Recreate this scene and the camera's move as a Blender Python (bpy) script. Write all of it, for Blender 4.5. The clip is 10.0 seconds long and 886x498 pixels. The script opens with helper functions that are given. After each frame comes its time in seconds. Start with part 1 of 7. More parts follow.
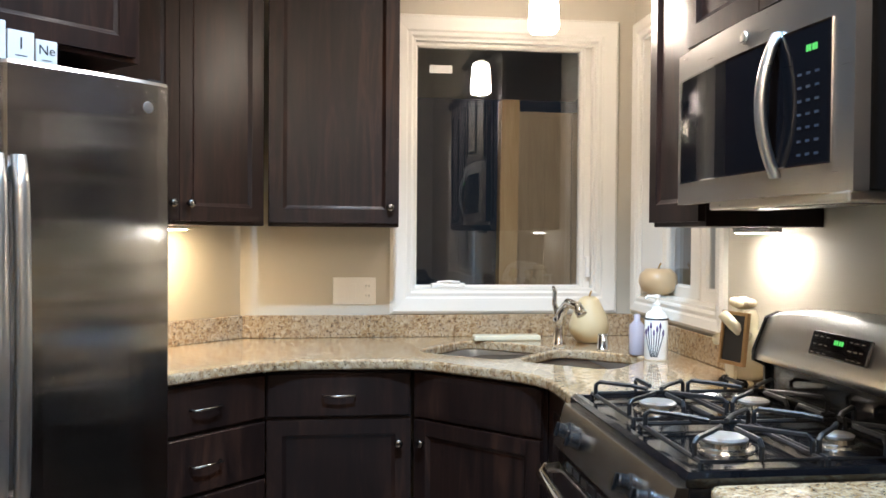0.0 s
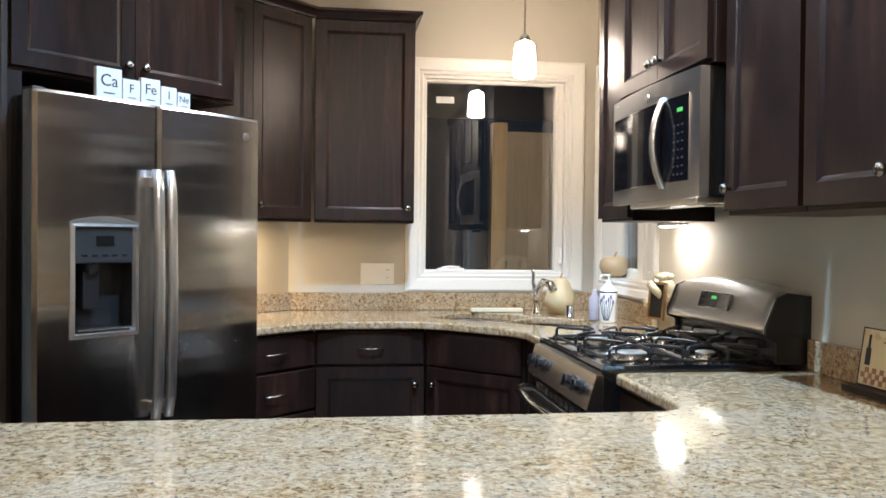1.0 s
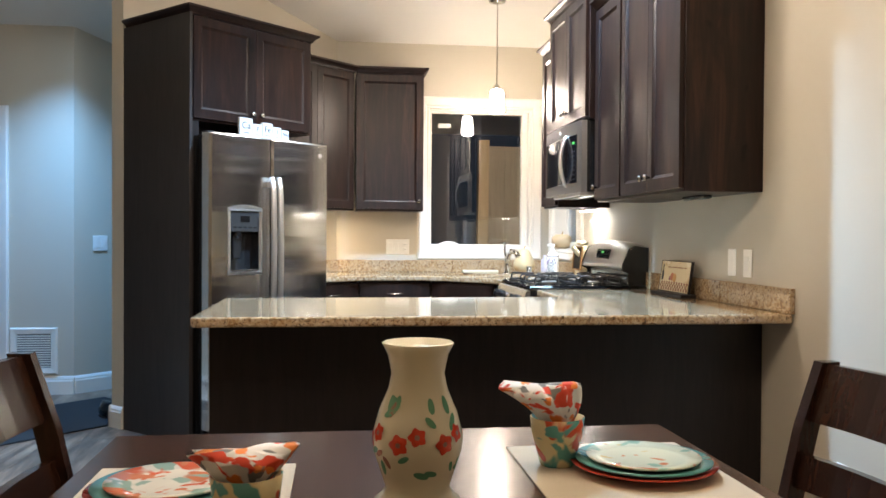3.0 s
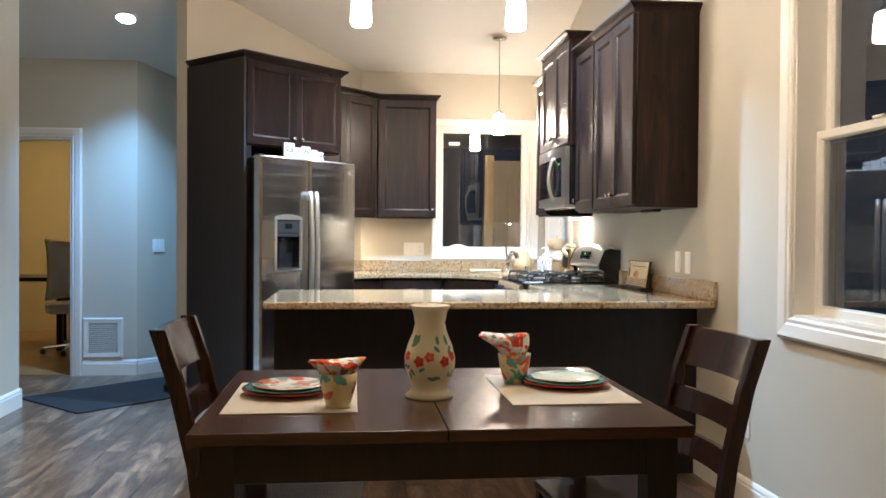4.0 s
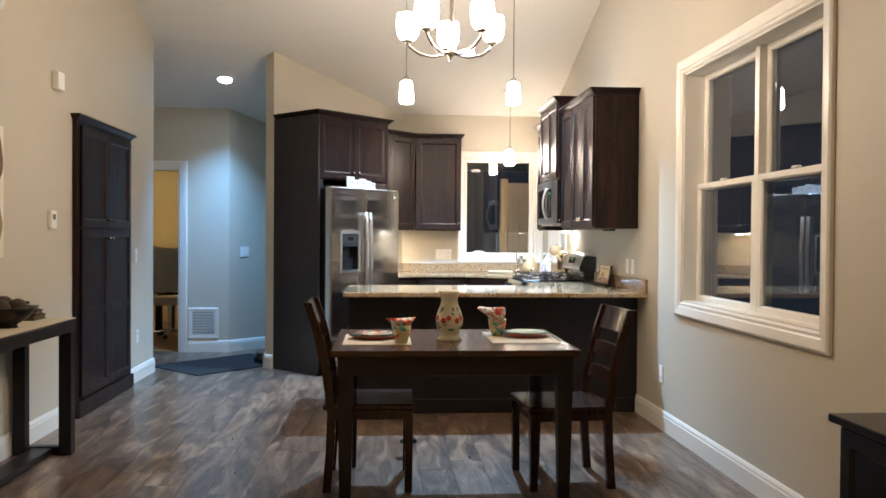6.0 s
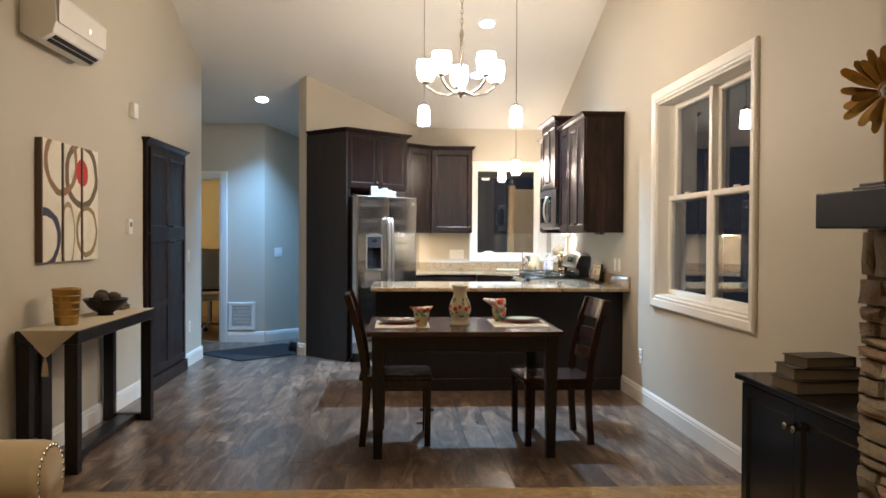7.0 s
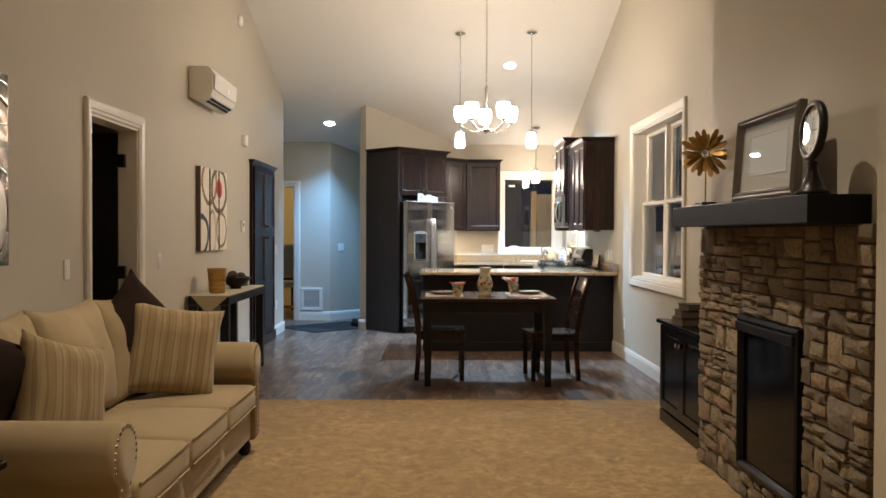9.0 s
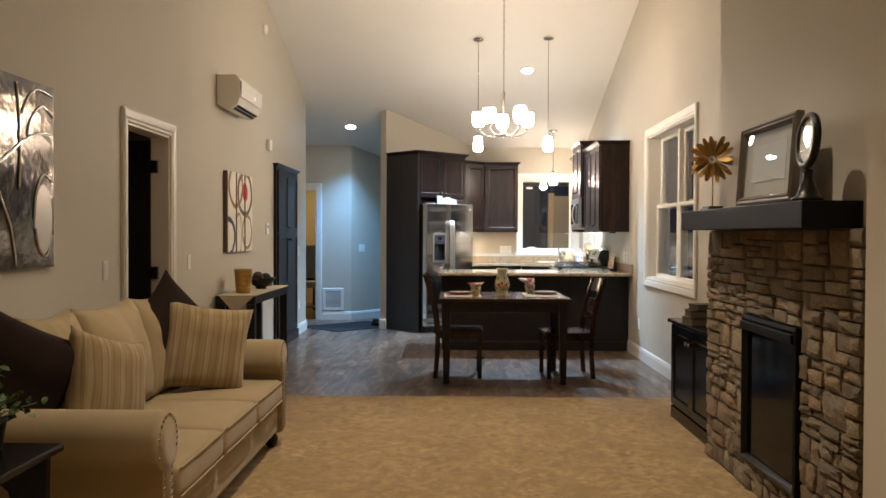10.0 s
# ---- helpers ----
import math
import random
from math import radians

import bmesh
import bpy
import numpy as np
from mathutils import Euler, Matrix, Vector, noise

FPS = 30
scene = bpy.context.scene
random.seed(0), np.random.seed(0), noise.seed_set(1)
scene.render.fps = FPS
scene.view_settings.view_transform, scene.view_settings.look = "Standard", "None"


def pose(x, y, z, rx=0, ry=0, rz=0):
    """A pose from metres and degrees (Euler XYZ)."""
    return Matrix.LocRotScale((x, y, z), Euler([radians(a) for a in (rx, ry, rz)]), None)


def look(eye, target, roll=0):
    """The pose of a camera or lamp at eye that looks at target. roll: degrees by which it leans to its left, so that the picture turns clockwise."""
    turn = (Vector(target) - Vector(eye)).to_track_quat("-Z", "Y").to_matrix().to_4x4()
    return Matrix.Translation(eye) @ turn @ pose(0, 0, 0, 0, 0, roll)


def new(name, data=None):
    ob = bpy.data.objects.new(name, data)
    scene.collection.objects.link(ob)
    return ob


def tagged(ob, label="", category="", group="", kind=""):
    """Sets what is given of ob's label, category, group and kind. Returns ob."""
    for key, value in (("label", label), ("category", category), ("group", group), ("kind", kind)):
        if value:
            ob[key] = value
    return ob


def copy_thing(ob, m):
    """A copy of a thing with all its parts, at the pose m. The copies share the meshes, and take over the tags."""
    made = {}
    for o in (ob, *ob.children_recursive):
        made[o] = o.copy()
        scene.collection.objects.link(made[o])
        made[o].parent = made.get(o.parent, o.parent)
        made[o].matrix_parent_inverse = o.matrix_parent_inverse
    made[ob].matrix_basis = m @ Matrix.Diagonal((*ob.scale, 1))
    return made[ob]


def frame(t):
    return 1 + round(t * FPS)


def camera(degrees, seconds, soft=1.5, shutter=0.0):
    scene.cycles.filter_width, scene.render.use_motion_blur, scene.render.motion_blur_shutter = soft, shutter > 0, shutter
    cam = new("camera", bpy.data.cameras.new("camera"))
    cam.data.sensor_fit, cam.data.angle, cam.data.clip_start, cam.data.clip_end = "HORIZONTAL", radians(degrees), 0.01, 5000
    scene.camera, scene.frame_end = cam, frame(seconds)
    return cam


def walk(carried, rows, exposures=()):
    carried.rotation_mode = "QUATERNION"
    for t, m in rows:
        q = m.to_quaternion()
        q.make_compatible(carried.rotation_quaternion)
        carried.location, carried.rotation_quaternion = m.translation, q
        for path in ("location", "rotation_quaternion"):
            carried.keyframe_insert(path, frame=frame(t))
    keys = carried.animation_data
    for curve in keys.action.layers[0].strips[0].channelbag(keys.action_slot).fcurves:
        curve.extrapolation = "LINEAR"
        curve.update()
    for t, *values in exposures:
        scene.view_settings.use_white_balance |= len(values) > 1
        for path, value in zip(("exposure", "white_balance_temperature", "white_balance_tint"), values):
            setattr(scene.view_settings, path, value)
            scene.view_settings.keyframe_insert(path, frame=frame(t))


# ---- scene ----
cam = camera(55.4, 10.0, soft=1.6)
PATH = [
    (0, (0.469, 1.015, 1.349), (0.711, 3.0, 1.312), 0.4),
    (0.5, (0.397, 0.532, 1.326), (0.650, 2.515, 1.294), 0.5),
    (1, (0.287, 0.032, 1.301), (0.547, 2.015, 1.274), 0.55),
    (1.5, (0.19, -0.464, 1.28), (0.453, 1.518, 1.252), 0.5),
    (2, (0.127, -0.984, 1.258), (0.391, 0.998, 1.229), 0.5),
    (2.5, (0.104, -1.477, 1.202), (0.362, 0.507, 1.175), 0.4),
    (2.7, (0.088, -1.675, 1.188), (0.343, 0.308, 1.158), 0.4),
    (3.8, (-0.012, -2.785, 1.197), (0.211, -0.798, 1.167), 0.35),
    (4, (-0.03, -2.982, 1.21), (0.186, -0.994, 1.182), 0.4),
    (4.5, (-0.09, -3.473, 1.243), (0.109, -1.483, 1.214), 0.4),
    (5, (-0.122, -3.978, 1.271), (0.052, -1.986, 1.241), 0.35),
    (5.5, (-0.136, -4.467, 1.288), (0.025, -2.474, 1.260), 0.4),
    (5.7, (-0.141, -4.677, 1.292), (0.013, -2.683, 1.264), 0.4),
    (6.8, (-0.197, -5.836, 1.327), (-0.088, -3.839, 1.297), 0.35),
    (7, (-0.210, -6.051, 1.339), (-0.104, -4.054, 1.307), 0.3),
    (7.5, (-0.236, -6.601, 1.369), (-0.157, -4.603, 1.336), 0.3),
    (8, (-0.247, -7.173, 1.358), (-0.188, -5.174, 1.325), 0.3),
    (8.5, (-0.255, -7.722, 1.34), (-0.218, -5.723, 1.306), 0.25),
    (9, (-0.256, -8.303, 1.324), (-0.24, -6.304, 1.288), 0.2),
    (9.5, (-0.253, -8.529, 1.327), (-0.26, -6.529, 1.293), 0.2),
    (10, (-0.247, -8.535, 1.338), (-0.277, -6.536, 1.303), 0.2),
]
EXPOSURES = [(0, 0.05), (1, 0.09), (1.5, 0.22), (2.5, 0.62), (5, 0.68), (7.5, 0.59), (10, 0.59)]
walk(cam, [(t, look(eye, target, roll)) for t, eye, target, roll in PATH], EXPOSURES)

# night outside
world = bpy.data.worlds.new("night")
scene.world = world
world.use_nodes = True
world.node_tree.nodes["Background"].inputs[0].default_value = (0.010, 0.0135, 0.018, 1)
world.node_tree.nodes["Background"].inputs[1].default_value = 1.0

# strengths of the lamps
SHADE_CHANDELIER = 64.0
SHADE_PENDANT = 76.0
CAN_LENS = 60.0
SPOT_KITCHEN = 670.0
FILL_LIVING = 215.0
SPOT_HALL = 270.0
STRIP_LIGHT = 95.0
WARM = (1.0, 0.815, 0.64)
SOFT = (1.0, 0.835, 0.69)
COOL = (0.37, 0.65, 1.0)
BLUE = (0.20, 0.50, 1.0)


# ---- materials ----
def mat_new(name, color=(0.5, 0.5, 0.5), rough=0.5, metal=0.0, coat=0.0, sheen=0.0):
    m = bpy.data.materials.new(name)
    m.use_nodes = True
    p = m.node_tree.nodes["Principled BSDF"]
    p.inputs["Base Color"].default_value = (*color, 1)
    p.inputs["Roughness"].default_value = rough
    p.inputs["Metallic"].default_value = metal
    p.inputs["Coat Weight"].default_value = coat
    p.inputs["Coat Roughness"].default_value = 0.15
    p.inputs["Sheen Weight"].default_value = sheen
    return m, m.node_tree, p


def node(nt, kind, **values):
    n = nt.nodes.new(kind)
    for key, value in values.items():
        n.inputs[key.replace("_", " ")].default_value = value
    return n


def coords(nt, scale=(1, 1, 1), space="Object"):
    tc = nt.nodes.new("ShaderNodeTexCoord")
    mp = nt.nodes.new("ShaderNodeMapping")
    mp.inputs["Scale"].default_value = scale
    nt.links.new(tc.outputs[space], mp.inputs["Vector"])
    return mp.outputs["Vector"]


def ramp(nt, source, stops):
    r = nt.nodes.new("ShaderNodeValToRGB")
    while len(r.color_ramp.elements) < len(stops):
        r.color_ramp.elements.new(0.5)
    for e, (at, c) in zip(r.color_ramp.elements, stops):
        e.position, e.color = at, (*c, 1)
    nt.links.new(source, r.inputs["Fac"])
    return r.outputs["Color"]


def mixed(nt, fac, a, b, how="MIX"):
    n = nt.nodes.new("ShaderNodeMix")
    n.data_type, n.blend_type = "RGBA", how
    for socket, v in ((n.inputs[0], fac), (n.inputs[6], a), (n.inputs[7], b)):
        if isinstance(v, bpy.types.NodeSocket):
            nt.links.new(v, socket)
        elif isinstance(v, tuple):
            socket.default_value = (*v, 1)
        else:
            socket.default_value = v
    return n.outputs[2]


def noise_tex(nt, vec, scale, detail=4.0, rough=0.55, distortion=0.0):
    n = node(nt, "ShaderNodeTexNoise", Scale=scale, Detail=detail, Roughness=rough, Distortion=distortion)
    nt.links.new(vec, n.inputs["Vector"])
    return n.outputs["Fac"]


def bump(nt, p, height, strength=0.2, distance=0.01):
    b = node(nt, "ShaderNodeBump", Strength=strength, Distance=distance)
    nt.links.new(height, b.inputs["Height"])
    nt.links.new(b.outputs["Normal"], p.inputs["Normal"])


def spread(nt, p, vec, scale, low, high):
    r = nt.nodes.new("ShaderNodeMapRange")
    r.inputs["To Min"].default_value, r.inputs["To Max"].default_value = low, high
    nt.links.new(noise_tex(nt, vec, scale), r.inputs["Value"])
    nt.links.new(r.outputs["Result"], p.inputs["Roughness"])


def paint(name, color, rough=0.6, var=0.06, scale=220.0):
    m, nt, p = mat_new(name, color, rough)
    v = coords(nt)
    c2 = tuple(x * (1 - var) for x in color)
    nt.links.new(mixed(nt, noise_tex(nt, v, 1.3, 3), color, c2), p.inputs["Base Color"])
    bump(nt, p, noise_tex(nt, v, scale, 2), 0.08, 0.002)
    return m


def wood(name, dark, light, rough=0.35, coat=0.3, grain=(14, 14, 1.2), per_object=False):
    m, nt, p = mat_new(name, dark, rough, coat=coat)
    v = coords(nt, grain)
    if per_object:
        oi = nt.nodes.new("ShaderNodeObjectInfo")
        add = nt.nodes.new("ShaderNodeVectorMath")
        mul = nt.nodes.new("ShaderNodeVectorMath")
        mul.operation = "SCALE"
        comb = nt.nodes.new("ShaderNodeCombineXYZ")
        for i in range(3):
            nt.links.new(oi.outputs["Random"], comb.inputs[i])
        nt.links.new(comb.outputs[0], mul.inputs[0])
        mul.inputs["Scale"].default_value = 37.0
        nt.links.new(v, add.inputs[0])
        nt.links.new(mul.outputs[0], add.inputs[1])
        v = add.outputs[0]
    f = noise_tex(nt, v, 2.2, 8, 0.62, 0.6)
    g = noise_tex(nt, v, 9.0, 6, 0.6, 0.3)
    c = ramp(nt, f, [(0.28, dark), (0.5, tuple((a + b) / 2 for a, b in zip(dark, light))), (0.75, light)])
    c = mixed(nt, 0.35, c, ramp(nt, g, [(0.35, dark), (0.65, light)]))
    if per_object:
        c = mixed(nt, oi.outputs["Random"], c, mixed(nt, 0.5, c, tuple(x * 1.5 for x in light)))
    nt.links.new(c, p.inputs["Base Color"])
    p.inputs["Specular IOR Level"].default_value = 0.30
    bump(nt, p, g, 0.02, 0.002)
    spread(nt, p, v, 3.0, rough * 0.8, rough * 1.25)
    return m


def metal(name, color, rough=0.25, stretch=(1, 1, 60), amount=0.06):
    m, nt, p = mat_new(name, color, rough, 1.0)
    v = coords(nt, stretch)
    spread(nt, p, v, 8.0, rough * 0.75, rough * 1.3)
    bump(nt, p, noise_tex(nt, v, 12.0, 3), amount, 0.001)
    return m


def glow(name, color, strength, base=(0.9, 0.9, 0.88)):
    m, nt, p = mat_new(name, base, 0.3)
    p.inputs["Emission Color"].default_value = (*color, 1)
    p.inputs["Emission Strength"].default_value = strength
    return m


def fabric(name, a, b, scale=420.0, stripes=None, rough=0.9, sheen=0.15):
    m, nt, p = mat_new(name, a, rough, sheen=sheen)
    p.inputs["Specular IOR Level"].default_value = 0.15
    v = coords(nt)
    c = mixed(nt, noise_tex(nt, v, 9.0, 5), a, b)
    if stripes:
        w = nt.nodes.new("ShaderNodeTexWave")
        w.wave_type, w.bands_direction, w.wave_profile = "BANDS", "X", "SIN"
        w.inputs["Scale"].default_value = stripes[1]
        w.inputs["Distortion"].default_value = 0.6
        w.inputs["Detail"].default_value = 2.0
        nt.links.new(v, w.inputs["Vector"])
        c = mixed(nt, ramp(nt, w.outputs["Fac"], [(0.45, (0, 0, 0)), (0.7, (0.8, 0.8, 0.8))]), c, stripes[0])
        w2n = nt.nodes.new("ShaderNodeTexWave")
        w2n.wave_type, w2n.bands_direction = "BANDS", "X"
        w2n.inputs["Scale"].default_value = stripes[1] * 2.7
        w2n.inputs["Distortion"].default_value = 0.8
        nt.links.new(v, w2n.inputs["Vector"])
        c = mixed(nt, ramp(nt, w2n.outputs["Fac"], [(0.80, (0, 0, 0)), (0.90, (0.7, 0.7, 0.7))]), c, tuple(x * 0.72 for x in stripes[0]))
        slub = noise_tex(nt, coords(nt, (70, 70, 2.5)), 1.0, 4)
        c = mixed(nt, ramp(nt, slub, [(0.40, (0.4, 0.4, 0.4)), (0.60, (0, 0, 0))]), c, tuple(x * 0.8 for x in stripes[0]))
    nt.links.new(mixed(nt, noise_tex(nt, v, scale, 2), c, mixed(nt, 0.25, c, (0.02, 0.015, 0.01))), p.inputs["Base Color"])
    bump(nt, p, noise_tex(nt, v, scale, 2), 0.25, 0.003)
    return m


WALL = paint("wall_paint", (0.545, 0.498, 0.405), 0.62, 0.05)
CEILING = paint("ceiling_paint", (0.82, 0.79, 0.73), 0.75, 0.04)
TRIM = paint("trim_paint", (0.78, 0.75, 0.68), 0.32, 0.03, 90)


def stained():
    """Espresso stain over knotty wood: red brown where it is thin, near black where it pooled, a satin lacquer combed upright."""
    m, nt, p = mat_new("espresso_wood", (0.015, 0.008, 0.006), 0.36)
    oi = nt.nodes.new("ShaderNodeObjectInfo")
    comb = nt.nodes.new("ShaderNodeCombineXYZ")
    for i, k in enumerate((41.0, 17.0, 29.0)):
        mul = nt.nodes.new("ShaderNodeMath")
        mul.operation = "MULTIPLY"
        mul.inputs[1].default_value = k
        nt.links.new(oi.outputs["Random"], mul.inputs[0])
        nt.links.new(mul.outputs[0], comb.inputs[i])

    def shifted(scale):
        a = nt.nodes.new("ShaderNodeVectorMath")
        nt.links.new(coords(nt, scale), a.inputs[0])
        nt.links.new(comb.outputs[0], a.inputs[1])
        return a.outputs[0]

    grain = noise_tex(nt, shifted((15, 15, 1.3)), 1.5, 7, 0.62, 1.2)
    cloud = noise_tex(nt, shifted((3.2, 3.2, 1.1)), 1.6, 5, 0.6, 0.8)
    c = ramp(nt, grain, [(0.30, (0.0090, 0.0046, 0.0038)), (0.52, (0.0215, 0.0102, 0.0076)), (0.74, (0.050, 0.0215, 0.0130))])
    c = mixed(nt, ramp(nt, cloud, [(0.36, (0.85, 0.85, 0.85)), (0.62, (0, 0, 0))]), c, (0.0100, 0.0056, 0.0050))
    knot = noise_tex(nt, shifted((9, 9, 5)), 1.2, 2, 0.4)
    c = mixed(nt, ramp(nt, knot, [(0.70, (0, 0, 0)), (0.74, (0.8, 0.8, 0.8))]), c, (0.004, 0.002, 0.0018))
    nt.links.new(c, p.inputs["Base Color"])
    p.inputs["Specular IOR Level"].default_value = 0.24
    p.inputs["Anisotropic"].default_value = 0.5
    p.inputs["Anisotropic Rotation"].default_value = 0.25
    tg = nt.nodes.new("ShaderNodeTangent")
    tg.direction_type, tg.axis = "RADIAL", "Z"
    nt.links.new(tg.outputs[0], p.inputs["Tangent"])
    bump(nt, p, grain, 0.05, 0.002)
    spread(nt, p, shifted((5, 5, 1.5)), 2.0, 0.24, 0.44)
    return m


ESPRESSO = stained()
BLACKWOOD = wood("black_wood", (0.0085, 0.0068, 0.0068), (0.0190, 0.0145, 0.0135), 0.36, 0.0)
# black wood made paler and cooler: haze and hall light put into the colour
LITPANELWOOD = wood("lit_panel_wood", (0.022, 0.020, 0.0205), (0.042, 0.037, 0.0365), 0.34, 0.0)
TABLEWOOD = wood("table_wood", (0.020, 0.0095, 0.006), (0.074, 0.029, 0.015), 0.22, 0.25, (1.2, 14, 14))
CHAIRWOOD = wood("chair_wood", (0.012, 0.0058, 0.0042), (0.042, 0.016, 0.009), 0.24, 0.25)


def brushed(name, color, rough):
    """Steel brushed so that its reflections spread sideways."""
    m, nt, p = mat_new(name, color, rough, 1.0)
    p.inputs["Anisotropic"].default_value = 0.88
    tg = nt.nodes.new("ShaderNodeTangent")
    tg.direction_type, tg.axis = "RADIAL", "Z"
    nt.links.new(tg.outputs[0], p.inputs["Tangent"])
    bump(nt, p, noise_tex(nt, coords(nt, (0.04, 0.04, 1)), 4.5, 2), 0.42, 0.03)
    return m


STEEL = brushed("brushed_steel", (0.56, 0.55, 0.54), 0.19)
SATINSTEEL = metal("satin_steel", (0.74, 0.72, 0.69), 0.30, (1, 1, 30), 0.03)
RANGESTEEL = metal("range_steel", (0.58, 0.56, 0.54), 0.22, (40, 1, 1), 0.03)
STEELDARK = metal("dark_steel", (0.20, 0.20, 0.20), 0.32)
CHROME = metal("chrome", (0.75, 0.75, 0.74), 0.08, (1, 1, 1), 0.0)
NICKEL = metal("satin_nickel", (0.55, 0.53, 0.49), 0.22, (1, 1, 1), 0.0)
KNOB = metal("dark_nickel", (0.24, 0.22, 0.20), 0.25, (1, 1, 1), 0.0)
BLACKPLASTIC = mat_new("black_plastic", (0.012, 0.012, 0.013), 0.25)[0]
BLACKGLOSS = mat_new("black_glass", (0.004, 0.004, 0.005), 0.04, coat=0.6)[0]
CASTIRON = mat_new("cast_iron", (0.010, 0.010, 0.011), 0.42)[0]
KEYPRINT = mat_new("key_print", (0.022, 0.028, 0.042), 0.4)[0]
PEARWOOD = paint("pale_carved_wood", (0.66, 0.52, 0.30), 0.5, 0.15, 40)
PANELGREY = mat_new("panel_grey", (0.045, 0.045, 0.046), 0.3, 0.4)[0]
GREYPLASTIC = mat_new("grey_plastic", (0.10, 0.10, 0.10), 0.35)[0]
WHITEPLASTIC = paint("white_plastic", (0.86, 0.84, 0.79), 0.35, 0.03, 60)
CREAM = paint("cream_ceramic", (0.74, 0.68, 0.50), 0.16, 0.05, 20)
DARKMETAL = mat_new("dark_bronze", (0.020, 0.017, 0.015), 0.35, 0.6)[0]
GOLD = metal("aged_gold", (0.48, 0.30, 0.10), 0.34, (9, 9, 9), 0.2)
PAPER = paint("paper", (0.80, 0.79, 0.75), 0.7, 0.05, 90)
INK = mat_new("ink", (0.02, 0.02, 0.025), 0.7)[0]
GREEN_LED = glow("green_display", (0.15, 1.0, 0.2), 0.7, (0.02, 0.05, 0.02))
SHADE_C = glow("chandelier_glass", WARM, SHADE_CHANDELIER)
SHADE_P = glow("pendant_glass", SOFT, SHADE_PENDANT)
CAN_K = glow("recessed_lamp", COOL, CAN_LENS)
CAN_L = glow("living_fill_lamp", WARM, CAN_LENS)
CAN_H = glow("hall_lamp", (0.6, 0.8, 1.0), CAN_LENS)
STRIP_W = glow("cabinet_lamp", (1.0, 0.78, 0.50), STRIP_LIGHT * 3.2)
STRIP_C = glow("hood_lamp", (1.0, 0.95, 0.88), STRIP_LIGHT * 1.4)
SOFA = fabric("sofa_linen", (0.42, 0.32, 0.185), (0.34, 0.255, 0.14))
STRIPED = fabric("striped_linen", (0.43, 0.33, 0.185), (0.36, 0.27, 0.145), 380.0, ((0.31, 0.215, 0.105), 3.4))
BROWNCLOTH = fabric("brown_velvet", (0.032, 0.019, 0.014), (0.017, 0.010, 0.0075), 300.0, None, 0.95, 0.0)
PLACEMAT = fabric("placemat_cloth", (0.66, 0.58, 0.44), (0.58, 0.50, 0.37), 500.0)
RUNNER = fabric("runner_cloth", (0.66, 0.58, 0.43), (0.58, 0.50, 0.36), 500.0)
MAT = mat_new("entry_mat", (0.010, 0.012, 0.014), 1.0)[0]
LEAF = mat_new("leaf", (0.06, 0.11, 0.025), 0.55)[0]
BOOKCLOTH = fabric("book_cloth", (0.034, 0.021, 0.012), (0.024, 0.015, 0.009), 300.0)
PAGES = paint("book_pages", (0.12, 0.088, 0.050), 0.8, 0.15, 300)


def granite():
    m, nt, p = mat_new("granite", (0.5, 0.4, 0.28), 0.07, coat=0.3)
    v = coords(nt)
    big = ramp(nt, noise_tex(nt, v, 52.0, 6, 0.68, 0.7), [(0.30, (0.075, 0.036, 0.016)), (0.41, (0.26, 0.145, 0.062)), (0.52, (0.42, 0.295, 0.160)), (0.68, (0.57, 0.46, 0.325))])
    veil = noise_tex(nt, v, 7.0, 4, 0.6, 0.5)
    big = mixed(nt, ramp(nt, veil, [(0.42, (0, 0, 0)), (0.66, (0.5, 0.5, 0.5))]), big, (0.47, 0.385, 0.285))
    fine = noise_tex(nt, v, 95.0, 6, 0.72, 0.5)
    c = mixed(nt, ramp(nt, fine, [(0.39, (0.82, 0.82, 0.82)), (0.46, (0, 0, 0))]), big, (0.042, 0.026, 0.017))
    vo = node(nt, "ShaderNodeTexVoronoi", Scale=110.0)
    nt.links.new(v, vo.inputs["Vector"])
    c = mixed(nt, ramp(nt, vo.outputs["Distance"], [(0.10, (0.45, 0.45, 0.45)), (0.28, (0, 0, 0))]), c, (0.60, 0.51, 0.43))
    nt.links.new(c, p.inputs["Base Color"])
    return m


def carpet_material():
    m, nt, p = mat_new("carpet_pile", (0.34, 0.23, 0.12), 0.95, sheen=0.3)
    v = coords(nt)
    patches = noise_tex(nt, coords(nt, (1.0, 1.0, 1)), 15.0, 7, 0.66, 1.1)
    c = ramp(nt, patches, [(0.34, (0.26, 0.155, 0.052)), (0.50, (0.49, 0.318, 0.116)), (0.66, (0.74, 0.52, 0.215))])
    worn = noise_tex(nt, v, 1.7, 4, 0.6, 0.9)
    c = mixed(nt, ramp(nt, worn, [(0.38, (0, 0, 0)), (0.64, (0.55, 0.55, 0.55))]), c, (0.31, 0.195, 0.068))
    tuft = noise_tex(nt, v, 60.0, 4, 0.7)
    c = mixed(nt, ramp(nt, tuft, [(0.35, (0.35, 0.35, 0.35)), (0.60, (0, 0, 0))]), c, (0.20, 0.115, 0.045))
    fine = noise_tex(nt, v, 260.0, 3, 0.7)
    nt.links.new(mixed(nt, fine, c, mixed(nt, 0.35, c, (0.10, 0.06, 0.03))), p.inputs["Base Color"])
    bump(nt, p, mixed(nt, 0.35, fine, patches), 0.6, 0.012)
    return m


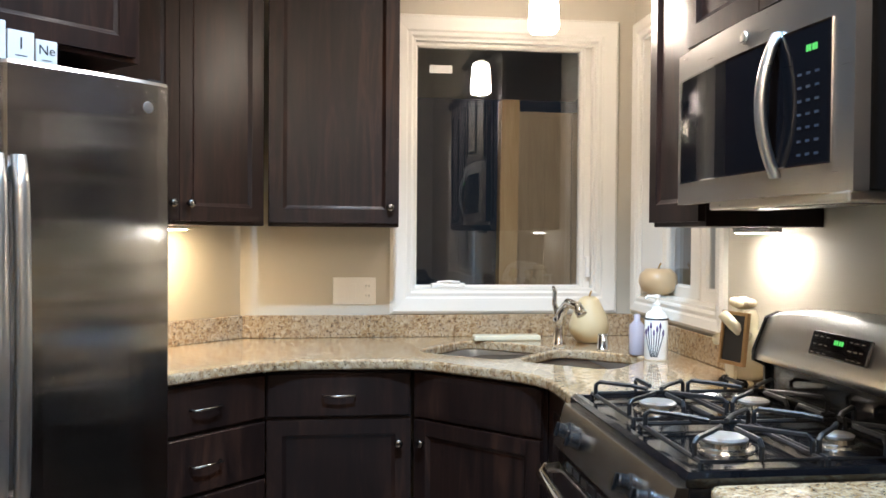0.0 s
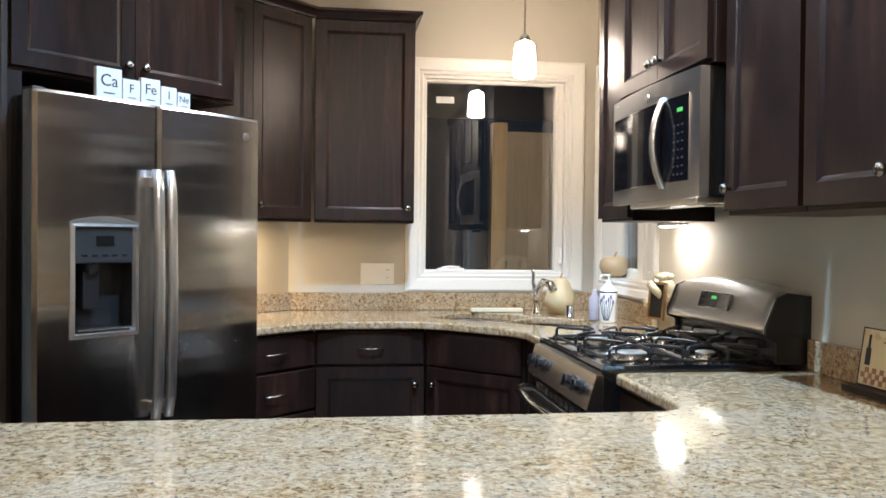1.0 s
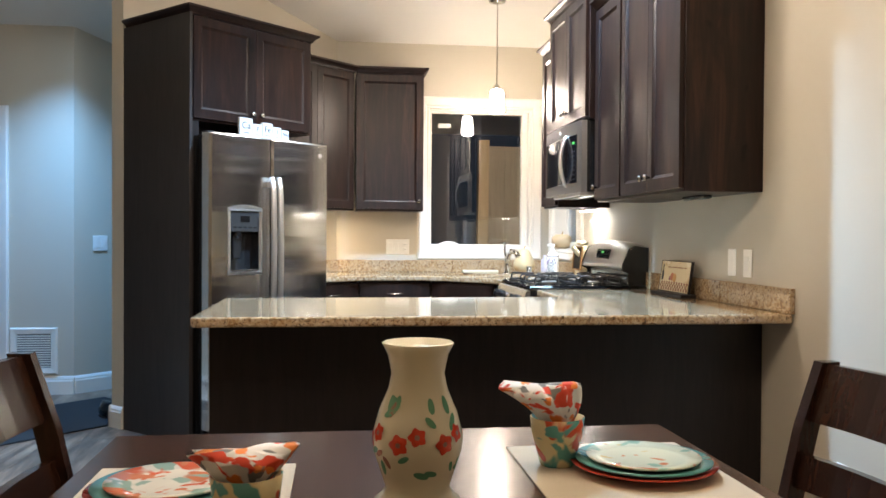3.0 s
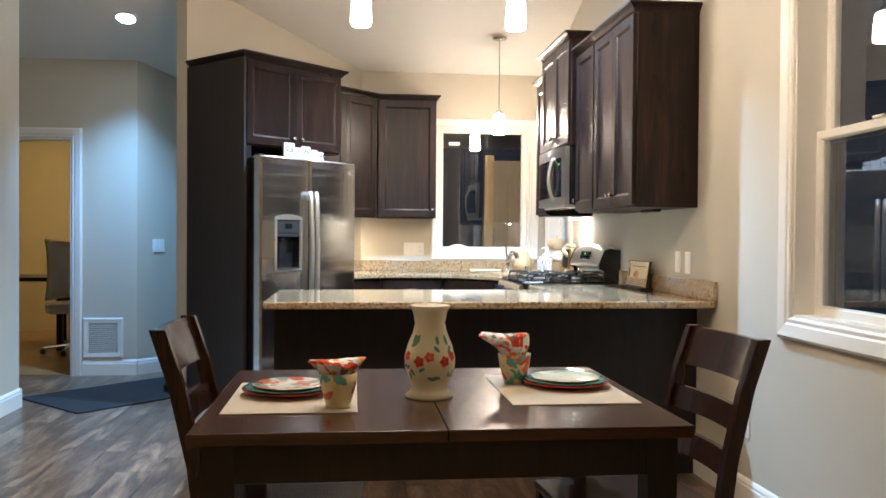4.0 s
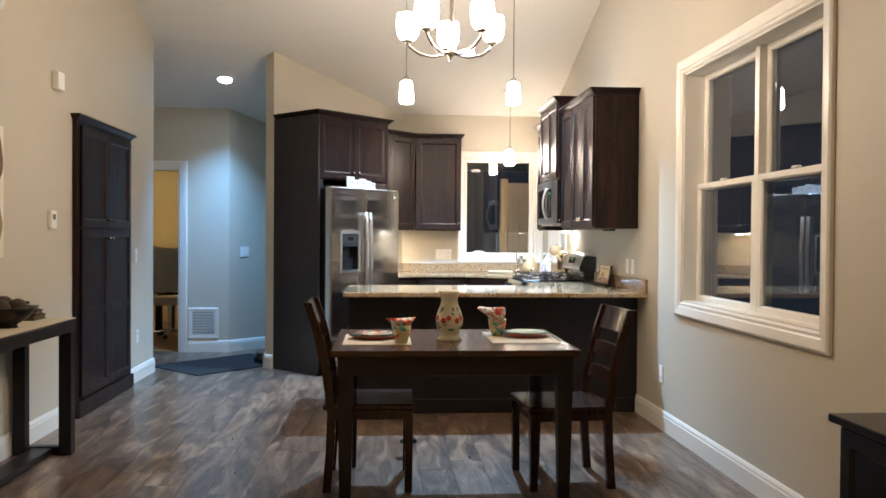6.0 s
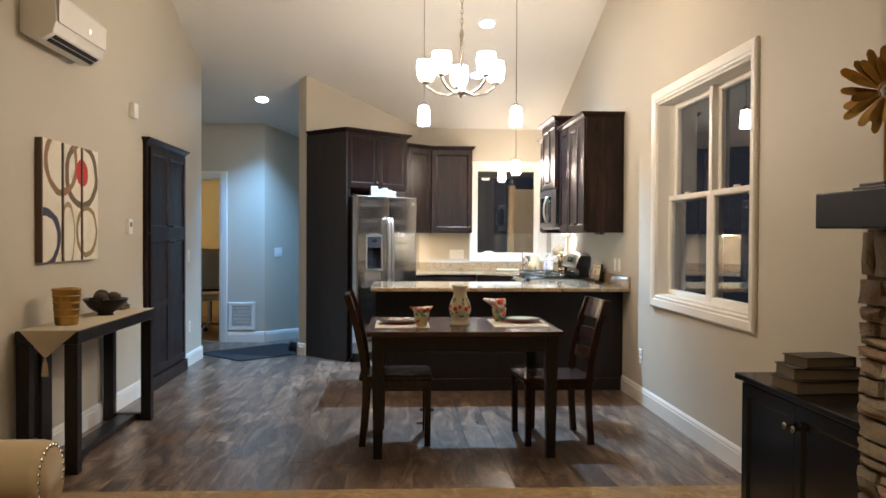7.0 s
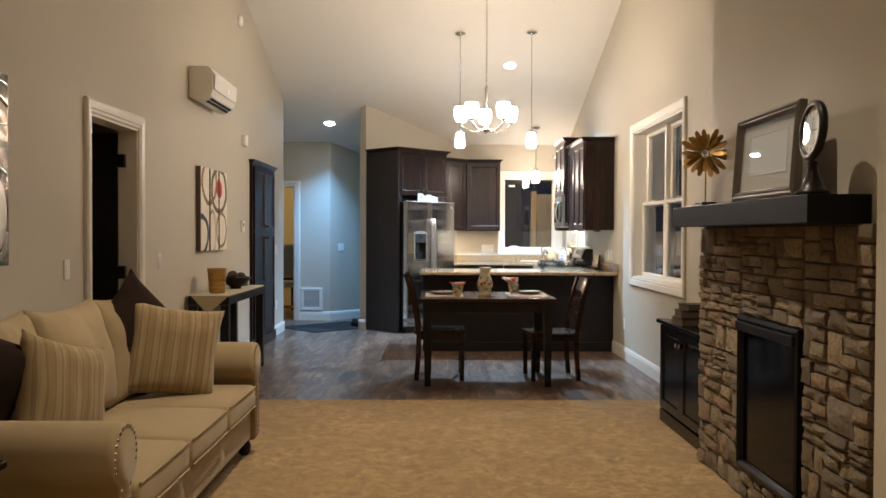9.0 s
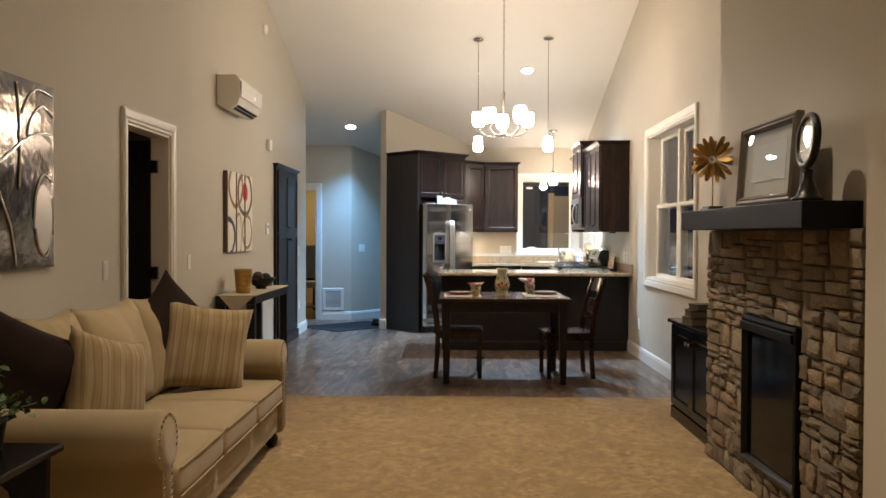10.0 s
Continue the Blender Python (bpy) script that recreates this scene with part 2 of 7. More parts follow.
def plank_material():
    m, nt, p = mat_new("floor_plank", (0.08, 0.06, 0.05), 0.35, coat=0.12)
    oi = nt.nodes.new("ShaderNodeObjectInfo")
    comb = nt.nodes.new("ShaderNodeCombineXYZ")
    mul = node(nt, "ShaderNodeVectorMath")
    mul.operation = "SCALE"
    mul.inputs["Scale"].default_value = 53.0
    for i in range(3):
        nt.links.new(oi.outputs["Random"], comb.inputs[i])
    nt.links.new(comb.outputs[0], mul.inputs[0])
    add = nt.nodes.new("ShaderNodeVectorMath")
    nt.links.new(coords(nt, (8, 1.5, 8)), add.inputs[0])
    nt.links.new(mul.outputs[0], add.inputs[1])
    v = add.outputs[0]
    f = noise_tex(nt, v, 1.1, 8, 0.62, 1.3)
    g = noise_tex(nt, v, 8.0, 6, 0.65, 0.4)
    c = ramp(nt, f, [(0.36, (0.022, 0.0115, 0.0075)), (0.47, (0.106, 0.062, 0.040)), (0.57, (0.250, 0.162, 0.106)), (0.68, (0.44, 0.31, 0.212))])
    c = mixed(nt, 0.30, c, ramp(nt, g, [(0.36, (0.028, 0.018, 0.013)), (0.64, (0.32, 0.24, 0.185))]))
    c = mixed(nt, ramp(nt, oi.outputs["Random"], [(0.0, (0, 0, 0)), (1.0, (0.7, 0.7, 0.7))]), c, mixed(nt, 0.55, c, (0.035, 0.021, 0.015)))
    nt.links.new(c, p.inputs["Base Color"])
    bump(nt, p, g, 0.12, 0.003)
    spread(nt, p, v, 2.0, 0.22, 0.42)
    return m


def stone_material():
    m, nt, p = mat_new("ledge_stone", (0.3, 0.23, 0.16), 0.85)
    oi = nt.nodes.new("ShaderNodeObjectInfo")
    v = coords(nt, (1, 1, 1), "Object")
    base = ramp(nt, oi.outputs["Random"], [(0.0, (0.20, 0.155, 0.105)), (0.25, (0.44, 0.33, 0.19)), (0.45, (0.30, 0.235, 0.165)), (0.62, (0.58, 0.46, 0.29)), (0.8, (0.52, 0.31, 0.175)), (0.9, (0.36, 0.28, 0.19)), (1.0, (0.66, 0.55, 0.38))])
    n1 = noise_tex(nt, v, 7.0, 7, 0.65, 0.5)
    c = mixed(nt, ramp(nt, n1, [(0.38, (0, 0, 0)), (0.60, (0.9, 0.9, 0.9))]), base, mixed(nt, 0.68, base, (0.16, 0.125, 0.090)))
    c = mixed(nt, ramp(nt, noise_tex(nt, v, 21.0, 5), [(0.5, (0, 0, 0)), (0.75, (0.5, 0.5, 0.5))]), c, (0.38, 0.30, 0.20))
    nt.links.new(c, p.inputs["Base Color"])
    bump(nt, p, noise_tex(nt, v, 26.0, 8, 0.75), 1.0, 0.02)
    return m


def window_glass():
    m = bpy.data.materials.new("window_glass")
    m.use_nodes = True
    nt = m.node_tree
    out = nt.nodes["Material Output"]
    fres = node(nt, "ShaderNodeFresnel", IOR=2.3)
    gl = node(nt, "ShaderNodeBsdfGlossy", Roughness=0.01, Color=(0.93, 0.95, 1.0, 1))
    tr = node(nt, "ShaderNodeBsdfTransparent", Color=(0.86, 0.90, 0.94, 1))
    mx = nt.nodes.new("ShaderNodeMixShader")
    nt.links.new(fres.outputs[0], mx.inputs[0])
    nt.links.new(tr.outputs[0], mx.inputs[1])
    nt.links.new(gl.outputs[0], mx.inputs[2])
    nt.links.new(mx.outputs[0], out.inputs["Surface"])
    return m


def blotch(name, ground, colours, scale=9.0, rough=0.2, amount=0.5):
    """Cream ware or cloth with soft blotches in several colours."""
    m, nt, p = mat_new(name, ground, rough)
    v = coords(nt)
    c = ground
    for i, col in enumerate(colours):
        mp = nt.nodes.new("ShaderNodeMapping")
        mp.inputs["Location"].default_value = (3.1 * i, 7.7 * i, 1.9 * i)
        nt.links.new(v, mp.inputs["Vector"])
        f = noise_tex(nt, mp.outputs[0], scale, 2, 0.5, 0.4)
        edge = 0.5 + 0.18 * (1 - amount)
        c = mixed(nt, ramp(nt, f, [(edge, (0, 0, 0)), (edge + 0.03, (1, 1, 1))]), c, col)
    nt.links.new(c, p.inputs["Base Color"])
    return m


GRANITE = granite()
CARPET = carpet_material()
PLANK = plank_material()
STONE = stone_material()
GLASS = window_glass()
NAPKIN = blotch("napkin_cloth", (0.80, 0.77, 0.72), [(0.20, 0.20, 0.19), (0.85, 0.25, 0.05), (0.70, 0.07, 0.03)], 26.0, 0.85, 0.72)
CUPWARE = blotch("cup_glaze", (0.66, 0.55, 0.30), [(0.55, 0.08, 0.03), (0.10, 0.30, 0.26)], 17.0, 0.15, 0.8)
PLATEWARE = blotch("plate_glaze", (0.62, 0.66, 0.52), [(0.60, 0.20, 0.10), (0.30, 0.48, 0.38), (0.62, 0.50, 0.25)], 14.0, 0.12, 0.5)
REDPLATE = blotch("red_floral_glaze", (0.74, 0.68, 0.56), [(0.30, 0.42, 0.34), (0.66, 0.13, 0.06), (0.62, 0.20, 0.10)], 16.0, 0.12, 0.62)
TEAL = mat_new("teal_glaze", (0.10, 0.30, 0.28), 0.12)[0]
REDGLAZE = mat_new("red_glaze", (0.42, 0.05, 0.03), 0.12)[0]
FLOWER_RED = mat_new("red_petal_glaze", (0.60, 0.055, 0.02), 0.2)[0]
FLOWER_GREEN = mat_new("green_leaf_glaze", (0.12, 0.30, 0.17), 0.2)[0]
FLOWER_BROWN = mat_new("brown_leaf_glaze", (0.30, 0.15, 0.10), 0.2)[0]
TANWALL = paint("office_paint", (0.55, 0.43, 0.20), 0.6)
OFFICEFLOOR = wood("office_floor", (0.30, 0.15, 0.06), (0.48, 0.28, 0.12), 0.3, 0.2, (3, 9, 9))
CREAMLEATHER = mat_new("cream_leather", (0.62, 0.53, 0.38), 0.45)[0]


# ---- mesh helpers ----
def part(name, bm, material, parent=None, label="", smooth=False, m=None):
    bmesh.ops.recalc_face_normals(bm, faces=bm.faces)
    me = bpy.data.meshes.new(name)
    bm.to_mesh(me)
    bm.free()
    if smooth:
        me.shade_smooth()
    me.materials.append(material)
    ob = new(name, me)
    if parent:
        ob.parent = parent
    if m is not None:
        ob.matrix_basis = m
    if label:
        ob["label"] = label
    return ob


def thing(name, m, label, category, group="", kind=""):
    ob = new(name)
    ob.empty_display_size = 0.05
    ob.matrix_basis = m
    return tagged(ob, label, category, group, kind)


def bevel(bm, width, segments=2, angle=0.5):
    edges = [e for e in bm.edges if len(e.link_faces) == 2 and e.calc_face_angle() > angle]
    if width > 0:
        bmesh.ops.bevel(bm, geom=edges, offset=width, segments=segments, affect="EDGES", profile=0.5)
    return bm


def box(x0, x1, y0, y1, z0, z1, b=0.0, bm=None, segments=2):
    t = bmesh.new()
    bmesh.ops.create_cube(t, size=1.0, matrix=Matrix.Translation(((x0 + x1) / 2, (y0 + y1) / 2, (z0 + z1) / 2)) @ Matrix.Diagonal((x1 - x0, y1 - y0, z1 - z0, 1)))
    bevel(t, b, segments)
    return add(bm, t)


def add(bm, other, m=None):
    """Joins other into bm."""
    if m is not None:
        bmesh.ops.transform(other, matrix=m, verts=other.verts)
    if bm is None:
        return other
    me = bpy.data.meshes.new("t")
    other.to_mesh(me)
    other.free()
    bm.from_mesh(me)
    bpy.data.meshes.remove(me)
    return bm


def lathe(profile, n=28, bm=None, m=None, squash=1.0):
    """A turned shape about z from (radius, z) pairs, closed at its ends."""
    t = bmesh.new()
    rings = []
    for r, z in profile:
        if r < 1e-5:
            rings.append([t.verts.new((0, 0, z))])
        else:
            rings.append([t.verts.new((r * math.cos(2 * math.pi * i / n), squash * r * math.sin(2 * math.pi * i / n), z)) for i in range(n)])
    for a, b in zip(rings, rings[1:]):
        for i in range(n):
            j = (i + 1) % n
            if len(a) == 1 and len(b) > 1:
                t.faces.new((a[0], b[i], b[j]))
            elif len(b) == 1 and len(a) > 1:
                t.faces.new((a[i], a[j], b[0]))
            elif len(a) > 1:
                t.faces.new((a[i], a[j], b[j], b[i]))
    for ring in (rings[0], rings[-1]):
        if len(ring) > 1:
            t.faces.new(ring)
    return add(bm, t, m)


def tube(points, radius, n=8, bm=None, flat=1.0):
    """A round bar along points; radius may be one number or one for each point."""
    t = bmesh.new()
    pts = [Vector(p) for p in points]
    rad = radius if isinstance(radius, (list, tuple)) else [radius] * len(pts)
    rings = []
    side = None
    for i, p in enumerate(pts):
        d = (pts[min(i + 1, len(pts) - 1)] - pts[max(i - 1, 0)]).normalized()
        if side is None:
            side = d.cross(Vector((0, 0, 1)) if abs(d.z) < 0.9 else Vector((1, 0, 0))).normalized()
        side = (side - d * side.dot(d)).normalized()
        up = d.cross(side)
        rings.append([t.verts.new(p + rad[i] * (side * math.cos(2 * math.pi * k / n) + flat * up * math.sin(2 * math.pi * k / n))) for k in range(n)])
    for a, b in zip(rings, rings[1:]):
        for k in range(n):
            t.faces.new((a[k], a[(k + 1) % n], b[(k + 1) % n], b[k]))
    t.faces.new(rings[0])
    t.faces.new(rings[-1])
    return add(bm, t)


def bar(points, w, d):
    """A squared bar swept along points in the xz plane: w across y, d along x."""
    t = bmesh.new()
    rows = [[t.verts.new((x + sx * d / 2, y + sy * w / 2, z)) for sx, sy in ((-1, -1), (1, -1), (1, 1), (-1, 1))] for x, y, z in points]
    for a, b in zip(rows, rows[1:]):
        for k in range(4):
            t.faces.new((a[k], a[(k + 1) % 4], b[(k + 1) % 4], b[k]))
    t.faces.new(rows[0]), t.faces.new(rows[-1])
    return t


def prism(outline, z0, z1, b=0.0, bm=None, segments=2):
    """An upright block over a ground outline of (x, y) pairs."""
    t = bmesh.new()
    low = [t.verts.new((x, y, z0)) for x, y in outline]
    high = [t.verts.new((x, y, z1)) for x, y in outline]
    t.faces.new(low)
    t.faces.new(high)
    for i in range(len(low)):
        j = (i + 1) % len(low)
        t.faces.new((low[i], low[j], high[j], high[i]))
    bmesh.ops.recalc_face_normals(t, faces=t.faces)
    bevel(t, b, segments)
    return add(bm, t)


def loops(x0, x1, z0, z1, steps, bm=None, close=True):
    """Nested rectangles in the xz plane: steps of (inset, y), joined one to the next; the first and last are capped."""
    t = bmesh.new()
    rings = []
    for inset, y in steps:
        rings.append([t.verts.new((x, y, z)) for x, z in ((x0 + inset, z0 + inset), (x1 - inset, z0 + inset), (x1 - inset, z1 - inset), (x0 + inset, z1 - inset))])
    for a, b in zip(rings, rings[1:]):
        for k in range(4):
            t.faces.new((a[k], a[(k + 1) % 4], b[(k + 1) % 4], b[k]))
    if close:
        t.faces.new(rings[0])
        t.faces.new(rings[-1])
    else:
        for k in range(4):
            t.faces.new((rings[-1][k], rings[-1][(k + 1) % 4], rings[0][(k + 1) % 4], rings[0][k]))
    return add(bm, t)


def pillow(w, h, t, n=14, bm=None, pinch=0.10, sag=0.0):
    """A stuffed cushion in the xz plane, its thickness along y."""
    g = bmesh.new()
    sides = []
    for s in (1, -1):
        rows = []
        for i in range(n + 1):
            row = []
            for j in range(n + 1):
                u, v = 2 * i / n - 1, 2 * j / n - 1
                thick = (max(0.0, 1 - abs(u) ** 2.6) * max(0.0, 1 - abs(v) ** 2.6)) ** 0.42
                x = u * w / 2 * (1 - pinch * (1 - v * v) * u * u)
                z = v * h / 2 * (1 - pinch * (1 - u * u) * v * v)
                wob = 0.06 * t * noise.noise(Vector((u * 2.1 + w * 9, v * 2.1 + h * 5, s * 3.0)))
                row.append(g.verts.new((x, s * (t / 2 * thick + wob * thick), z - sag * (1 - u * u) * (v > 0) * v)))
            rows.append(row)
        for i in range(n):
            for j in range(n):
                g.faces.new((rows[i][j], rows[i + 1][j], rows[i + 1][j + 1], rows[i][j + 1]))
        sides.append(rows)
    bmesh.ops.remove_doubles(g, verts=g.verts, dist=0.0005)
    return add(bm, g)


def pane(x0, x1, z0, z1, y, parent, name="pane"):
    """One sheet of glass facing -y."""
    me = bpy.data.meshes.new(name)
    me.from_pydata([(x0, y, z0), (x1, y, z0), (x1, y, z1), (x0, y, z1)], [], [(0, 1, 2, 3)])
    me.materials.append(GLASS)
    ob = new(name, me)
    ob.parent = parent
    ob.visible_shadow = False
    return ob


def text_mesh(body, size, depth=0.0006):
    cu = bpy.data.curves.new("letters", "FONT")
    cu.body, cu.size, cu.extrude, cu.align_x, cu.align_y = body, size, depth, "CENTER", "CENTER"
    ob = bpy.data.objects.new("letters", cu)
    scene.collection.objects.link(ob)
    bpy.context.view_layer.update()
    me = bpy.data.meshes.new_from_object(ob.evaluated_get(bpy.context.evaluated_depsgraph_get()))
    bpy.data.objects.remove(ob)
    bpy.data.curves.remove(cu)
    t = bmesh.new()
    t.from_mesh(me)
    bpy.data.meshes.remove(me)
    return t


def structure(ob, label, category):
    return tagged(ob, label, category, kind="structure")


# ---- the structure ----
XR, XL, YB = 1.75, -2.335, 4.62          # east, west and north wall faces
RIDGE, YS = -2.2, -9.6                   # ridge of the vault, south wall
CX = 0.055                               # where the diagonal wall meets the north wall
R2 = math.sqrt(0.5)


def ceil_z(y):
    return 2.69 + 0.315 * (YB - max(y, RIDGE)) - 0.315 * max(0.0, RIDGE - y)


def diag(u, n):
    """A floor point u metres along the diagonal wall from its north corner and n metres out from its face."""
    return (CX - R2 * u + R2 * n, YB - R2 * u - R2 * n)


def wall_run(bm, axis, c0, c1, a0, a1, holes=(), top=None):
    """A wall along y (axis 'x': thickness c0..c1 in x) or along x, from a0 to a1, with holes (h0, h1, z0, z1), up to the vault."""
    cuts = sorted({a0, a1, *[v for h in holes for v in h[:2]], *([RIDGE] if axis == "x" and a0 < RIDGE < a1 else [])})
    for s0, s1 in zip(cuts, cuts[1:]):
        spans, low = [], 0.0
        for h in sorted(holes, key=lambda q: q[2]):
            if h[0] < s1 - 1e-6 and h[1] > s0 + 1e-6:
                spans.append((low, h[2]))
                low = h[3]
        spans.append((low, None))
        for z0, z1 in spans:
            if z1 is not None and z1 - z0 < 1e-4:
                continue
            if axis == "x":
                t0 = z1 if z1 is not None else (top or ceil_z(s0) + 0.02)
                t1 = z1 if z1 is not None else (top or ceil_z(s1) + 0.02)
                vs = [(c0, s0, z0), (c1, s0, z0), (c1, s1, z0), (c0, s1, z0), (c0, s0, t0), (c1, s0, t0), (c1, s1, t1), (c0, s1, t1)]
            else:
                t0 = z1 if z1 is not None else (top or ceil_z(c0) + 0.02)
                t1 = z1 if z1 is not None else (top or ceil_z(c1) + 0.02)
                vs = [(s0, c0, z0), (s1, c0, z0), (s1, c1, z0), (s0, c1, z0), (s0, c0, t0), (s1, c0, t0), (s1, c1, t1), (s0, c1, t1)]
            v = [bm.verts.new(p) for p in vs]
            for f in ((0, 1, 2, 3), (4, 5, 6, 7), (0, 1, 5, 4), (1, 2, 6, 5), (2, 3, 7, 6), (3, 0, 4, 7)):
                bm.faces.new([v[k] for k in f])
    return bm


BIG_WINDOW = (-1.455, 0.262, 0.895, 2.345)
SIDE_WINDOW = (3.755, 4.505, 1.085, 2.19)
BACK_WINDOW = (0.775, 1.580, 1.100, 2.185)
ROOM_DOOR = (-3.218, -2.405, 0.0, 2.045)
OFFICE_DOOR = (-3.22, -2.41, 0.0, 2.035)

east = wall_run(bmesh.new(), "x", XR, XR + 0.19, YS, YB + 0.19, [BIG_WINDOW, SIDE_WINDOW])
structure(part("wall_east", east, WALL), "beige painted plaster wall with a large double window", "wall")
north = wall_run(bmesh.new(), "y", YB, YB + 0.19, CX - 0.05, XR, [BACK_WINDOW])
structure(part("wall_north", north, WALL), "beige painted kitchen wall behind the sink window", "wall")
west = wall_run(bmesh.new(), "x", XL - 0.12, XL, YS, 3.19, [ROOM_DOOR])
structure(part("wall_west", west, WALL), "tall beige painted wall with a doorway", "wall")
structure(part("wall_south", wall_run(bmesh.new(), "y", YS - 0.15, YS, XL - 0.12, XR + 0.19), WALL), "plain beige painted end wall", "wall")

# the diagonal partition behind the refrigerator, its free end in the hall
d = bmesh.new()
ring = [diag(-0.05, 0.0), diag(1.812, 0.0), diag(1.812, -0.125), diag(-0.12, -0.125)]
low = [d.verts.new((x, y, 0)) for x, y in ring]
high = [d.verts.new((x, y, ceil_z(y) + 0.02)) for x, y in ring]
d.faces.new(low), d.faces.new(high)
for i in range(4):
    d.faces.new((low[i], low[(i + 1) % 4], high[(i + 1) % 4], high[i]))
structure(part("wall_diagonal", bevel(d, 0.008, 2), WALL), "beige partition set at an angle behind the refrigerator", "wall")

# the hall: north wall with the office doorway, an angled wall, and far closing walls
HY = 4.55
hall = wall_run(bmesh.new(), "y", HY, HY + 0.12, -5.2, -1.87, [OFFICE_DOOR])
structure(part("wall_hall_north", hall, WALL), "greige hall wall with an office doorway", "wall")
d = bmesh.new()
ring = [(-1.87, HY), (-0.35, HY + 1.52), (-0.43, HY + 1.60), (-1.95, HY + 0.12)]
low = [d.verts.new((x, y, 0)) for x, y in ring]
high = [d.verts.new((x, y, ceil_z(min(y, 7)) + 0.02)) for x, y in ring]
d.faces.new(low), d.faces.new(high)
for i in range(4):
    d.faces.new((low[i], low[(i + 1) % 4], high[(i + 1) % 4], high[i]))
structure(part("wall_hall_angled", d, WALL), "greige hall wall set at an angle", "wall")
structure(part("wall_hall_end", box(-0.5, 0.125, 5.95, 6.1, 0, 2.26), WALL), "plain wall closing the entry hall", "wall")
structure(part("wall_hall_east", box(0.005, 0.125, YB + 0.191, 5.949, 0, 2.40), WALL), "plain wall closing the entry hall", "wall")
structure(part("wall_hall_west", box(-5.3, -5.2, 3.0, 4.7, 0, 3.4), WALL), "plain wall closing the side hall", "wall")
structure(part("wall_hall_south", box(-5.2, XL - 0.12, 3.07, 3.19, 0, 3.4), WALL), "plain side hall wall", "wall")

# office beyond the hall doorway
structure(part("wall_office_north", box(-4.6, -2.15, 8.0, 8.1, 0, 2.5), TANWALL), "yellow tan office wall", "wall")
structure(part("wall_office_west", box(-4.7, -4.6, HY + 0.12, 8.1, 0, 2.5), TANWALL), "yellow tan office wall", "wall")
structure(part("wall_office_east", box(-2.25, -2.15, 5.0, 8.0, 0, 2.5), TANWALL), "yellow tan office wall", "wall")
structure(part("ceiling_office", box(-4.7, -2.15, HY + 0.121, 8.1, 2.5, 2.56), CEILING), "white office ceiling", "ceiling")
structure(part("floor_office", box(-4.6, -2.25, HY + 0.06, 8.0, -0.05, 0.002), OFFICEFLOOR), "warm brown wooden office floor", "floor")
# dark bedroom beyond the west doorway
for nm, bx in (("wall_bedroom_west", (-5.0, -4.9, -4.6, -1.0, 0, 2.5)), ("wall_bedroom_north", (-4.9, XL - 0.12, -1.1, -1.0, 0, 2.5)), ("wall_bedroom_south", (-4.9, XL - 0.12, -4.6, -4.5, 0, 2.5))):
    structure(part(nm, box(*bx), WALL), "unlit bedroom wall", "wall")
structure(part("ceiling_bedroom", box(-5.0, XL - 0.121, -4.6, -1.0, 2.5, 2.55), CEILING), "unlit bedroom ceiling", "ceiling")
structure(part("floor_bedroom", box(-4.9, XL - 0.11, -4.5, -1.1, -0.05, 0.0), CARPET), "unlit bedroom carpet", "floor")

# vaulted ceiling
c = bmesh.new()
for y0, y1 in ((YB + 1.6, RIDGE), (RIDGE, YS - 0.2)):
    z0, z1 = 2.69 + 0.315 * (YB - y0) if y0 > RIDGE else ceil_z(y0), ceil_z(y1)
    vs = [(-5.3, y0, z0), (XR + 0.19, y0, z0), (XR + 0.19, y1, z1), (-5.3, y1, z1)]
    lo = [c.verts.new(v) for v in vs]
    up = [c.verts.new((v[0], v[1], v[2] + 0.12)) for v in vs]
    c.faces.new(lo), c.faces.new(up)
    for i in range(4):
        c.faces.new((lo[i], lo[(i + 1) % 4], up[(i + 1) % 4], up[i]))
structure(part("ceiling", c, CEILING), "white painted vaulted ceiling", "ceiling")

# floor: sub-floor, carpet
CARPET_Y = -1.63
structure(part("floor", box(-5.2, XR + 0.1, CARPET_Y, 6.2, -0.10, -0.012), BLACKWOOD), "grey brown wooden plank floor", "floor")
structure(part("carpet", box(XL - 0.02, XR + 0.05, YS, CARPET_Y, -0.05, 0.008, 0.006), CARPET), "tan patterned cut pile carpet", "carpet")


# ---- trim ----
def baseboard(p, q, side):
    """A moulded baseboard from p to q; side: the direction out of the wall."""
    p, q, s = Vector((*p, 0)), Vector((*q, 0)), Vector((*side, 0)).normalized()
    t = bmesh.new()
    prof = [(0, 0), (0.016, 0), (0.016, 0.098), (0.012, 0.106), (0.012, 0.116), (0.006, 0.128), (0.0, 0.135)]
    a = [t.verts.new(p + s * d0 + Vector((0, 0, z))) for d0, z in prof]
    b = [t.verts.new(q + s * d0 + Vector((0, 0, z))) for d0, z in prof]
    t.faces.new(a), t.faces.new(b)
    for i in range(len(prof)):
        j = (i + 1) % len(prof)
        t.faces.new((a[i], a[j], b[j], b[i]))
    return structure(part("baseboard", t, TRIM), "white moulded baseboard along the wall", "baseboard")


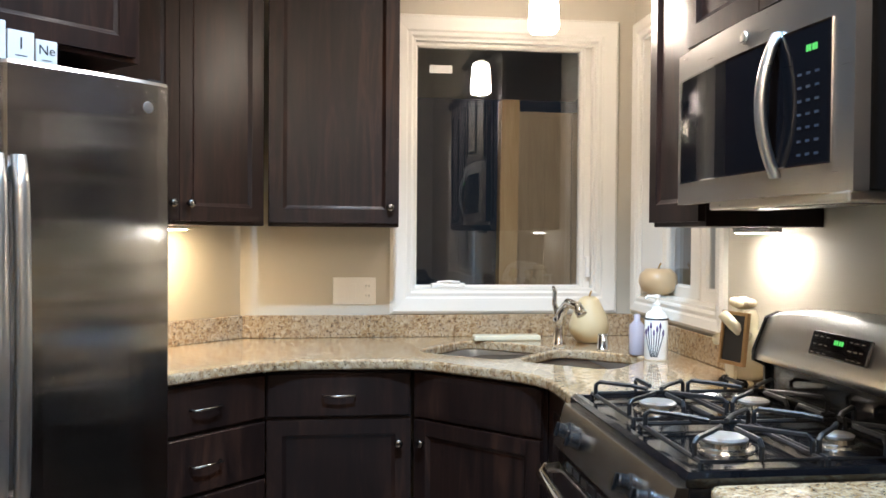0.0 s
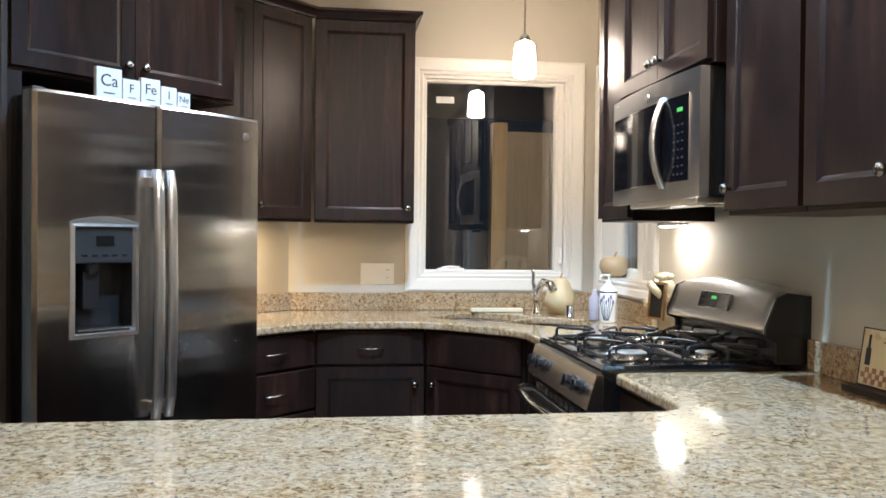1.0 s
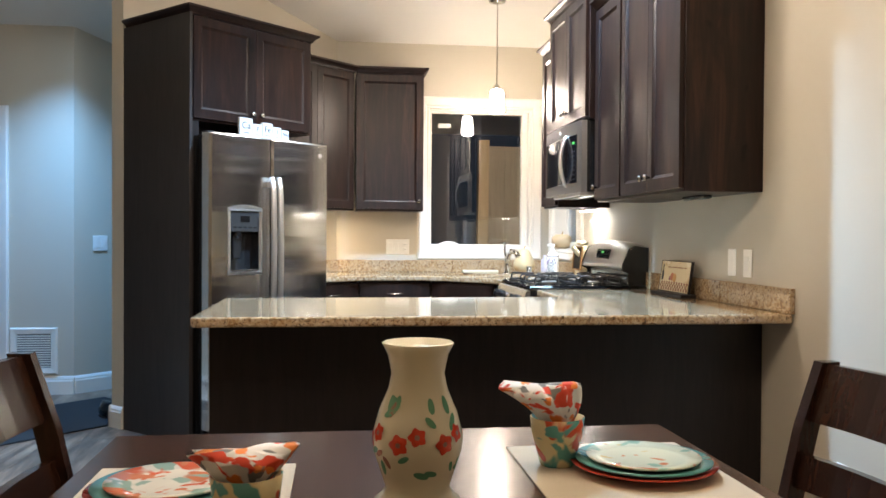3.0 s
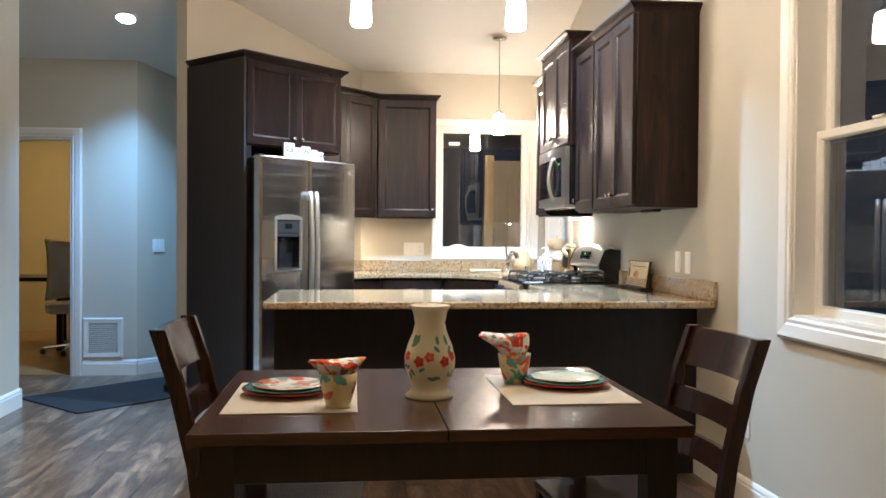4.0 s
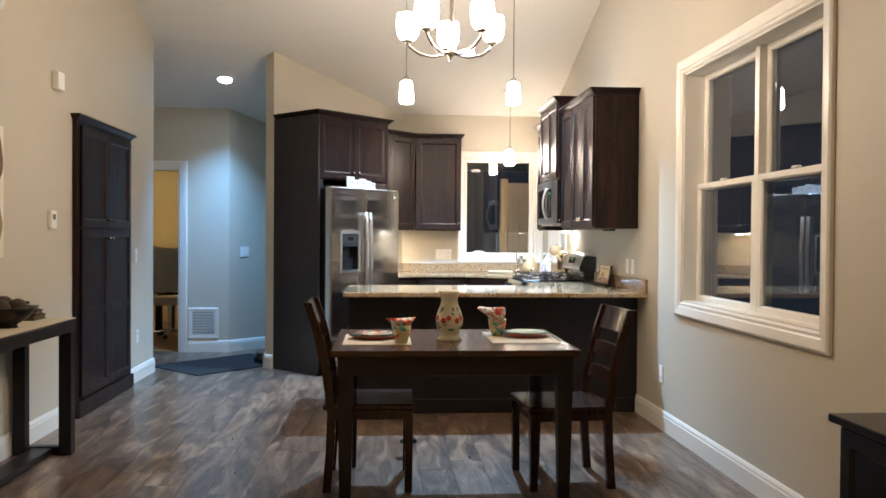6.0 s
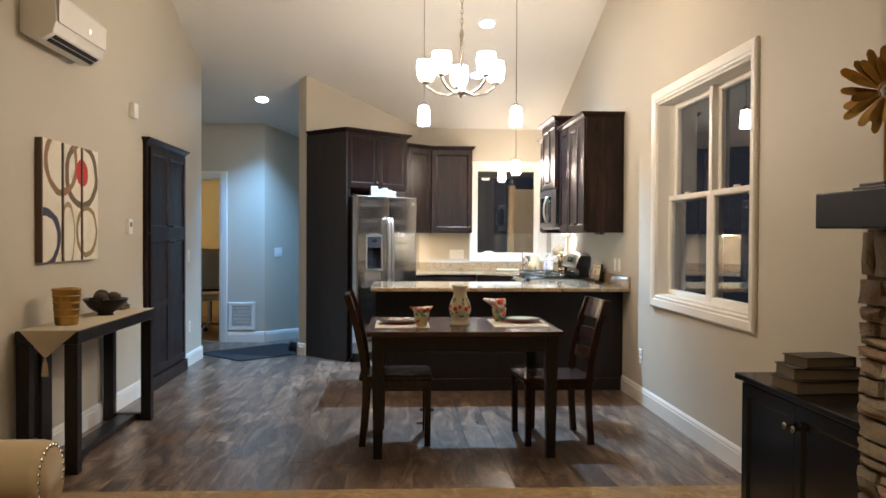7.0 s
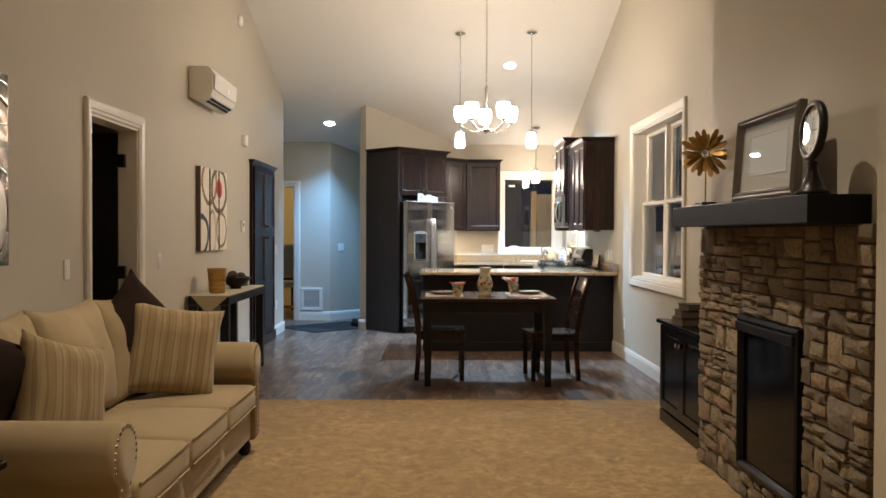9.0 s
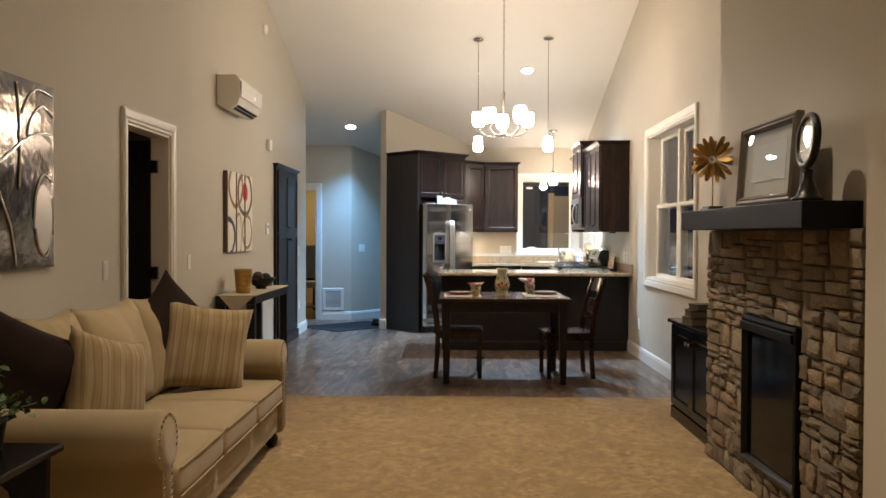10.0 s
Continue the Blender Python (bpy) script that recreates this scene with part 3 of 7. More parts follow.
baseboard((XR, -2.30), (XR, 1.205), (-1, 0))
baseboard((XL, 2.42), (XL, 3.19), (1, 0))
baseboard((XL, -2.32), (XL, 1.06), (1, 0))
baseboard((XL, -9.6), (XL, -3.305), (1, 0))
baseboard((-2.32, HY), (-1.87, HY), (0, -1))
baseboard((-1.87, HY), (-0.35, HY + 1.52), (R2, -R2))
baseboard(diag(1.812, -0.141), diag(1.812, 0.0), (-R2, -R2))
baseboard(diag(1.828, -0.125), diag(0.0, -0.125), (-R2, R2))
baseboard((XL - 0.12, 3.19), (XL + 0.016, 3.19), (0, 1))


def casing(name, m, w, h, width, sill=True, legs_to_floor=False):
    """A moulded frame round an opening of w by h, in the xz plane, standing out towards -y."""
    steps = [(-width, 0.002), (-width, -0.018), (-width + 0.012, -0.026), (-0.030, -0.020), (-0.022, -0.014), (-0.008, -0.016), (0.0, -0.010), (0.0, 0.002)]
    if legs_to_floor:
        t = bmesh.new()
        rings = []
        for inset, y in steps:
            rings.append([t.verts.new(v) for v in ((inset, y, 0), (inset, y, h - inset), (w - inset, y, h - inset), (w - inset, y, 0))])
        for a, b in zip(rings, rings[1:] + rings[:1]):
            for k in range(3):
                t.faces.new((a[k], a[k + 1], b[k + 1], b[k]))
        return part(name, t, TRIM, None, m=m)
    return part(name, loops(0, w, 0, h, steps, close=False), TRIM, None, m=m)


EASTM = lambda y1, z: pose(XR, y1, z, 0, 0, -90)


def sash(parent, x0, x1, z0, z1, y, name="sash", rim=0.038):
    s = part(name, loops(x0, x1, z0, z1, [(0, y + 0.018), (0, y - 0.018), (rim - 0.008, y - 0.018), (rim, y - 0.008), (rim, y + 0.018)], close=False), TRIM, parent)
    pane(x0 + rim - 0.003, x1 - rim + 0.003, z0 + rim - 0.003, z1 - rim + 0.003, y, s)
    return s


def jamb(parent, w, h, depth):
    t = bmesh.new()
    box(0, 0.012, 0.0, depth, 0, h, bm=t), box(w - 0.012, w, 0.0, depth, 0, h, bm=t)
    box(0.012, w - 0.012, 0.0, depth, h - 0.012, h, bm=t), box(0.012, w - 0.012, 0.0, depth, 0, 0.012, bm=t)
    return part("jamb", t, TRIM, parent)


def window_unit(name, m, w, h, cols, double_hung, width, label, at=0.11, rim=0.05):
    win = casing(name, m, w, h, width)
    structure(win, label, "window")
    depth = 0.17
    jamb(win, w, h, depth)
    mull = 0.055
    cw = (w - 0.024 - mull * (cols - 1)) / cols
    for i in range(cols):
        x0 = 0.012 + i * (cw + mull)
        if i:
            part("mullion", box(x0 - mull, x0, 0.085, depth, 0.012, h - 0.012, 0.004), TRIM, win)
        if double_hung:
            mid = h * 0.50
            sash(win, x0, x0 + cw, mid - 0.02, h - 0.012, 0.145, "upper_sash")
            s = sash(win, x0, x0 + cw, 0.012, mid + 0.025, 0.105, "lower_sash")
            part("latch", box(x0 + cw / 2 - 0.03, x0 + cw / 2 + 0.03, 0.075, 0.10, mid + 0.025, mid + 0.037, 0.004), TRIM, s)
        else:
            if name == "window_2":
                sash(win, 0.003, 0.764, 0.004, h - 0.012, at, "casement_sash", 0.020)
                part("hinge_stile", box(0.765, 0.793, at - 0.021, at + 0.017, 0.012, h - 0.012, 0.002), TRIM, win)
            else:
                sash(win, x0, x0 + cw, 0.012, h - 0.012, at, "casement_sash", rim)
    return win


window_unit("window_1", EASTM(BIG_WINDOW[1], BIG_WINDOW[2]), BIG_WINDOW[1] - BIG_WINDOW[0], BIG_WINDOW[3] - BIG_WINDOW[2], 2, True, 0.088, "white double-hung twin window dark with night")
w2 = window_unit("window_2", pose(BACK_WINDOW[0], YB, BACK_WINDOW[2]), BACK_WINDOW[1] - BACK_WINDOW[0], BACK_WINDOW[3] - BACK_WINDOW[2], 1, False, 0.095, "white framed casement window over the sink at night", 0.055, 0.028)
part("crank_handle", add(box(0.085, 0.235, 0.012, 0.034, 0.0125, 0.034, 0.006), tube([(0.11, 0.02, 0.036), (0.16, 0.012, 0.042), (0.21, 0.014, 0.037)], 0.006)), WHITEPLASTIC, w2, "white folding crank handle")
part("sticker", box(0.075, 0.175, 0.0495, 0.0515, 0.945, 0.98), PAPER, w2, "small white paper sticker on the glass")
part("lock_lever", box(0.772, 0.790, 0.012, 0.035, 0.06, 0.15, 0.005), WHITEPLASTIC, w2)
window_unit("window_3", EASTM(SIDE_WINDOW[1], SIDE_WINDOW[2]), SIDE_WINDOW[1] - SIDE_WINDOW[0], SIDE_WINDOW[3] - SIDE_WINDOW[2], 2, False, 0.072, "white framed corner window beside the sink")

# porch outside the kitchen corner
structure(part("porch_floor", box(0.9, 2.75, YB + 0.20, 5.6, -0.14, -0.02, 0.004), OFFICEFLOOR), "wooden porch floor outside the kitchen", "floor")
structure(part("porch_floor", box(XR + 0.20, 2.75, 3.4, YB + 0.199, -0.14, -0.02, 0.004), OFFICEFLOOR), "wooden porch floor outside the kitchen", "floor")
PORCHWOOD = wood("porch_wood", (0.40, 0.27, 0.13), (0.60, 0.44, 0.25), 0.6, 0.0, (9, 9, 1.0))
PORCHBOARD = wood("porch_board", (0.34, 0.27, 0.18), (0.48, 0.39, 0.27), 0.65, 0.0, (7, 7, 0.8))
ps = thing("porch_screen", pose(0, 0, -0.02), "tan wooden porch screen outside the kitchen window at night", "screen")
part("post", bar([(1.270, 5.095, 0.0), (1.288, 5.095, 2.02)], 0.09, 0.088), PORCHWOOD, ps, "pale tan wooden post")
for k in range(9):
    x0 = 1.345 + 0.142 * k
    part("board", box(x0, x0 + 0.139, 5.16 + 0.012 * (k % 2), 5.182 + 0.012 * (k % 2), 0.0, 1.98, 0.003), PORCHBOARD, ps)
for k in range(9):
    y0 = 3.75 + 0.142 * k
    part("board", box(2.50 + 0.012 * (k % 2), 2.522 + 0.012 * (k % 2), y0, y0 + 0.139, 0.0, 1.98, 0.003), PORCHBOARD, ps)

# doorways
dw = casing("door_1", pose(XL, ROOM_DOOR[0], 0, 0, 0, 90), ROOM_DOOR[1] - ROOM_DOOR[0], 2.045, 0.085, legs_to_floor=True)
structure(dw, "white cased doorway with a dark door standing open", "door")
t = bmesh.new()
W1 = ROOM_DOOR[1] - ROOM_DOOR[0]
box(0, 0.015, 0, 0.13, 0, 2.045, bm=t), box(W1 - 0.015, W1, 0, 0.13, 0, 2.045, bm=t), box(0.015, W1 - 0.015, 0, 0.13, 2.03, 2.045, bm=t)
part("jamb", t, TRIM, dw)
leaf = part("door_leaf", loops(-0.40, 0.40, -1.0, 1.0, [(0, 0.02), (0, -0.018), (0.11, -0.018), (0.125, -0.008)]), BLACKWOOD, dw, "dark stained open door leaf", m=pose(W1 - 0.015 - 0.02, 0.13 + 0.40, 1.01, 0, 0, 90 + 3))
for z in (0.25, 1.05, 1.82):
    part("hinge", box(W1 - 0.055, W1 - 0.0155, 0.075, 0.135, z - 0.045, z + 0.045, 0.003), DARKMETAL, dw, "dark bronze hinge")
dw = casing("door_2", pose(OFFICE_DOOR[0], HY, 0), OFFICE_DOOR[1] - OFFICE_DOOR[0], 2.035, 0.085, legs_to_floor=True)
structure(dw, "white cased open doorway to the office", "door")
t = bmesh.new()
W1 = OFFICE_DOOR[1] - OFFICE_DOOR[0]
box(0, 0.015, 0, 0.13, 0, 2.035, bm=t), box(W1 - 0.015, W1, 0, 0.13, 0, 2.035, bm=t), box(0.015, W1 - 0.015, 0, 0.13, 2.02, 2.035, bm=t)
part("jamb", t, TRIM, dw)


# ---- kitchen cabinets ----
DOORPROF = [(0, 0.0), (0, -0.019), (0.052, -0.019), (0.056, -0.015), (0.066, -0.009), (0.066, -0.009)]


def knob(parent, x, y, z):
    t = lathe([(0.006, 0), (0.005, 0.012), (0.014, 0.016), (0.016, 0.022), (0.012, 0.029), (0, 0.031)], 14, m=pose(x, y, z, 90, 0, 0))
    part("knob", t, KNOB, parent, "dark metal knob", smooth=True)


def door(parent, x0, x1, z0, z1, y, knob_at=None):
    g = 0.0015
    prof = [(a, y + b) for a, b in DOORPROF[:-1]]
    d0 = part("cabinet_door", loops(x0 + g, x1 - g, z0 + g, z1 - g, prof), ESPRESSO, parent)
    if knob_at:
        knob(d0, knob_at[0], y - 0.019, knob_at[1])
    return d0


def drawer(parent, x0, x1, z0, z1, y):
    g = 0.0015
    d0 = part("drawer_front", loops(x0 + g, x1 - g, z0 + g, z1 - g, [(0, y), (0, y - 0.016), (0.004, y - 0.019), (0.02, y - 0.019)]), ESPRESSO, parent)
    xm, zm = (x0 + x1) / 2, (z0 + z1) / 2
    part("pull", tube([(xm - 0.058, y - 0.018, zm), (xm - 0.054, y - 0.042, zm), (xm, y - 0.047, zm), (xm + 0.054, y - 0.042, zm), (xm + 0.058, y - 0.018, zm)], 0.0045), NICKEL, d0, "satin metal bar pull", smooth=True)
    return d0


def crown(parent, x0, x1, d, z, left=True, right=True):
    """A flared moulding round the top of a cabinet whose front stands at -d."""
    t = bmesh.new()
    rows = []
    for o, dz in ((0.0, 0.0), (0.004, 0.010), (0.018, 0.026), (0.034, 0.036), (0.034, 0.048), (-0.02, 0.048)):
        l, r = x0 - (o if left else 0), x1 + (o if right else 0)
        rows.append([t.verts.new(v) for v in ((l, 0.0, z + dz), (l, -d - o, z + dz), (r, -d - o, z + dz), (r, 0.0, z + dz))])
    for a, b in zip(rows, rows[1:]):
        for k in range(3):
            t.faces.new((a[k], a[k + 1], b[k + 1], b[k]))
    t.faces.new(rows[-1])
    part("crown_moulding", t, ESPRESSO, parent)


def upper(m, w, d, z0, z1, splits, label, knobs, crown_sides=(False, False), group="kitchen wall cabinets", rail=True):
    """A wall cabinet: splits are the door edges in x; knobs an x for each door."""
    cab = thing("wall_cabinet", m, label, "cabinet", group)
    part("body", box(0, w, -d, -0.001, z0, z1, 0.002), ESPRESSO, cab)
    for (a, b), k in zip(zip(splits, splits[1:]), knobs):
        door(cab, a, b, z0 + 0.012, z1 - 0.006, -d - 0.001, (k, z0 + 0.075) if k is not None else None)
    crown(cab, 0, w, d + 0.018, z1 - 0.002, *crown_sides)
    return cab


ZU = 1.372
# over the counter: north wall, diagonal corner, and over the refrigerator
upper(pose(0.195, YB, 0), 0.500, 0.325, ZU, 2.385, (0.004, 0.50), "dark espresso wall cabinet with one panel door", (0.465,), (False, True))
uc = diag(0.86, 0)
upper(pose(uc[0], uc[1], 0, 0, 0, 45), 0.712, 0.325, ZU, 2.385, (0.004, 0.325, 0.694), "dark espresso corner wall cabinet beside the refrigerator", (0.29, 0.36), (False, False))
fc = diag(1.79, 0)
FM = pose(fc[0], fc[1], 0, 0, 0, 45)
over = upper(FM, 0.93, 0.62, 1.835, 2.43, (0.02, 0.465, 0.91), "dark espresso cabinet over the refrigerator", (0.43, 0.50), (True, True))
part("side_panel", box(-0.0205, -0.001, -0.66, -0.001, 0, 2.43, 0.002), LITPANELWOOD, over, "tall dark end panel")
part("filler", box(-0.0005, 0.055, -0.64, -0.6205, 0.0, 1.83), BLACKWOOD, over)

# east wall: from north to south
def east_upper(y1, y0, d, z0, z1, splits, label, knobs, sides):
    return upper(pose(XR, y1, 0, 0, 0, -90), y1 - y0, d, z0, z1, splits, label, knobs, sides)


east_upper(3.495, 3.125, 0.330, ZU, 2.375, (0.008, 0.365), "narrow dark espresso wall cabinet by the corner window", (None,), (True, False))
east_upper(3.120, 2.345, 0.375, 1.815, 2.495, (0.01, 0.387, 0.765), "dark espresso cabinet over the microwave", (0.355, 0.42), (True, True))
east_upper(2.340, 1.935, 0.330, ZU, 2.375, (0.012, 0.40), "dark espresso wall cabinet with one panel door", (0.05,), (False, False))
east_upper(1.930, 1.215, 0.330, ZU, 2.375, (0.01, 0.358, 0.706), "dark espresso wall cabinet with two panel doors", (0.325, 0.391), (False, True))


# base cabinets
def base(m, w, d, fronts, label):
    cab = thing("base_cabinet", m, label, "cabinet", "kitchen base cabinets")
    part("body", box(0, w, -d, -0.002, 0.10, 0.868, 0.002), ESPRESSO, cab)
    part("toe_kick", box(0, w, -d + 0.07, -0.01, 0.0, 0.0995), BLACKPLASTIC, cab)
    for kind, x0, x1, z0, z1, kx in fronts:
        if kind == "drawer":
            drawer(cab, x0, x1, z0, z1, -d - 0.001)
        else:
            door(cab, x0, x1, z0, z1, -d - 0.001, (kx, z1 - 0.085) if kx is not None else None)
    return cab


bc = diag(0.86, 0)
base(pose(bc[0], bc[1], 0, 0, 0, 45), 0.54, 0.53, [("drawer", 0.03, 0.535, 0.70, 0.855, 0), ("drawer", 0.03, 0.535, 0.50, 0.69, 0), ("drawer", 0.03, 0.535, 0.12, 0.49, 0)], "dark espresso drawer cabinet under the counter")
base(pose(0.212, YB, 0), 0.513, 0.60, [("drawer", 0.005, 0.508, 0.70, 0.855, 0), ("door", 0.005, 0.508, 0.12, 0.69, 0.465)], "dark espresso base cabinet with a drawer and a door")
# the angled sink cabinet
sk = thing("sink_cabinet", pose(0.735, 4.02, 0, 0, 0, -45), "dark espresso angled cabinet under the sink", "cabinet", "kitchen base cabinets")
part("body", prism([(0, 0.0), (0.555, 0.0), (0.555, 0.42), (0.28, 0.66), (0.0, 0.42)], 0.10, 0.868), ESPRESSO, sk)
door(sk, 0.015, 0.54, 0.12, 0.69, -0.001, (0.06, 0.61))
part("drawer_front", loops(0.015, 0.54, 0.70, 0.855, [(0, -0.001), (0, -0.018), (0.02, -0.020)]), ESPRESSO, sk)
part("toe_kick", box(0.03, 0.53, 0.06, 0.10, 0, 0.0995), BLACKPLASTIC, sk)
base(pose(XR, 3.63, 0, 0, 0, -90), 0.405, 0.60, [("door", 0.005, 0.40, 0.12, 0.855, None)], "dark espresso filler cabinet beside the range")
base(pose(XR, 2.43, 0, 0, 0, -90), 0.52, 0.60, [("door", 0.01, 0.50, 0.12, 0.855, None)], "dark espresso base cabinet beside the range")
# peninsula body
pen = thing("peninsula", pose(0, 0, 0), "dark espresso peninsula with a plain back panel", "cabinet")
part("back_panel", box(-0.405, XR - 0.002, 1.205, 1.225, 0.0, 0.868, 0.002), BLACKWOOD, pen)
part("body", box(-0.385, XR - 0.004, 1.2255, 1.84, 0.10, 0.868, 0.002), ESPRESSO, pen)
part("toe_kick", box(-0.36, 1.1, 1.30, 1.77, 0.0, 0.0995), BLACKPLASTIC, pen)
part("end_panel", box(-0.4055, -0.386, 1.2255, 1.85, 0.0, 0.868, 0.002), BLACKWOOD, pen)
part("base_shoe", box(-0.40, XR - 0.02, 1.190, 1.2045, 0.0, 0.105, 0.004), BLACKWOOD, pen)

# granite worktops
ZC = 0.905


def fillet(points, radius, steps=5):
    out = []
    n = len(points)
    for i, p in enumerate(points):
        a, b, c0 = Vector(points[i - 1]), Vector(p), Vector(points[(i + 1) % n])
        r = radius.get(i, 0) if isinstance(radius, dict) else radius
        if r <= 0:
            out.append(tuple(b))
            continue
        u, v = (a - b).normalized() * r, (c0 - b).normalized() * r
        for k in range(steps + 1):
            s = k / steps
            out.append(tuple(b + u * (1 - s) ** 2 + v * s ** 2))
    return out


g = 0.004
p_end = diag(0.875, 0.572)
sink_out = fillet([diag(0.875, 0.003), p_end, (0.218, 3.975), (0.735, 3.975), (1.105, 3.605), (1.105, 3.218), (XR - 0.003, 3.218), (XR - 0.003, YB - 0.003), (CX + 0.004, YB - 0.003)], {2: 0.16, 3: 0.15, 4: 0.13})
wt = part("worktop", prism(sink_out, ZC - 0.036, ZC), GRANITE)
tagged(wt, "polished tan and brown granite worktop with a sink", "worktop")
pen_out = fillet([(-0.440, 0.972), (XR - 0.003, 0.972), (XR - 0.003, 2.442), (1.118, 2.442), (1.118, 1.900), (-0.440, 1.900)], {0: 0.035, 3: 0.03, 4: 0.10, 5: 0.03})
wt2 = part("worktop", prism(pen_out, ZC - 0.036, ZC, 0.010, segments=3), GRANITE)
tagged(wt2, "polished granite peninsula worktop with a rounded edge", "worktop")
# sink cut through the worktop
SINK = pose(1.235, 4.105, ZC, 0, 0, -40)
BOWLS = ((-0.425, -0.028, -0.262, 0.150), (0.000, 0.365, -0.245, 0.128))
cutters = []
for x0, x1, y0, y1 in BOWLS:
    cut = bpy.data.objects.new("cutter", bpy.data.meshes.new("cutter"))
    cb = prism(fillet([(x0, y0), (x1, y0), (x1, y1), (x0, y1)], 0.085), -0.2, 0.1)
    cb.to_mesh(cut.data)
    cb.free()
    cut.matrix_basis = SINK
    scene.collection.objects.link(cut)
    md = wt.modifiers.new("cut", "BOOLEAN")
    md.object, md.operation, md.solver = cut, "DIFFERENCE", "EXACT"
    cutters.append(cut)
bv = wt.modifiers.new("round", "BEVEL")
bv.width, bv.segments, bv.limit_method, bv.angle_limit = 0.009, 3, "ANGLE", 0.6
bpy.context.view_layer.update()
done = bpy.data.meshes.new_from_object(wt.evaluated_get(bpy.context.evaluated_depsgraph_get()))
wt.modifiers.clear()
wt.data = done
for cut in cutters:
    bpy.data.objects.remove(cut)

sink = thing("sink", SINK, "double bowl stainless steel undermount sink", "sink")
for x0, x1, y0, y1 in BOWLS:
    t = bmesh.new()
    cxb, cyb = (x0 + x1) / 2, (y0 + y1) / 2
    o = fillet([(x0 - 0.004, y0 - 0.004), (x1 + 0.004, y0 - 0.004), (x1 + 0.004, y1 + 0.004), (x0 - 0.004, y1 + 0.004)], 0.08)
    rows = [[t.verts.new((cxb + (x - cxb) * f, cyb + (y - cyb) * f, z)) for x, y in o] for f, z in ((1.0, -0.037), (0.985, -0.06), (0.96, -0.17), (0.90, -0.195), (0.3, -0.203))]
    for a, b in zip(rows, rows[1:]):
        for k in range(len(o)):
            j = (k + 1) % len(o)
            t.faces.new((a[k], a[j], b[j], b[k]))
    t.faces.new(rows[-1])
    bowl = part("bowl", t, SATINSTEEL, sink, "brushed steel bowl", smooth=True)
    part("drain", lathe([(0.0, -0.2005), (0.030, -0.2005), (0.043, -0.198), (0.045, -0.2015), (0, -0.2022)], 20, m=pose(cxb, cyb, 0)), CHROME, bowl, "round chrome drain")

# backsplashes
for m, w, h in ((pose(CX + 0.01, YB, 0), XR - CX - 0.012, 0.096), (pose(*diag(0.86, 0), 0, 0, 0, 45), 0.855, 0.096)):
    s = part("backsplash", box(0, w, -0.022, -0.001, ZC + 0.0005, ZC + h, 0.003), GRANITE, m=m)
    tagged(s, "low polished granite backsplash along the wall", "backsplash", "backsplashes")
for y1, y0 in ((YB - 0.03, 3.23), (2.44, 0.965)):
    s = part("backsplash", box(0, y1 - y0, -0.022, -0.001, ZC + 0.0005, ZC + 0.096, 0.003), GRANITE, m=pose(XR, y1, 0, 0, 0, -90))
    tagged(s, "low polished granite backsplash along the wall", "backsplash", "backsplashes")


# ---- kitchen appliances ----
fr = thing("refrigerator", pose(*diag(1.772, 0), 0, 0, 0, 45), "side-by-side stainless steel refrigerator with an ice dispenser", "refrigerator")
FW = 0.902
part("body", box(0.004, FW - 0.004, -0.72, -0.03, 0.03, 1.747, 0.006), BLACKPLASTIC, fr)
part("base_grille", box(0.02, FW - 0.02, -0.74, -0.70, 0.012, 0.085, 0.004), BLACKPLASTIC, fr)
mid = FW * 0.5 - 0.010


def fridge_door(x0, x1, hole=None):
    """A door with a slightly bowed front and rounded edges; hole: an opening for the dispenser."""
    t = bmesh.new()
    n = 10
    xs = sorted({x0, x1, x0 + 0.012, x1 - 0.012, *[x0 + (x1 - x0) * k / n for k in range(n + 1)], *(hole[:2] if hole else ())})
    zs = sorted({0.095, 0.105, 1.747, 1.757, *(hole[2:] if hole else ())})
    def y(x):
        e = min(x - x0, x1 - x)
        return -0.792 - 0.014 * (1 - ((x - (x0 + x1) / 2) / ((x1 - x0) / 2)) ** 2) + (0.012 if e < 0.002 else 0)
    grid = {(i, j): t.verts.new((x, y(x) + (0.006 if j in (0, len(zs) - 1) else 0), z)) for i, x in enumerate(xs) for j, z in enumerate(zs)}
    for i in range(len(xs) - 1):
        for j in range(len(zs) - 1):
            if hole and hole[0] - 1e-6 <= xs[i] and xs[i + 1] <= hole[1] + 1e-6 and hole[2] - 1e-6 <= zs[j] and zs[j + 1] <= hole[3] + 1e-6:
                continue
            t.faces.new((grid[i, j], grid[i + 1, j], grid[i + 1, j + 1], grid[i, j + 1]))
    box(x0, x1, -0.779, -0.722, 0.095, 0.105, bm=t), box(x0, x1, -0.779, -0.722, 1.747, 1.757, bm=t)
    box(x0, x0 + 0.004, -0.780, -0.722, 0.105, 1.747, bm=t), box(x1 - 0.004, x1, -0.780, -0.722, 0.105, 1.747, bm=t)
    return t


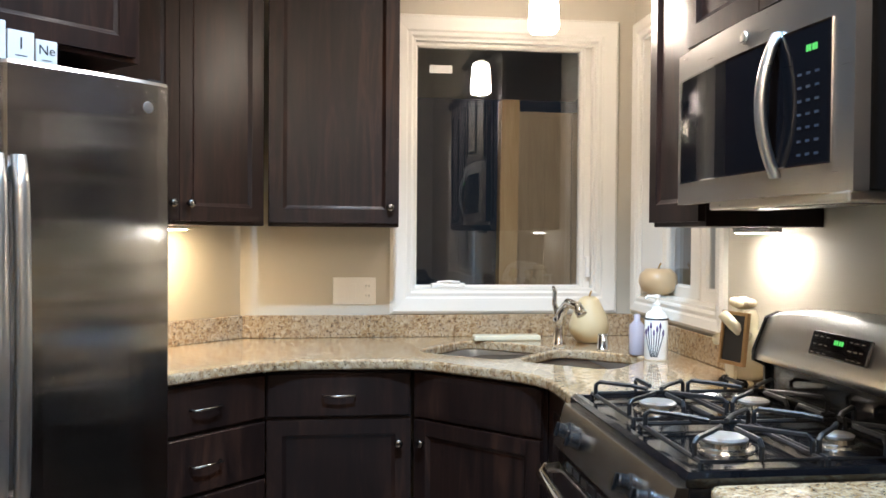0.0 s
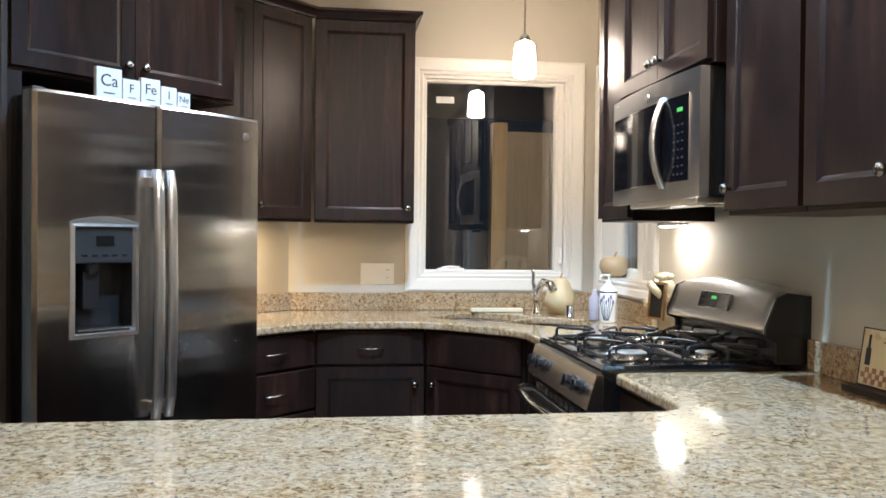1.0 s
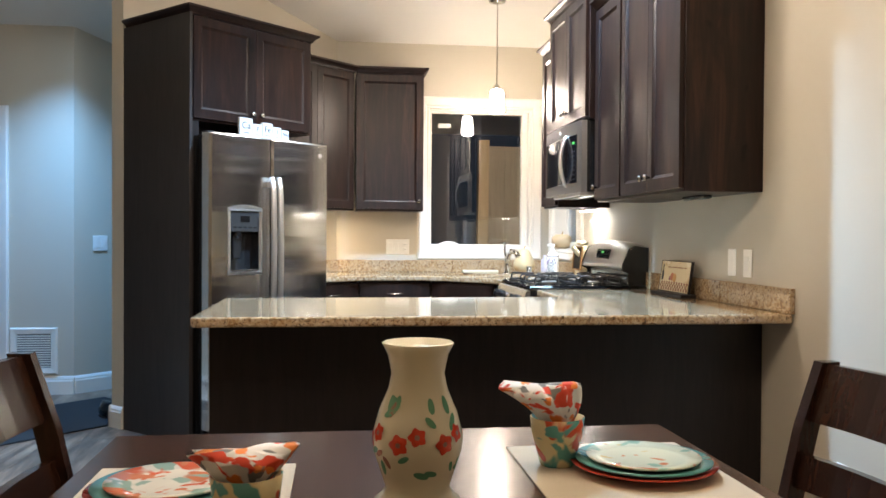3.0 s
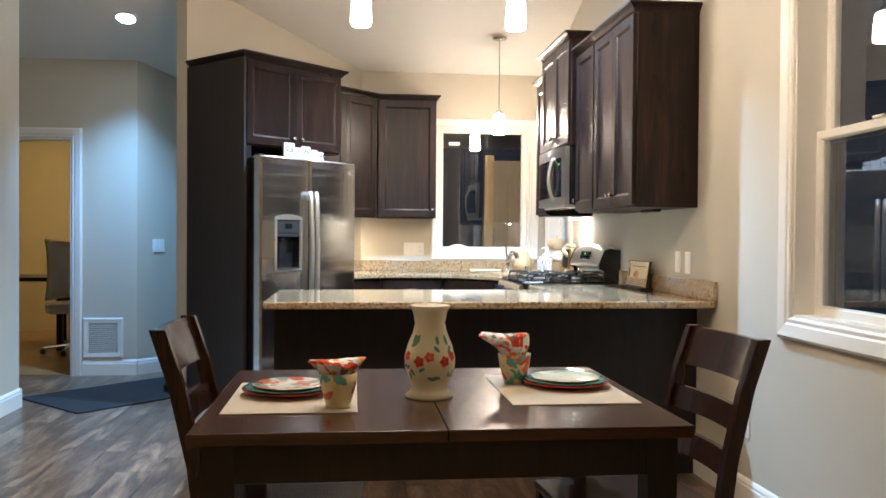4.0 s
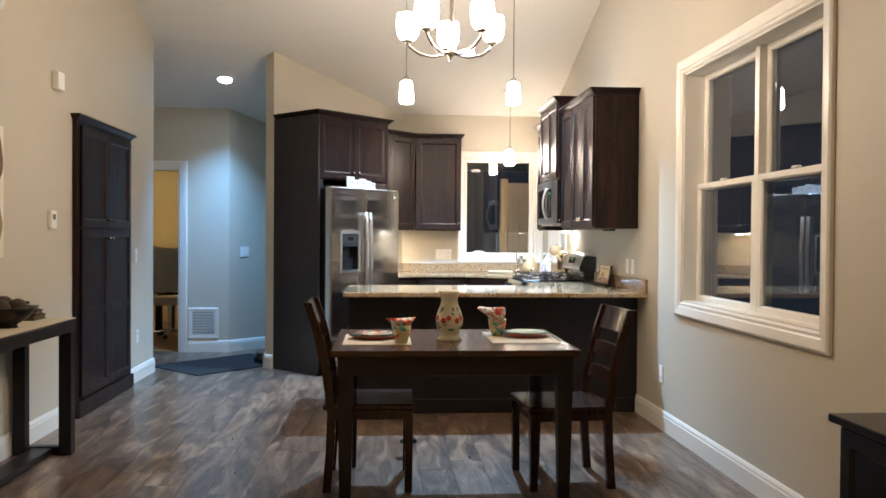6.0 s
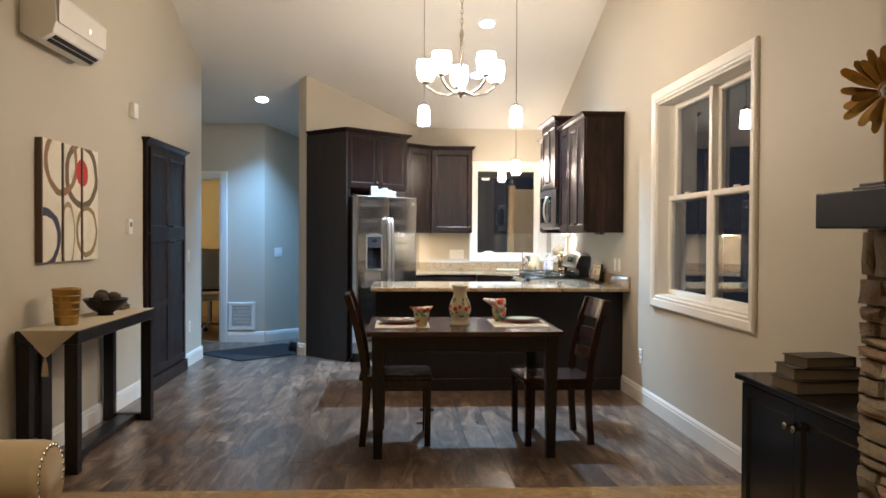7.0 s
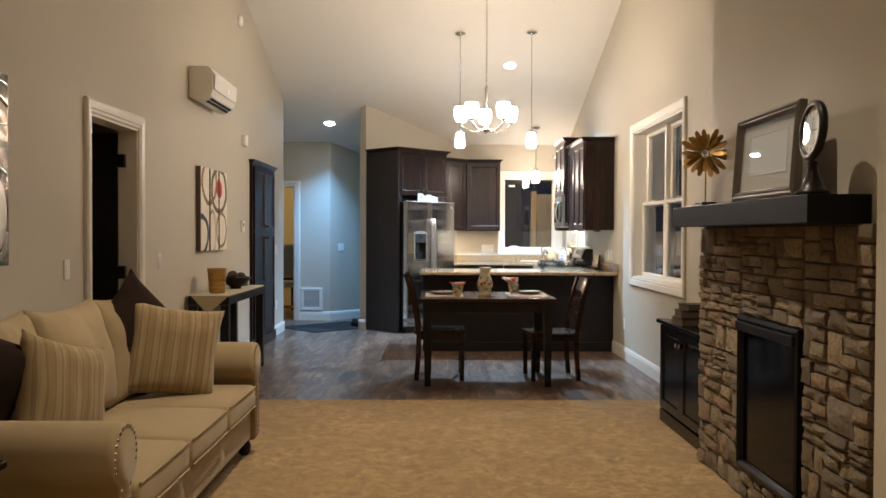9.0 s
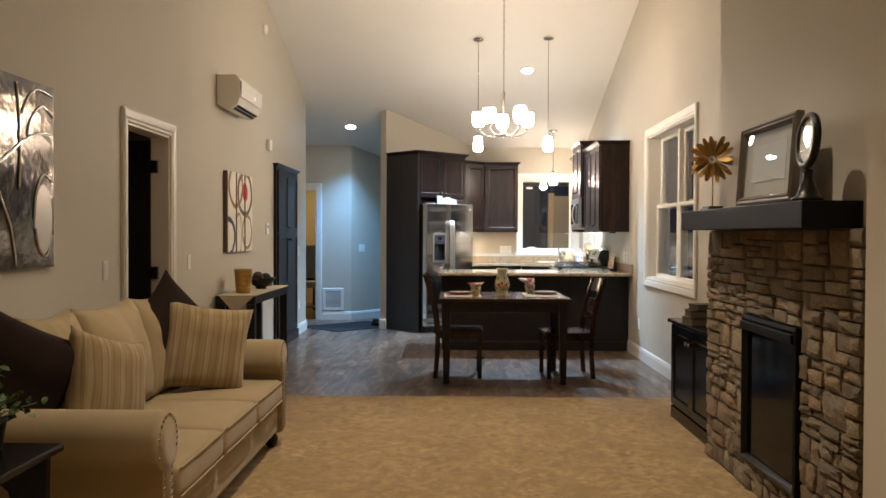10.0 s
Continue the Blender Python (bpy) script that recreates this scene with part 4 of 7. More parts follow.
HOLE = (0.118, 0.352, 0.965, 1.335)
left = part("freezer_door", fridge_door(0.0, mid - 0.003, HOLE), STEEL, fr, "brushed stainless freezer door")
right = part("fridge_door", fridge_door(mid + 0.003, FW), STEEL, fr, "brushed stainless refrigerator door")
for dr, x in ((left, mid - 0.026), (right, mid + 0.026)):
    t = bmesh.new()
    rows = []
    for k in range(13):
        z = 0.660 + 0.868 * k / 12
        bow = -0.840 - 0.012 * (1 - (k / 6 - 1) ** 2)
        end = 0.010 if k in (0, 12) else 0.0
        rows.append([t.verts.new((x + dx * (1 - 0.1 * (k in (0, 12))), bow + dy + end, z)) for dx, dy in ((-0.017, 0.012), (-0.017, -0.002), (-0.010, -0.010), (0.010, -0.010), (0.017, -0.002), (0.017, 0.012))])
    for a, b in zip(rows, rows[1:]):
        for q in range(6):
            t.faces.new((a[q], a[(q + 1) % 6], b[(q + 1) % 6], b[q]))
    t.faces.new(rows[0]), t.faces.new(rows[-1])
    grip = part("handle", t, SATINSTEEL, dr, "long bowed metal handle", smooth=True)
    for z in (0.700, 1.485):
        part("handle_post", box(x - 0.012, x + 0.012, -0.836, -0.796, z - 0.018, z + 0.018, 0.004), SATINSTEEL, grip)
h0, h1, h2, h3 = HOLE
disp = part("dispenser", loops(h0, h1, h2, h3, [(-0.006, -0.802), (-0.006, -0.808), (0.008, -0.812), (0.014, -0.800), (0.014, -0.74)], close=False), SATINSTEEL, left, "ice and water dispenser")
part("control_panel", box(h0 + 0.013, h1 - 0.013, -0.803, -0.78, 1.205, h3 - 0.013, 0.004), PANELGREY, disp)
part("arch", prism([(h0 - 0.006, h3 + 0.004)] + [(h0 - 0.006 + (h1 - h0 + 0.012) * k / 12, h3 + 0.006 + 0.020 * (1 - (k / 6 - 1) ** 2)) for k in range(13)] + [(h1 + 0.006, h3 + 0.004)], 0.801, 0.811), SATINSTEEL, disp, "curved steel brow", m=pose(0, 0, 0, 90, 0, 0))
for k in range(5):
    part("button", box(h0 + 0.035 + 0.036 * k, h0 + 0.055 + 0.036 * k, -0.8042, -0.8028, 1.228, 1.234), BLACKPLASTIC, disp)
part("display", box(h0 + 0.085, h0 + 0.150, -0.8055, -0.802, 1.262, 1.296, 0.001), BLACKGLOSS, disp)
t = bmesh.new()
box(h0 + 0.013, h1 - 0.013, -0.735, -0.73, h2 + 0.013, 1.205, bm=t), box(h0 + 0.013, h1 - 0.013, -0.80, -0.735, h2 + 0.008, h2 + 0.016, bm=t)
box(h0 + 0.013, h0 + 0.016, -0.80, -0.735, h2 + 0.016, 1.205, bm=t), box(h1 - 0.016, h1 - 0.013, -0.80, -0.735, h2 + 0.016, 1.205, bm=t)
part("niche", t, BLACKPLASTIC, disp)
part("paddle", box(h0 + 0.055, h0 + 0.115, -0.775, -0.745, 1.05, 1.18, 0.008), BLACKPLASTIC, disp)
part("spout", lathe([(0.0, 1.204), (0.030, 1.204), (0.026, 1.180), (0.012, 1.165), (0, 1.165)], 14, m=pose(h0 + 0.085, -0.770, 0)), BLACKPLASTIC, disp)
part("drip_tray", box(h0 + 0.02, h1 - 0.02, -0.81, -0.745, h2 + 0.0165, h2 + 0.024, 0.003), NICKEL, disp)
part("badge", lathe([(0, 0), (0.017, 0), (0.015, 0.004), (0, 0.005)], 20, m=pose(FW * 0.915, -0.7985, 1.684, 90, 0, 0)), SATINSTEEL, right, "round bright badge")
for x in (0.03, FW - 0.03):
    part("hinge_cover", box(x - 0.022, x + 0.022, -0.765, -0.70, 1.7575, 1.768, 0.004), BLACKPLASTIC, fr)
for x in (0.05, FW - 0.05):
    part("foot", lathe([(0.02, 0.0), (0.02, 0.03), (0, 0.03)], 10, m=pose(x, -0.66, 0)), BLACKPLASTIC, fr)
    part("foot", lathe([(0.02, 0.0), (0.02, 0.03), (0, 0.03)], 10, m=pose(x, -0.12, 0)), BLACKPLASTIC, fr)

# letter tiles on the refrigerator
TILEPAINT = paint("tile_paint", (0.50, 0.49, 0.47), 0.6, 0.08, 90)
x = 0.218
for word, w, h, z0 in (("Ca", 0.095, 0.105, 1), ("F", 0.068, 0.078, 1), ("Fe", 0.078, 0.092, 1), ("I", 0.066, 0.074, 1), ("Ne", 0.056, 0.062, 1)):
    tm = pose(*diag(1.772, 0), 0, 0, 0, 45) @ pose(x + w / 2, -0.765, 1.7575)
    tile = thing("letter_tile", tm, "small white square tile with a dark letter symbol", "ornament", "letter tiles on the refrigerator")
    part("block", box(-w / 2 + 0.001, w / 2 - 0.001, -0.009, 0.009, 0, h, 0.002), TILEPAINT, tile)
    lt = text_mesh(word, h * 0.55)
    bmesh.ops.transform(lt, matrix=pose(0, -0.0096, h * 0.58, 90, 0, 0), verts=lt.verts)
    part("symbol", lt, INK, tile, "dark printed letters")
    part("caption_bar", box(-w * 0.22, w * 0.22, -0.0098, -0.0092, h * 0.17, h * 0.21), INK, tile)
    x += w + 0.002

# microwave over the range
MW = 0.757
mw = thing("microwave", pose(XR, 3.124, 0, 0, 0, -90), "stainless over-the-range microwave with a curved handle", "microwave")
part("body", box(0.002, MW - 0.002, -0.395, -0.003, 1.429, 1.812, 0.003), BLACKPLASTIC, mw)
FZ = 1.427, 1.808


def mw_y(x):
    return -0.409 - 0.022 * (1 - ((x - MW / 2) / (MW / 2)) ** 2)


def bowed(x0, x1, z0, z1, lift, thick=0.006):
    b = bmesh.new()
    n = 9
    fr0 = [(x0 + (x1 - x0) * k / n) for k in range(n + 1)]
    rows = [[b.verts.new((x, mw_y(x) - lift + dy, z)) for x in fr0] for dy, z in ((0, z0), (0, z1), (thick, z1), (thick, z0))]
    for a, c0 in zip(rows, rows[1:] + rows[:1]):
        for k in range(n):
            b.faces.new((a[k], a[k + 1], c0[k + 1], c0[k]))
    for k in (0, n):
        b.faces.new([r[k] for r in rows])
    return b


mwg = mat_new("microwave_glass", (0.004, 0.004, 0.005), 0.10)
mwg[2].inputs["Specular IOR Level"].default_value = 0.22
MWGLASS = mwg[0]
DOORSTEEL = metal("door_steel", (0.56, 0.545, 0.52), 0.30, (1, 1, 30), 0.03)
dr = part("microwave_door", bowed(0.0, MW, FZ[0], FZ[1], 0.0, 0.03), DOORSTEEL, mw, "brushed stainless door frame")
part("door_glass", bowed(0.038, 0.545, 1.482, 1.735, 0.003), MWGLASS, dr, "black glass window")
part("control_panel", bowed(0.546, 0.700, 1.482, 1.735, 0.0034), MWGLASS, dr, "black keypad panel")
for k, x in enumerate((0.632, 0.640, 0.650, 0.658)):
    part("display_digit", bowed(x, x + 0.0055, 1.690, 1.702, 0.0049, 0.0015), GREEN_LED, dr, "green glowing clock digit")
for i in range(7):
    for j in range(3):
        part("key", bowed(0.606 + 0.026 * j, 0.618 + 0.026 * j, 1.498 + 0.025 * i, 1.503 + 0.025 * i, 0.0044, 0.002), KEYPRINT, dr)
for x0, x1, z0, z1 in ((0.034, 0.704, 1.7352, 1.7382), (0.034, 0.704, 1.4788, 1.4818), (0.0345, 0.0378, 1.4818, 1.7352), (0.7002, 0.7040, 1.4818, 1.7352)):
    part("glass_trim", bowed(x0, x1, z0, z1, 0.0045, 0.004), CHROME, dr, "bright edge round the glass")
hx = 0.535
t = bmesh.new()
rows = []
for k in range(11):
    z = 1.462 + 0.285 * k / 10
    out = mw_y(hx) - 0.006 - 0.034 * (1 - (k / 5 - 1) ** 2)
    rows.append([t.verts.new((hx + dx, out + dy, z)) for dx, dy in ((-0.013, 0.010), (-0.013, -0.001), (-0.006, -0.007), (0.006, -0.007), (0.013, -0.001), (0.013, 0.010))])
for a, b in zip(rows, rows[1:]):
    for q in range(6):
        t.faces.new((a[q], a[(q + 1) % 6], b[(q + 1) % 6], b[q]))
t.faces.new(rows[0]), t.faces.new(rows[-1])
part("handle", t, SATINSTEEL, dr, "curved steel handle", smooth=True)
part("badge", lathe([(0, 0), (0.015, 0), (0.013, 0.003), (0, 0.004)], 18, m=pose(0.40, mw_y(0.40) - 0.001, 1.768, 90, 0, 0)), SATINSTEEL, dr, "round bright badge")
part("vent_grille", box(0.20, 0.752, -0.415, -0.285, 1.408, 1.4285, 0.005), SATINSTEEL, mw, "steel vent lip")
for k in range(6):
    part("vent_slot", box(0.23 + 0.085 * k, 0.295 + 0.085 * k, -0.400, -0.300, 1.4065, 1.4078), BLACKPLASTIC, mw)
part("lamp_lens", box(0.16, 0.30, -0.13, -0.04, 1.423, 1.4285), WHITEPLASTIC, mw, "pale cooktop lamp lens")
part("filter", box(0.36, 0.70, -0.27, -0.08, 1.421, 1.4285, 0.002), STEELDARK, mw)

# range
RG = 0.760
rg = thing("range", pose(XR, 3.213, 0, 0, 0, -90), "stainless and black gas range with four burners", "stove")
part("body", box(0, RG, -0.66, -0.004, 0.03, 0.895, 0.003), BLACKPLASTIC, rg)
for x in (0.05, RG - 0.05):
    for y in (-0.60, -0.08):
        part("foot", lathe([(0.018, 0.0), (0.018, 0.03), (0, 0.03)], 10, m=pose(x, y, 0)), BLACKPLASTIC, rg)
part("cooktop", loops(0, RG, -0.665, -0.10, [(0, -0.8955), (0, -0.912), (0.010, -0.922), (0.022, -0.922), (0.034, -0.914)], bm=None), BLACKGLOSS, rg, "glossy black cooktop", m=pose(0, 0, 0, -90, 0, 0) @ pose(0, 0, 0, 0, 0, 0))
t = prism([(-0.712, 0.790), (-0.7, 0.785), (-0.66, 0.785), (-0.66, 0.896), (-0.682, 0.896)], 0, RG)
bmesh.ops.transform(t, matrix=Matrix(((0, 0, 1, 0), (1, 0, 0, 0), (0, 1, 0, 0), (0, 0, 0, 1))), verts=t.verts)
cp = part("control_panel", t, RANGESTEEL, rg, "slanted stainless knob panel")
for x in (0.10, 0.20, RG - 0.20, RG - 0.10):
    k = part("burner_knob", lathe([(0.024, 0.0), (0.024, 0.005), (0.020, 0.009), (0.018, 0.026), (0.015, 0.030), (0, 0.030)], 18, m=pose(x, -0.6975, 0.843, 90 - 16, 0, 0)), BLACKPLASTIC, cp, "round black knob", smooth=False)
    part("grip", box(-0.005, 0.005, -0.02, 0.018, 0.028, 0.037, 0.002), BLACKPLASTIC, k, m=pose(x, -0.6975, 0.843, 90 - 16, 0, 0))
od = part("oven_door", box(0.004, RG - 0.004, -0.700, -0.661, 0.20, 0.776, 0.006), BLACKGLOSS, rg, "black glass oven door")
part("door_band", box(0.004, RG - 0.004, -0.708, -0.7005, 0.655, 0.735, 0.004), RANGESTEEL, od)
for i in range(9):
    part("vent_slot", box(0.10 + 0.064 * i, 0.148 + 0.064 * i, -0.7025, -0.7008, 0.745, 0.765), STEELDARK, od)
part("handle", tube([(0.035, -0.705, 0.735), (0.04, -0.748, 0.735), (0.10, -0.768, 0.735), (RG / 2, -0.782, 0.735), (RG - 0.10, -0.768, 0.735), (RG - 0.04, -0.748, 0.735), (RG - 0.035, -0.705, 0.735)], 0.015, 10), CHROME, od, "long stainless handle", smooth=True)
part("warming_drawer", box(0.004, RG - 0.004, -0.695, -0.661, 0.035, 0.192, 0.005), RANGESTEEL, rg)
# backguard: black plinth and sides with an arched steel hood
bg = part("backguard", prism([(0.0, -0.104), (RG, -0.104), (RG, -0.006), (0.0, -0.006)], 0.9225, 1.065, 0.004), BLACKPLASTIC, rg)
t = bmesh.new()
n = 14
rows = []
for k in range(n + 1):
    x = RG * k / n
    arch = 0.034 * (1 - (2 * k / n - 1) ** 2)
    rows.append([t.verts.new(v) for v in ((x, -0.106, 1.005), (x, -0.150, 1.011), (x, -0.148, 1.030), (x, -0.112, 1.122 + arch), (x, -0.080, 1.137 + arch), (x, -0.010, 1.130 + arch), (x, -0.010, 1.005))])
for a, b in zip(rows, rows[1:]):
    for j in range(7):
        t.faces.new((a[j], a[(j + 1) % 7], b[(j + 1) % 7], b[j]))
t.faces.new(rows[0]), t.faces.new(rows[-1])
hood = part("backguard_panel", t, SATINSTEEL, bg, "arched brushed steel control hood", smooth=False)
for poly in hood.data.polygons:
    poly.use_smooth = abs(poly.normal.x) < 0.7
for x in (-0.0, RG):
    part("side_cap", prism([(-0.118, 0.9225), (-0.005, 0.9225), (-0.005, 1.132), (-0.080, 1.141), (-0.114, 1.127), (-0.152, 1.034), (-0.152, 1.006), (-0.118, 0.99)], x - 0.006, x + 0.006), BLACKPLASTIC, bg, m=Matrix(((0, 0, 1, 0), (1, 0, 0, 0), (0, 1, 0, 0), (0, 0, 0, 1))))
PM = pose(RG / 2, -0.1335, 1.090, 90 - 15.6, 0, 0)
pn = part("keypad", box(-0.115, 0.115, -0.030, 0.030, -0.003, 0.007, 0.004), BLACKGLOSS, hood, "black touch keypad", m=PM)
for x in (-0.014, -0.005, 0.006, 0.015):
    part("display_digit", box(x - 0.0033, x + 0.0033, 0.004, 0.015, 0.0072, 0.0078), GREEN_LED, pn, "green glowing clock digit")
for i in range(5):
    for j, x0 in enumerate((-0.100, -0.076, -0.052, 0.040, 0.062, 0.084)):
        if i in (0, 2, 4):
            part("key", box(x0, x0 + 0.012, -0.024 + 0.010 * i, -0.021 + 0.010 * i, 0.0072, 0.0077), NICKEL, pn)
part("back_vent", box(0.06, RG - 0.06, -0.1055, -0.1045, 0.955, 0.985), BLACKGLOSS, bg)
# burners and grates
CAPGREY = mat_new("burner_cap_enamel", (0.30, 0.29, 0.28), 0.35, 0.5)[0]
BURNERS = ((0.20, -0.50, 0.048), (0.56, -0.50, 0.052), (0.20, -0.25, 0.042), (0.56, -0.25, 0.036))
for bx, by, r in BURNERS:
    b = part("burner", lathe([(0.0, 0.914), (r + 0.012, 0.914), (r + 0.010, 0.919), (r - 0.002, 0.921), (r - 0.004, 0.930), (0, 0.930)], 24, m=pose(bx, by, 0)), NICKEL, rg, "round gas burner", smooth=False)
    part("burner_cap", lathe([(r - 0.006, 0.9302), (r - 0.003, 0.936), (r - 0.010, 0.940), (0, 0.941)], 24, m=pose(bx, by, 0)), CAPGREY, b, "grey burner cap")
for bx, by, r in BURNERS:
    hx0, hy0 = 0.158, 0.118
    g0 = part("grate", tube([(bx - hx0, by - hy0, 0.930), (bx + hx0, by - hy0, 0.930), (bx + hx0, by + hy0, 0.930), (bx - hx0, by + hy0, 0.930), (bx - hx0, by - hy0, 0.930)], 0.0052, 6), CASTIRON, rg, "black cast iron grate")
    for sx in (-1, 1):
        for sy in (-1, 1):
            part("foot", tube([(bx + sx * hx0, by + sy * hy0, 0.930), (bx + sx * hx0, by + sy * hy0, 0.9145)], 0.006, 6), CASTIRON, g0)
            ex, ey = bx + sx * (hx0 - 0.030), by + sy * hy0
            part("finger", tube([(ex, ey, 0.930), (ex, ey, 0.958), (ex - sx * 0.006, ey - sy * 0.008, 0.966), (bx + sx * 0.060, by + sy * 0.046, 0.966), (bx + sx * 0.024, by + sy * 0.018, 0.964)], 0.0056, 6), CASTIRON, g0)
    for sx in (-1, 1):
        part("finger", tube([(bx + sx * hx0, by, 0.930), (bx + sx * hx0, by, 0.956), (bx + sx * (hx0 - 0.008), by, 0.966), (bx + sx * 0.055, by, 0.966)], 0.0056, 6), CASTIRON, g0)

# ---- small kitchen things ----
fa = thing("faucet", pose(1.334, 4.290, ZC, 0, 0, 24), "chrome single-lever kitchen faucet", "faucet")
part("base", lathe([(0.028, 0), (0.028, 0.008), (0.022, 0.02), (0.020, 0.09), (0.024, 0.11), (0, 0.12)], 20), CHROME, fa, smooth=True)
part("spout", tube([(0, 0, 0.08), (0, -0.02, 0.14), (0, -0.06, 0.175), (0, -0.115, 0.165), (0, -0.14, 0.135)], [0.02, 0.02, 0.019, 0.021, 0.022], 12), CHROME, fa, smooth=True)
part("lever", tube([(0, 0.005, 0.11), (-0.01, 0.015, 0.17), (-0.02, 0.0, 0.215), (-0.035, -0.01, 0.235)], [0.012, 0.010, 0.009, 0.007], 10), CHROME, fa, smooth=True)
sd = part("air_gap", lathe([(0.024, 0), (0.024, 0.004), (0.021, 0.006), (0.021, 0.055), (0.017, 0.062), (0, 0.062)], 20, m=pose(1.475, 4.16, ZC)), CHROME, smooth=True)
tagged(sd, "small round chrome sink air gap", "sink fitting")
pear = thing("pear_ornament", pose(1.486, 4.380, ZC), "cream carved wooden pear ornament beside the sink", "ornament")
part("fruit", lathe([(0.0, 0.0), (0.05, 0.004), (0.078, 0.04), (0.082, 0.075), (0.068, 0.12), (0.050, 0.155), (0.040, 0.178), (0.022, 0.190), (0, 0.185)], 26), PEARWOOD, pear, smooth=True)
part("stem", tube([(0, 0, 0.185), (0.004, 0, 0.20), (0.010, 0, 0.212)], 0.004), GOLD, pear)
ap = thing("apple_ornament", pose(1.790, 4.405, SIDE_WINDOW[2] + 0.0125) @ Matrix.Diagonal((1.13, 1.13, 0.96, 1)), "cream carved wooden apple ornament on the window sill", "ornament")
part("fruit", lathe([(0.0, 0.006), (0.03, 0.0), (0.060, 0.02), (0.072, 0.055), (0.068, 0.09), (0.045, 0.115), (0.018, 0.115), (0, 0.10)], 26), paint("tan_ceramic", (0.60, 0.44, 0.26), 0.3, 0.1, 20), ap, smooth=True)
part("stem", tube([(0, 0, 0.10), (0.003, 0, 0.125), (0.010, 0, 0.14)], 0.0035), GOLD, ap)
so = thing("soap_bottle", pose(1.590, 3.905, ZC) @ Matrix.Diagonal((1.06, 1.06, 1.04, 1)), "white soap pump bottle with a dark plant print", "bottle")
part("bottle", lathe([(0, 0), (0.036, 0.0), (0.039, 0.006), (0.039, 0.135), (0.034, 0.158), (0.016, 0.172), (0.014, 0.180), (0, 0.18)], 24), WHITEPLASTIC, so, smooth=True)
part("collar", lathe([(0.0385, 0.137), (0.0398, 0.137), (0.0398, 0.143), (0.0385, 0.143)], 24), INK, so)
part("pump", add(lathe([(0.013, 0.18), (0.013, 0.192), (0.006, 0.194), (0.006, 0.21), (0.012, 0.211), (0.012, 0.222), (0, 0.222)], 14), tube([(0, 0, 0.217), (-0.035, -0.005, 0.216), (-0.042, -0.006, 0.207)], 0.005)), WHITEPLASTIC, so)
for k in range(7):
    a = math.radians(238 + 15 * (k - 3))
    r = 0.0396
    a2 = math.radians(238 + 5 * (k - 3))
    part("stalk", tube([(r * math.cos(a2), r * math.sin(a2), 0.012), (r * math.cos((a + a2) / 2), r * math.sin((a + a2) / 2), 0.05), (r * math.cos(a), r * math.sin(a), 0.085 + 0.012 * (k % 3))], 0.0016, 5), INK, so)
    part("bloom", lathe([(0, 0), (0.0042, 0.006), (0.003, 0.018), (0, 0.026)], 6, m=pose(r * math.cos(a), r * math.sin(a), 0.083 + 0.012 * (k % 3))), mat_new("purple_ink", (0.06, 0.03, 0.12), 0.5)[0], so)
b2 = part("hand_soap_bottle", lathe([(0, 0), (0.026, 0), (0.028, 0.006), (0.028, 0.11), (0.012, 0.128), (0.011, 0.15), (0, 0.15)], 20, m=pose(1.560, 4.020, ZC)), mat_new("lilac_plastic", (0.44, 0.39, 0.42), 0.2)[0], smooth=True)
tagged(b2, "translucent lilac soap bottle on the worktop", "bottle")
fg = bmesh.new()
lathe([(0, 0.022), (0.050, 0.022), (0.060, 0.035), (0.064, 0.075), (0.058, 0.12), (0.044, 0.155), (0.030, 0.168), (0.033, 0.185), (0.034, 0.205), (0.026, 0.222), (0.024, 0.226), (0, 0.226)], 22, fg)
lathe([(0.030 * math.sin(math.pi * q / 8), -0.034 * math.cos(math.pi * q / 8)) for q in range(9)], 14, fg, pose(-0.008, 0, 0.196))
for hx_, hy_, hz_, hr_ in ((-0.012, 0, 0.243, 0.026), (-0.034, 0.010, 0.246, 0.019), (0.008, 0.012, 0.243, 0.018), (-0.030, -0.012, 0.244, 0.019), (0.006, -0.014, 0.244, 0.018)):
    lathe([(hr_ * math.sin(math.pi * q / 8), -0.8 * hr_ * math.cos(math.pi * q / 8)) for q in range(9)], 12, fg, pose(hx_, hy_, hz_))
tube([(-0.01, 0.050, 0.145), (-0.050, 0.062, 0.135), (-0.080, 0.030, 0.130)], 0.017, 8, fg)
tube([(-0.01, -0.050, 0.145), (-0.055, -0.062, 0.185), (-0.080, -0.040, 0.215)], 0.017, 8, fg)
for sy_ in (-0.028, 0.028):
    lathe([(0.0, 0.0), (0.024, 0.0), (0.027, 0.010), (0.020, 0.024), (0, 0.026)], 12, fg, pose(-0.030, sy_, 0) @ Matrix.Diagonal((1.7, 1, 1, 1)))
fgo = part("figurine", fg, CREAM, m=pose(1.668, 3.385, ZC, 0, 0, -12), smooth=True)
fgo.data.materials.append(BLACKPLASTIC)
for poly in fgo.data.polygons:
    poly.material_index = 1 if poly.center.z < 0.027 and poly.center.x < -0.005 else 0
tagged(fgo, "white ceramic cook figurine with black shoes on the worktop", "figurine")
cb2 = thing("chalkboard", pose(1.600, 3.345, ZC, 0, 0, -2), "small upright chalkboard with a wooden frame", "chalkboard")
part("frame_rail", loops(-0.055, 0.055, 0.068, 0.222, [(0, 0.0), (0, -0.012), (0.010, -0.012), (0.010, -0.004)], close=True), wood("tan_wood", (0.30, 0.17, 0.07), (0.42, 0.26, 0.12), 0.5, 0.0), cb2, m=pose(0, 0, 0, -6, 0, -75))
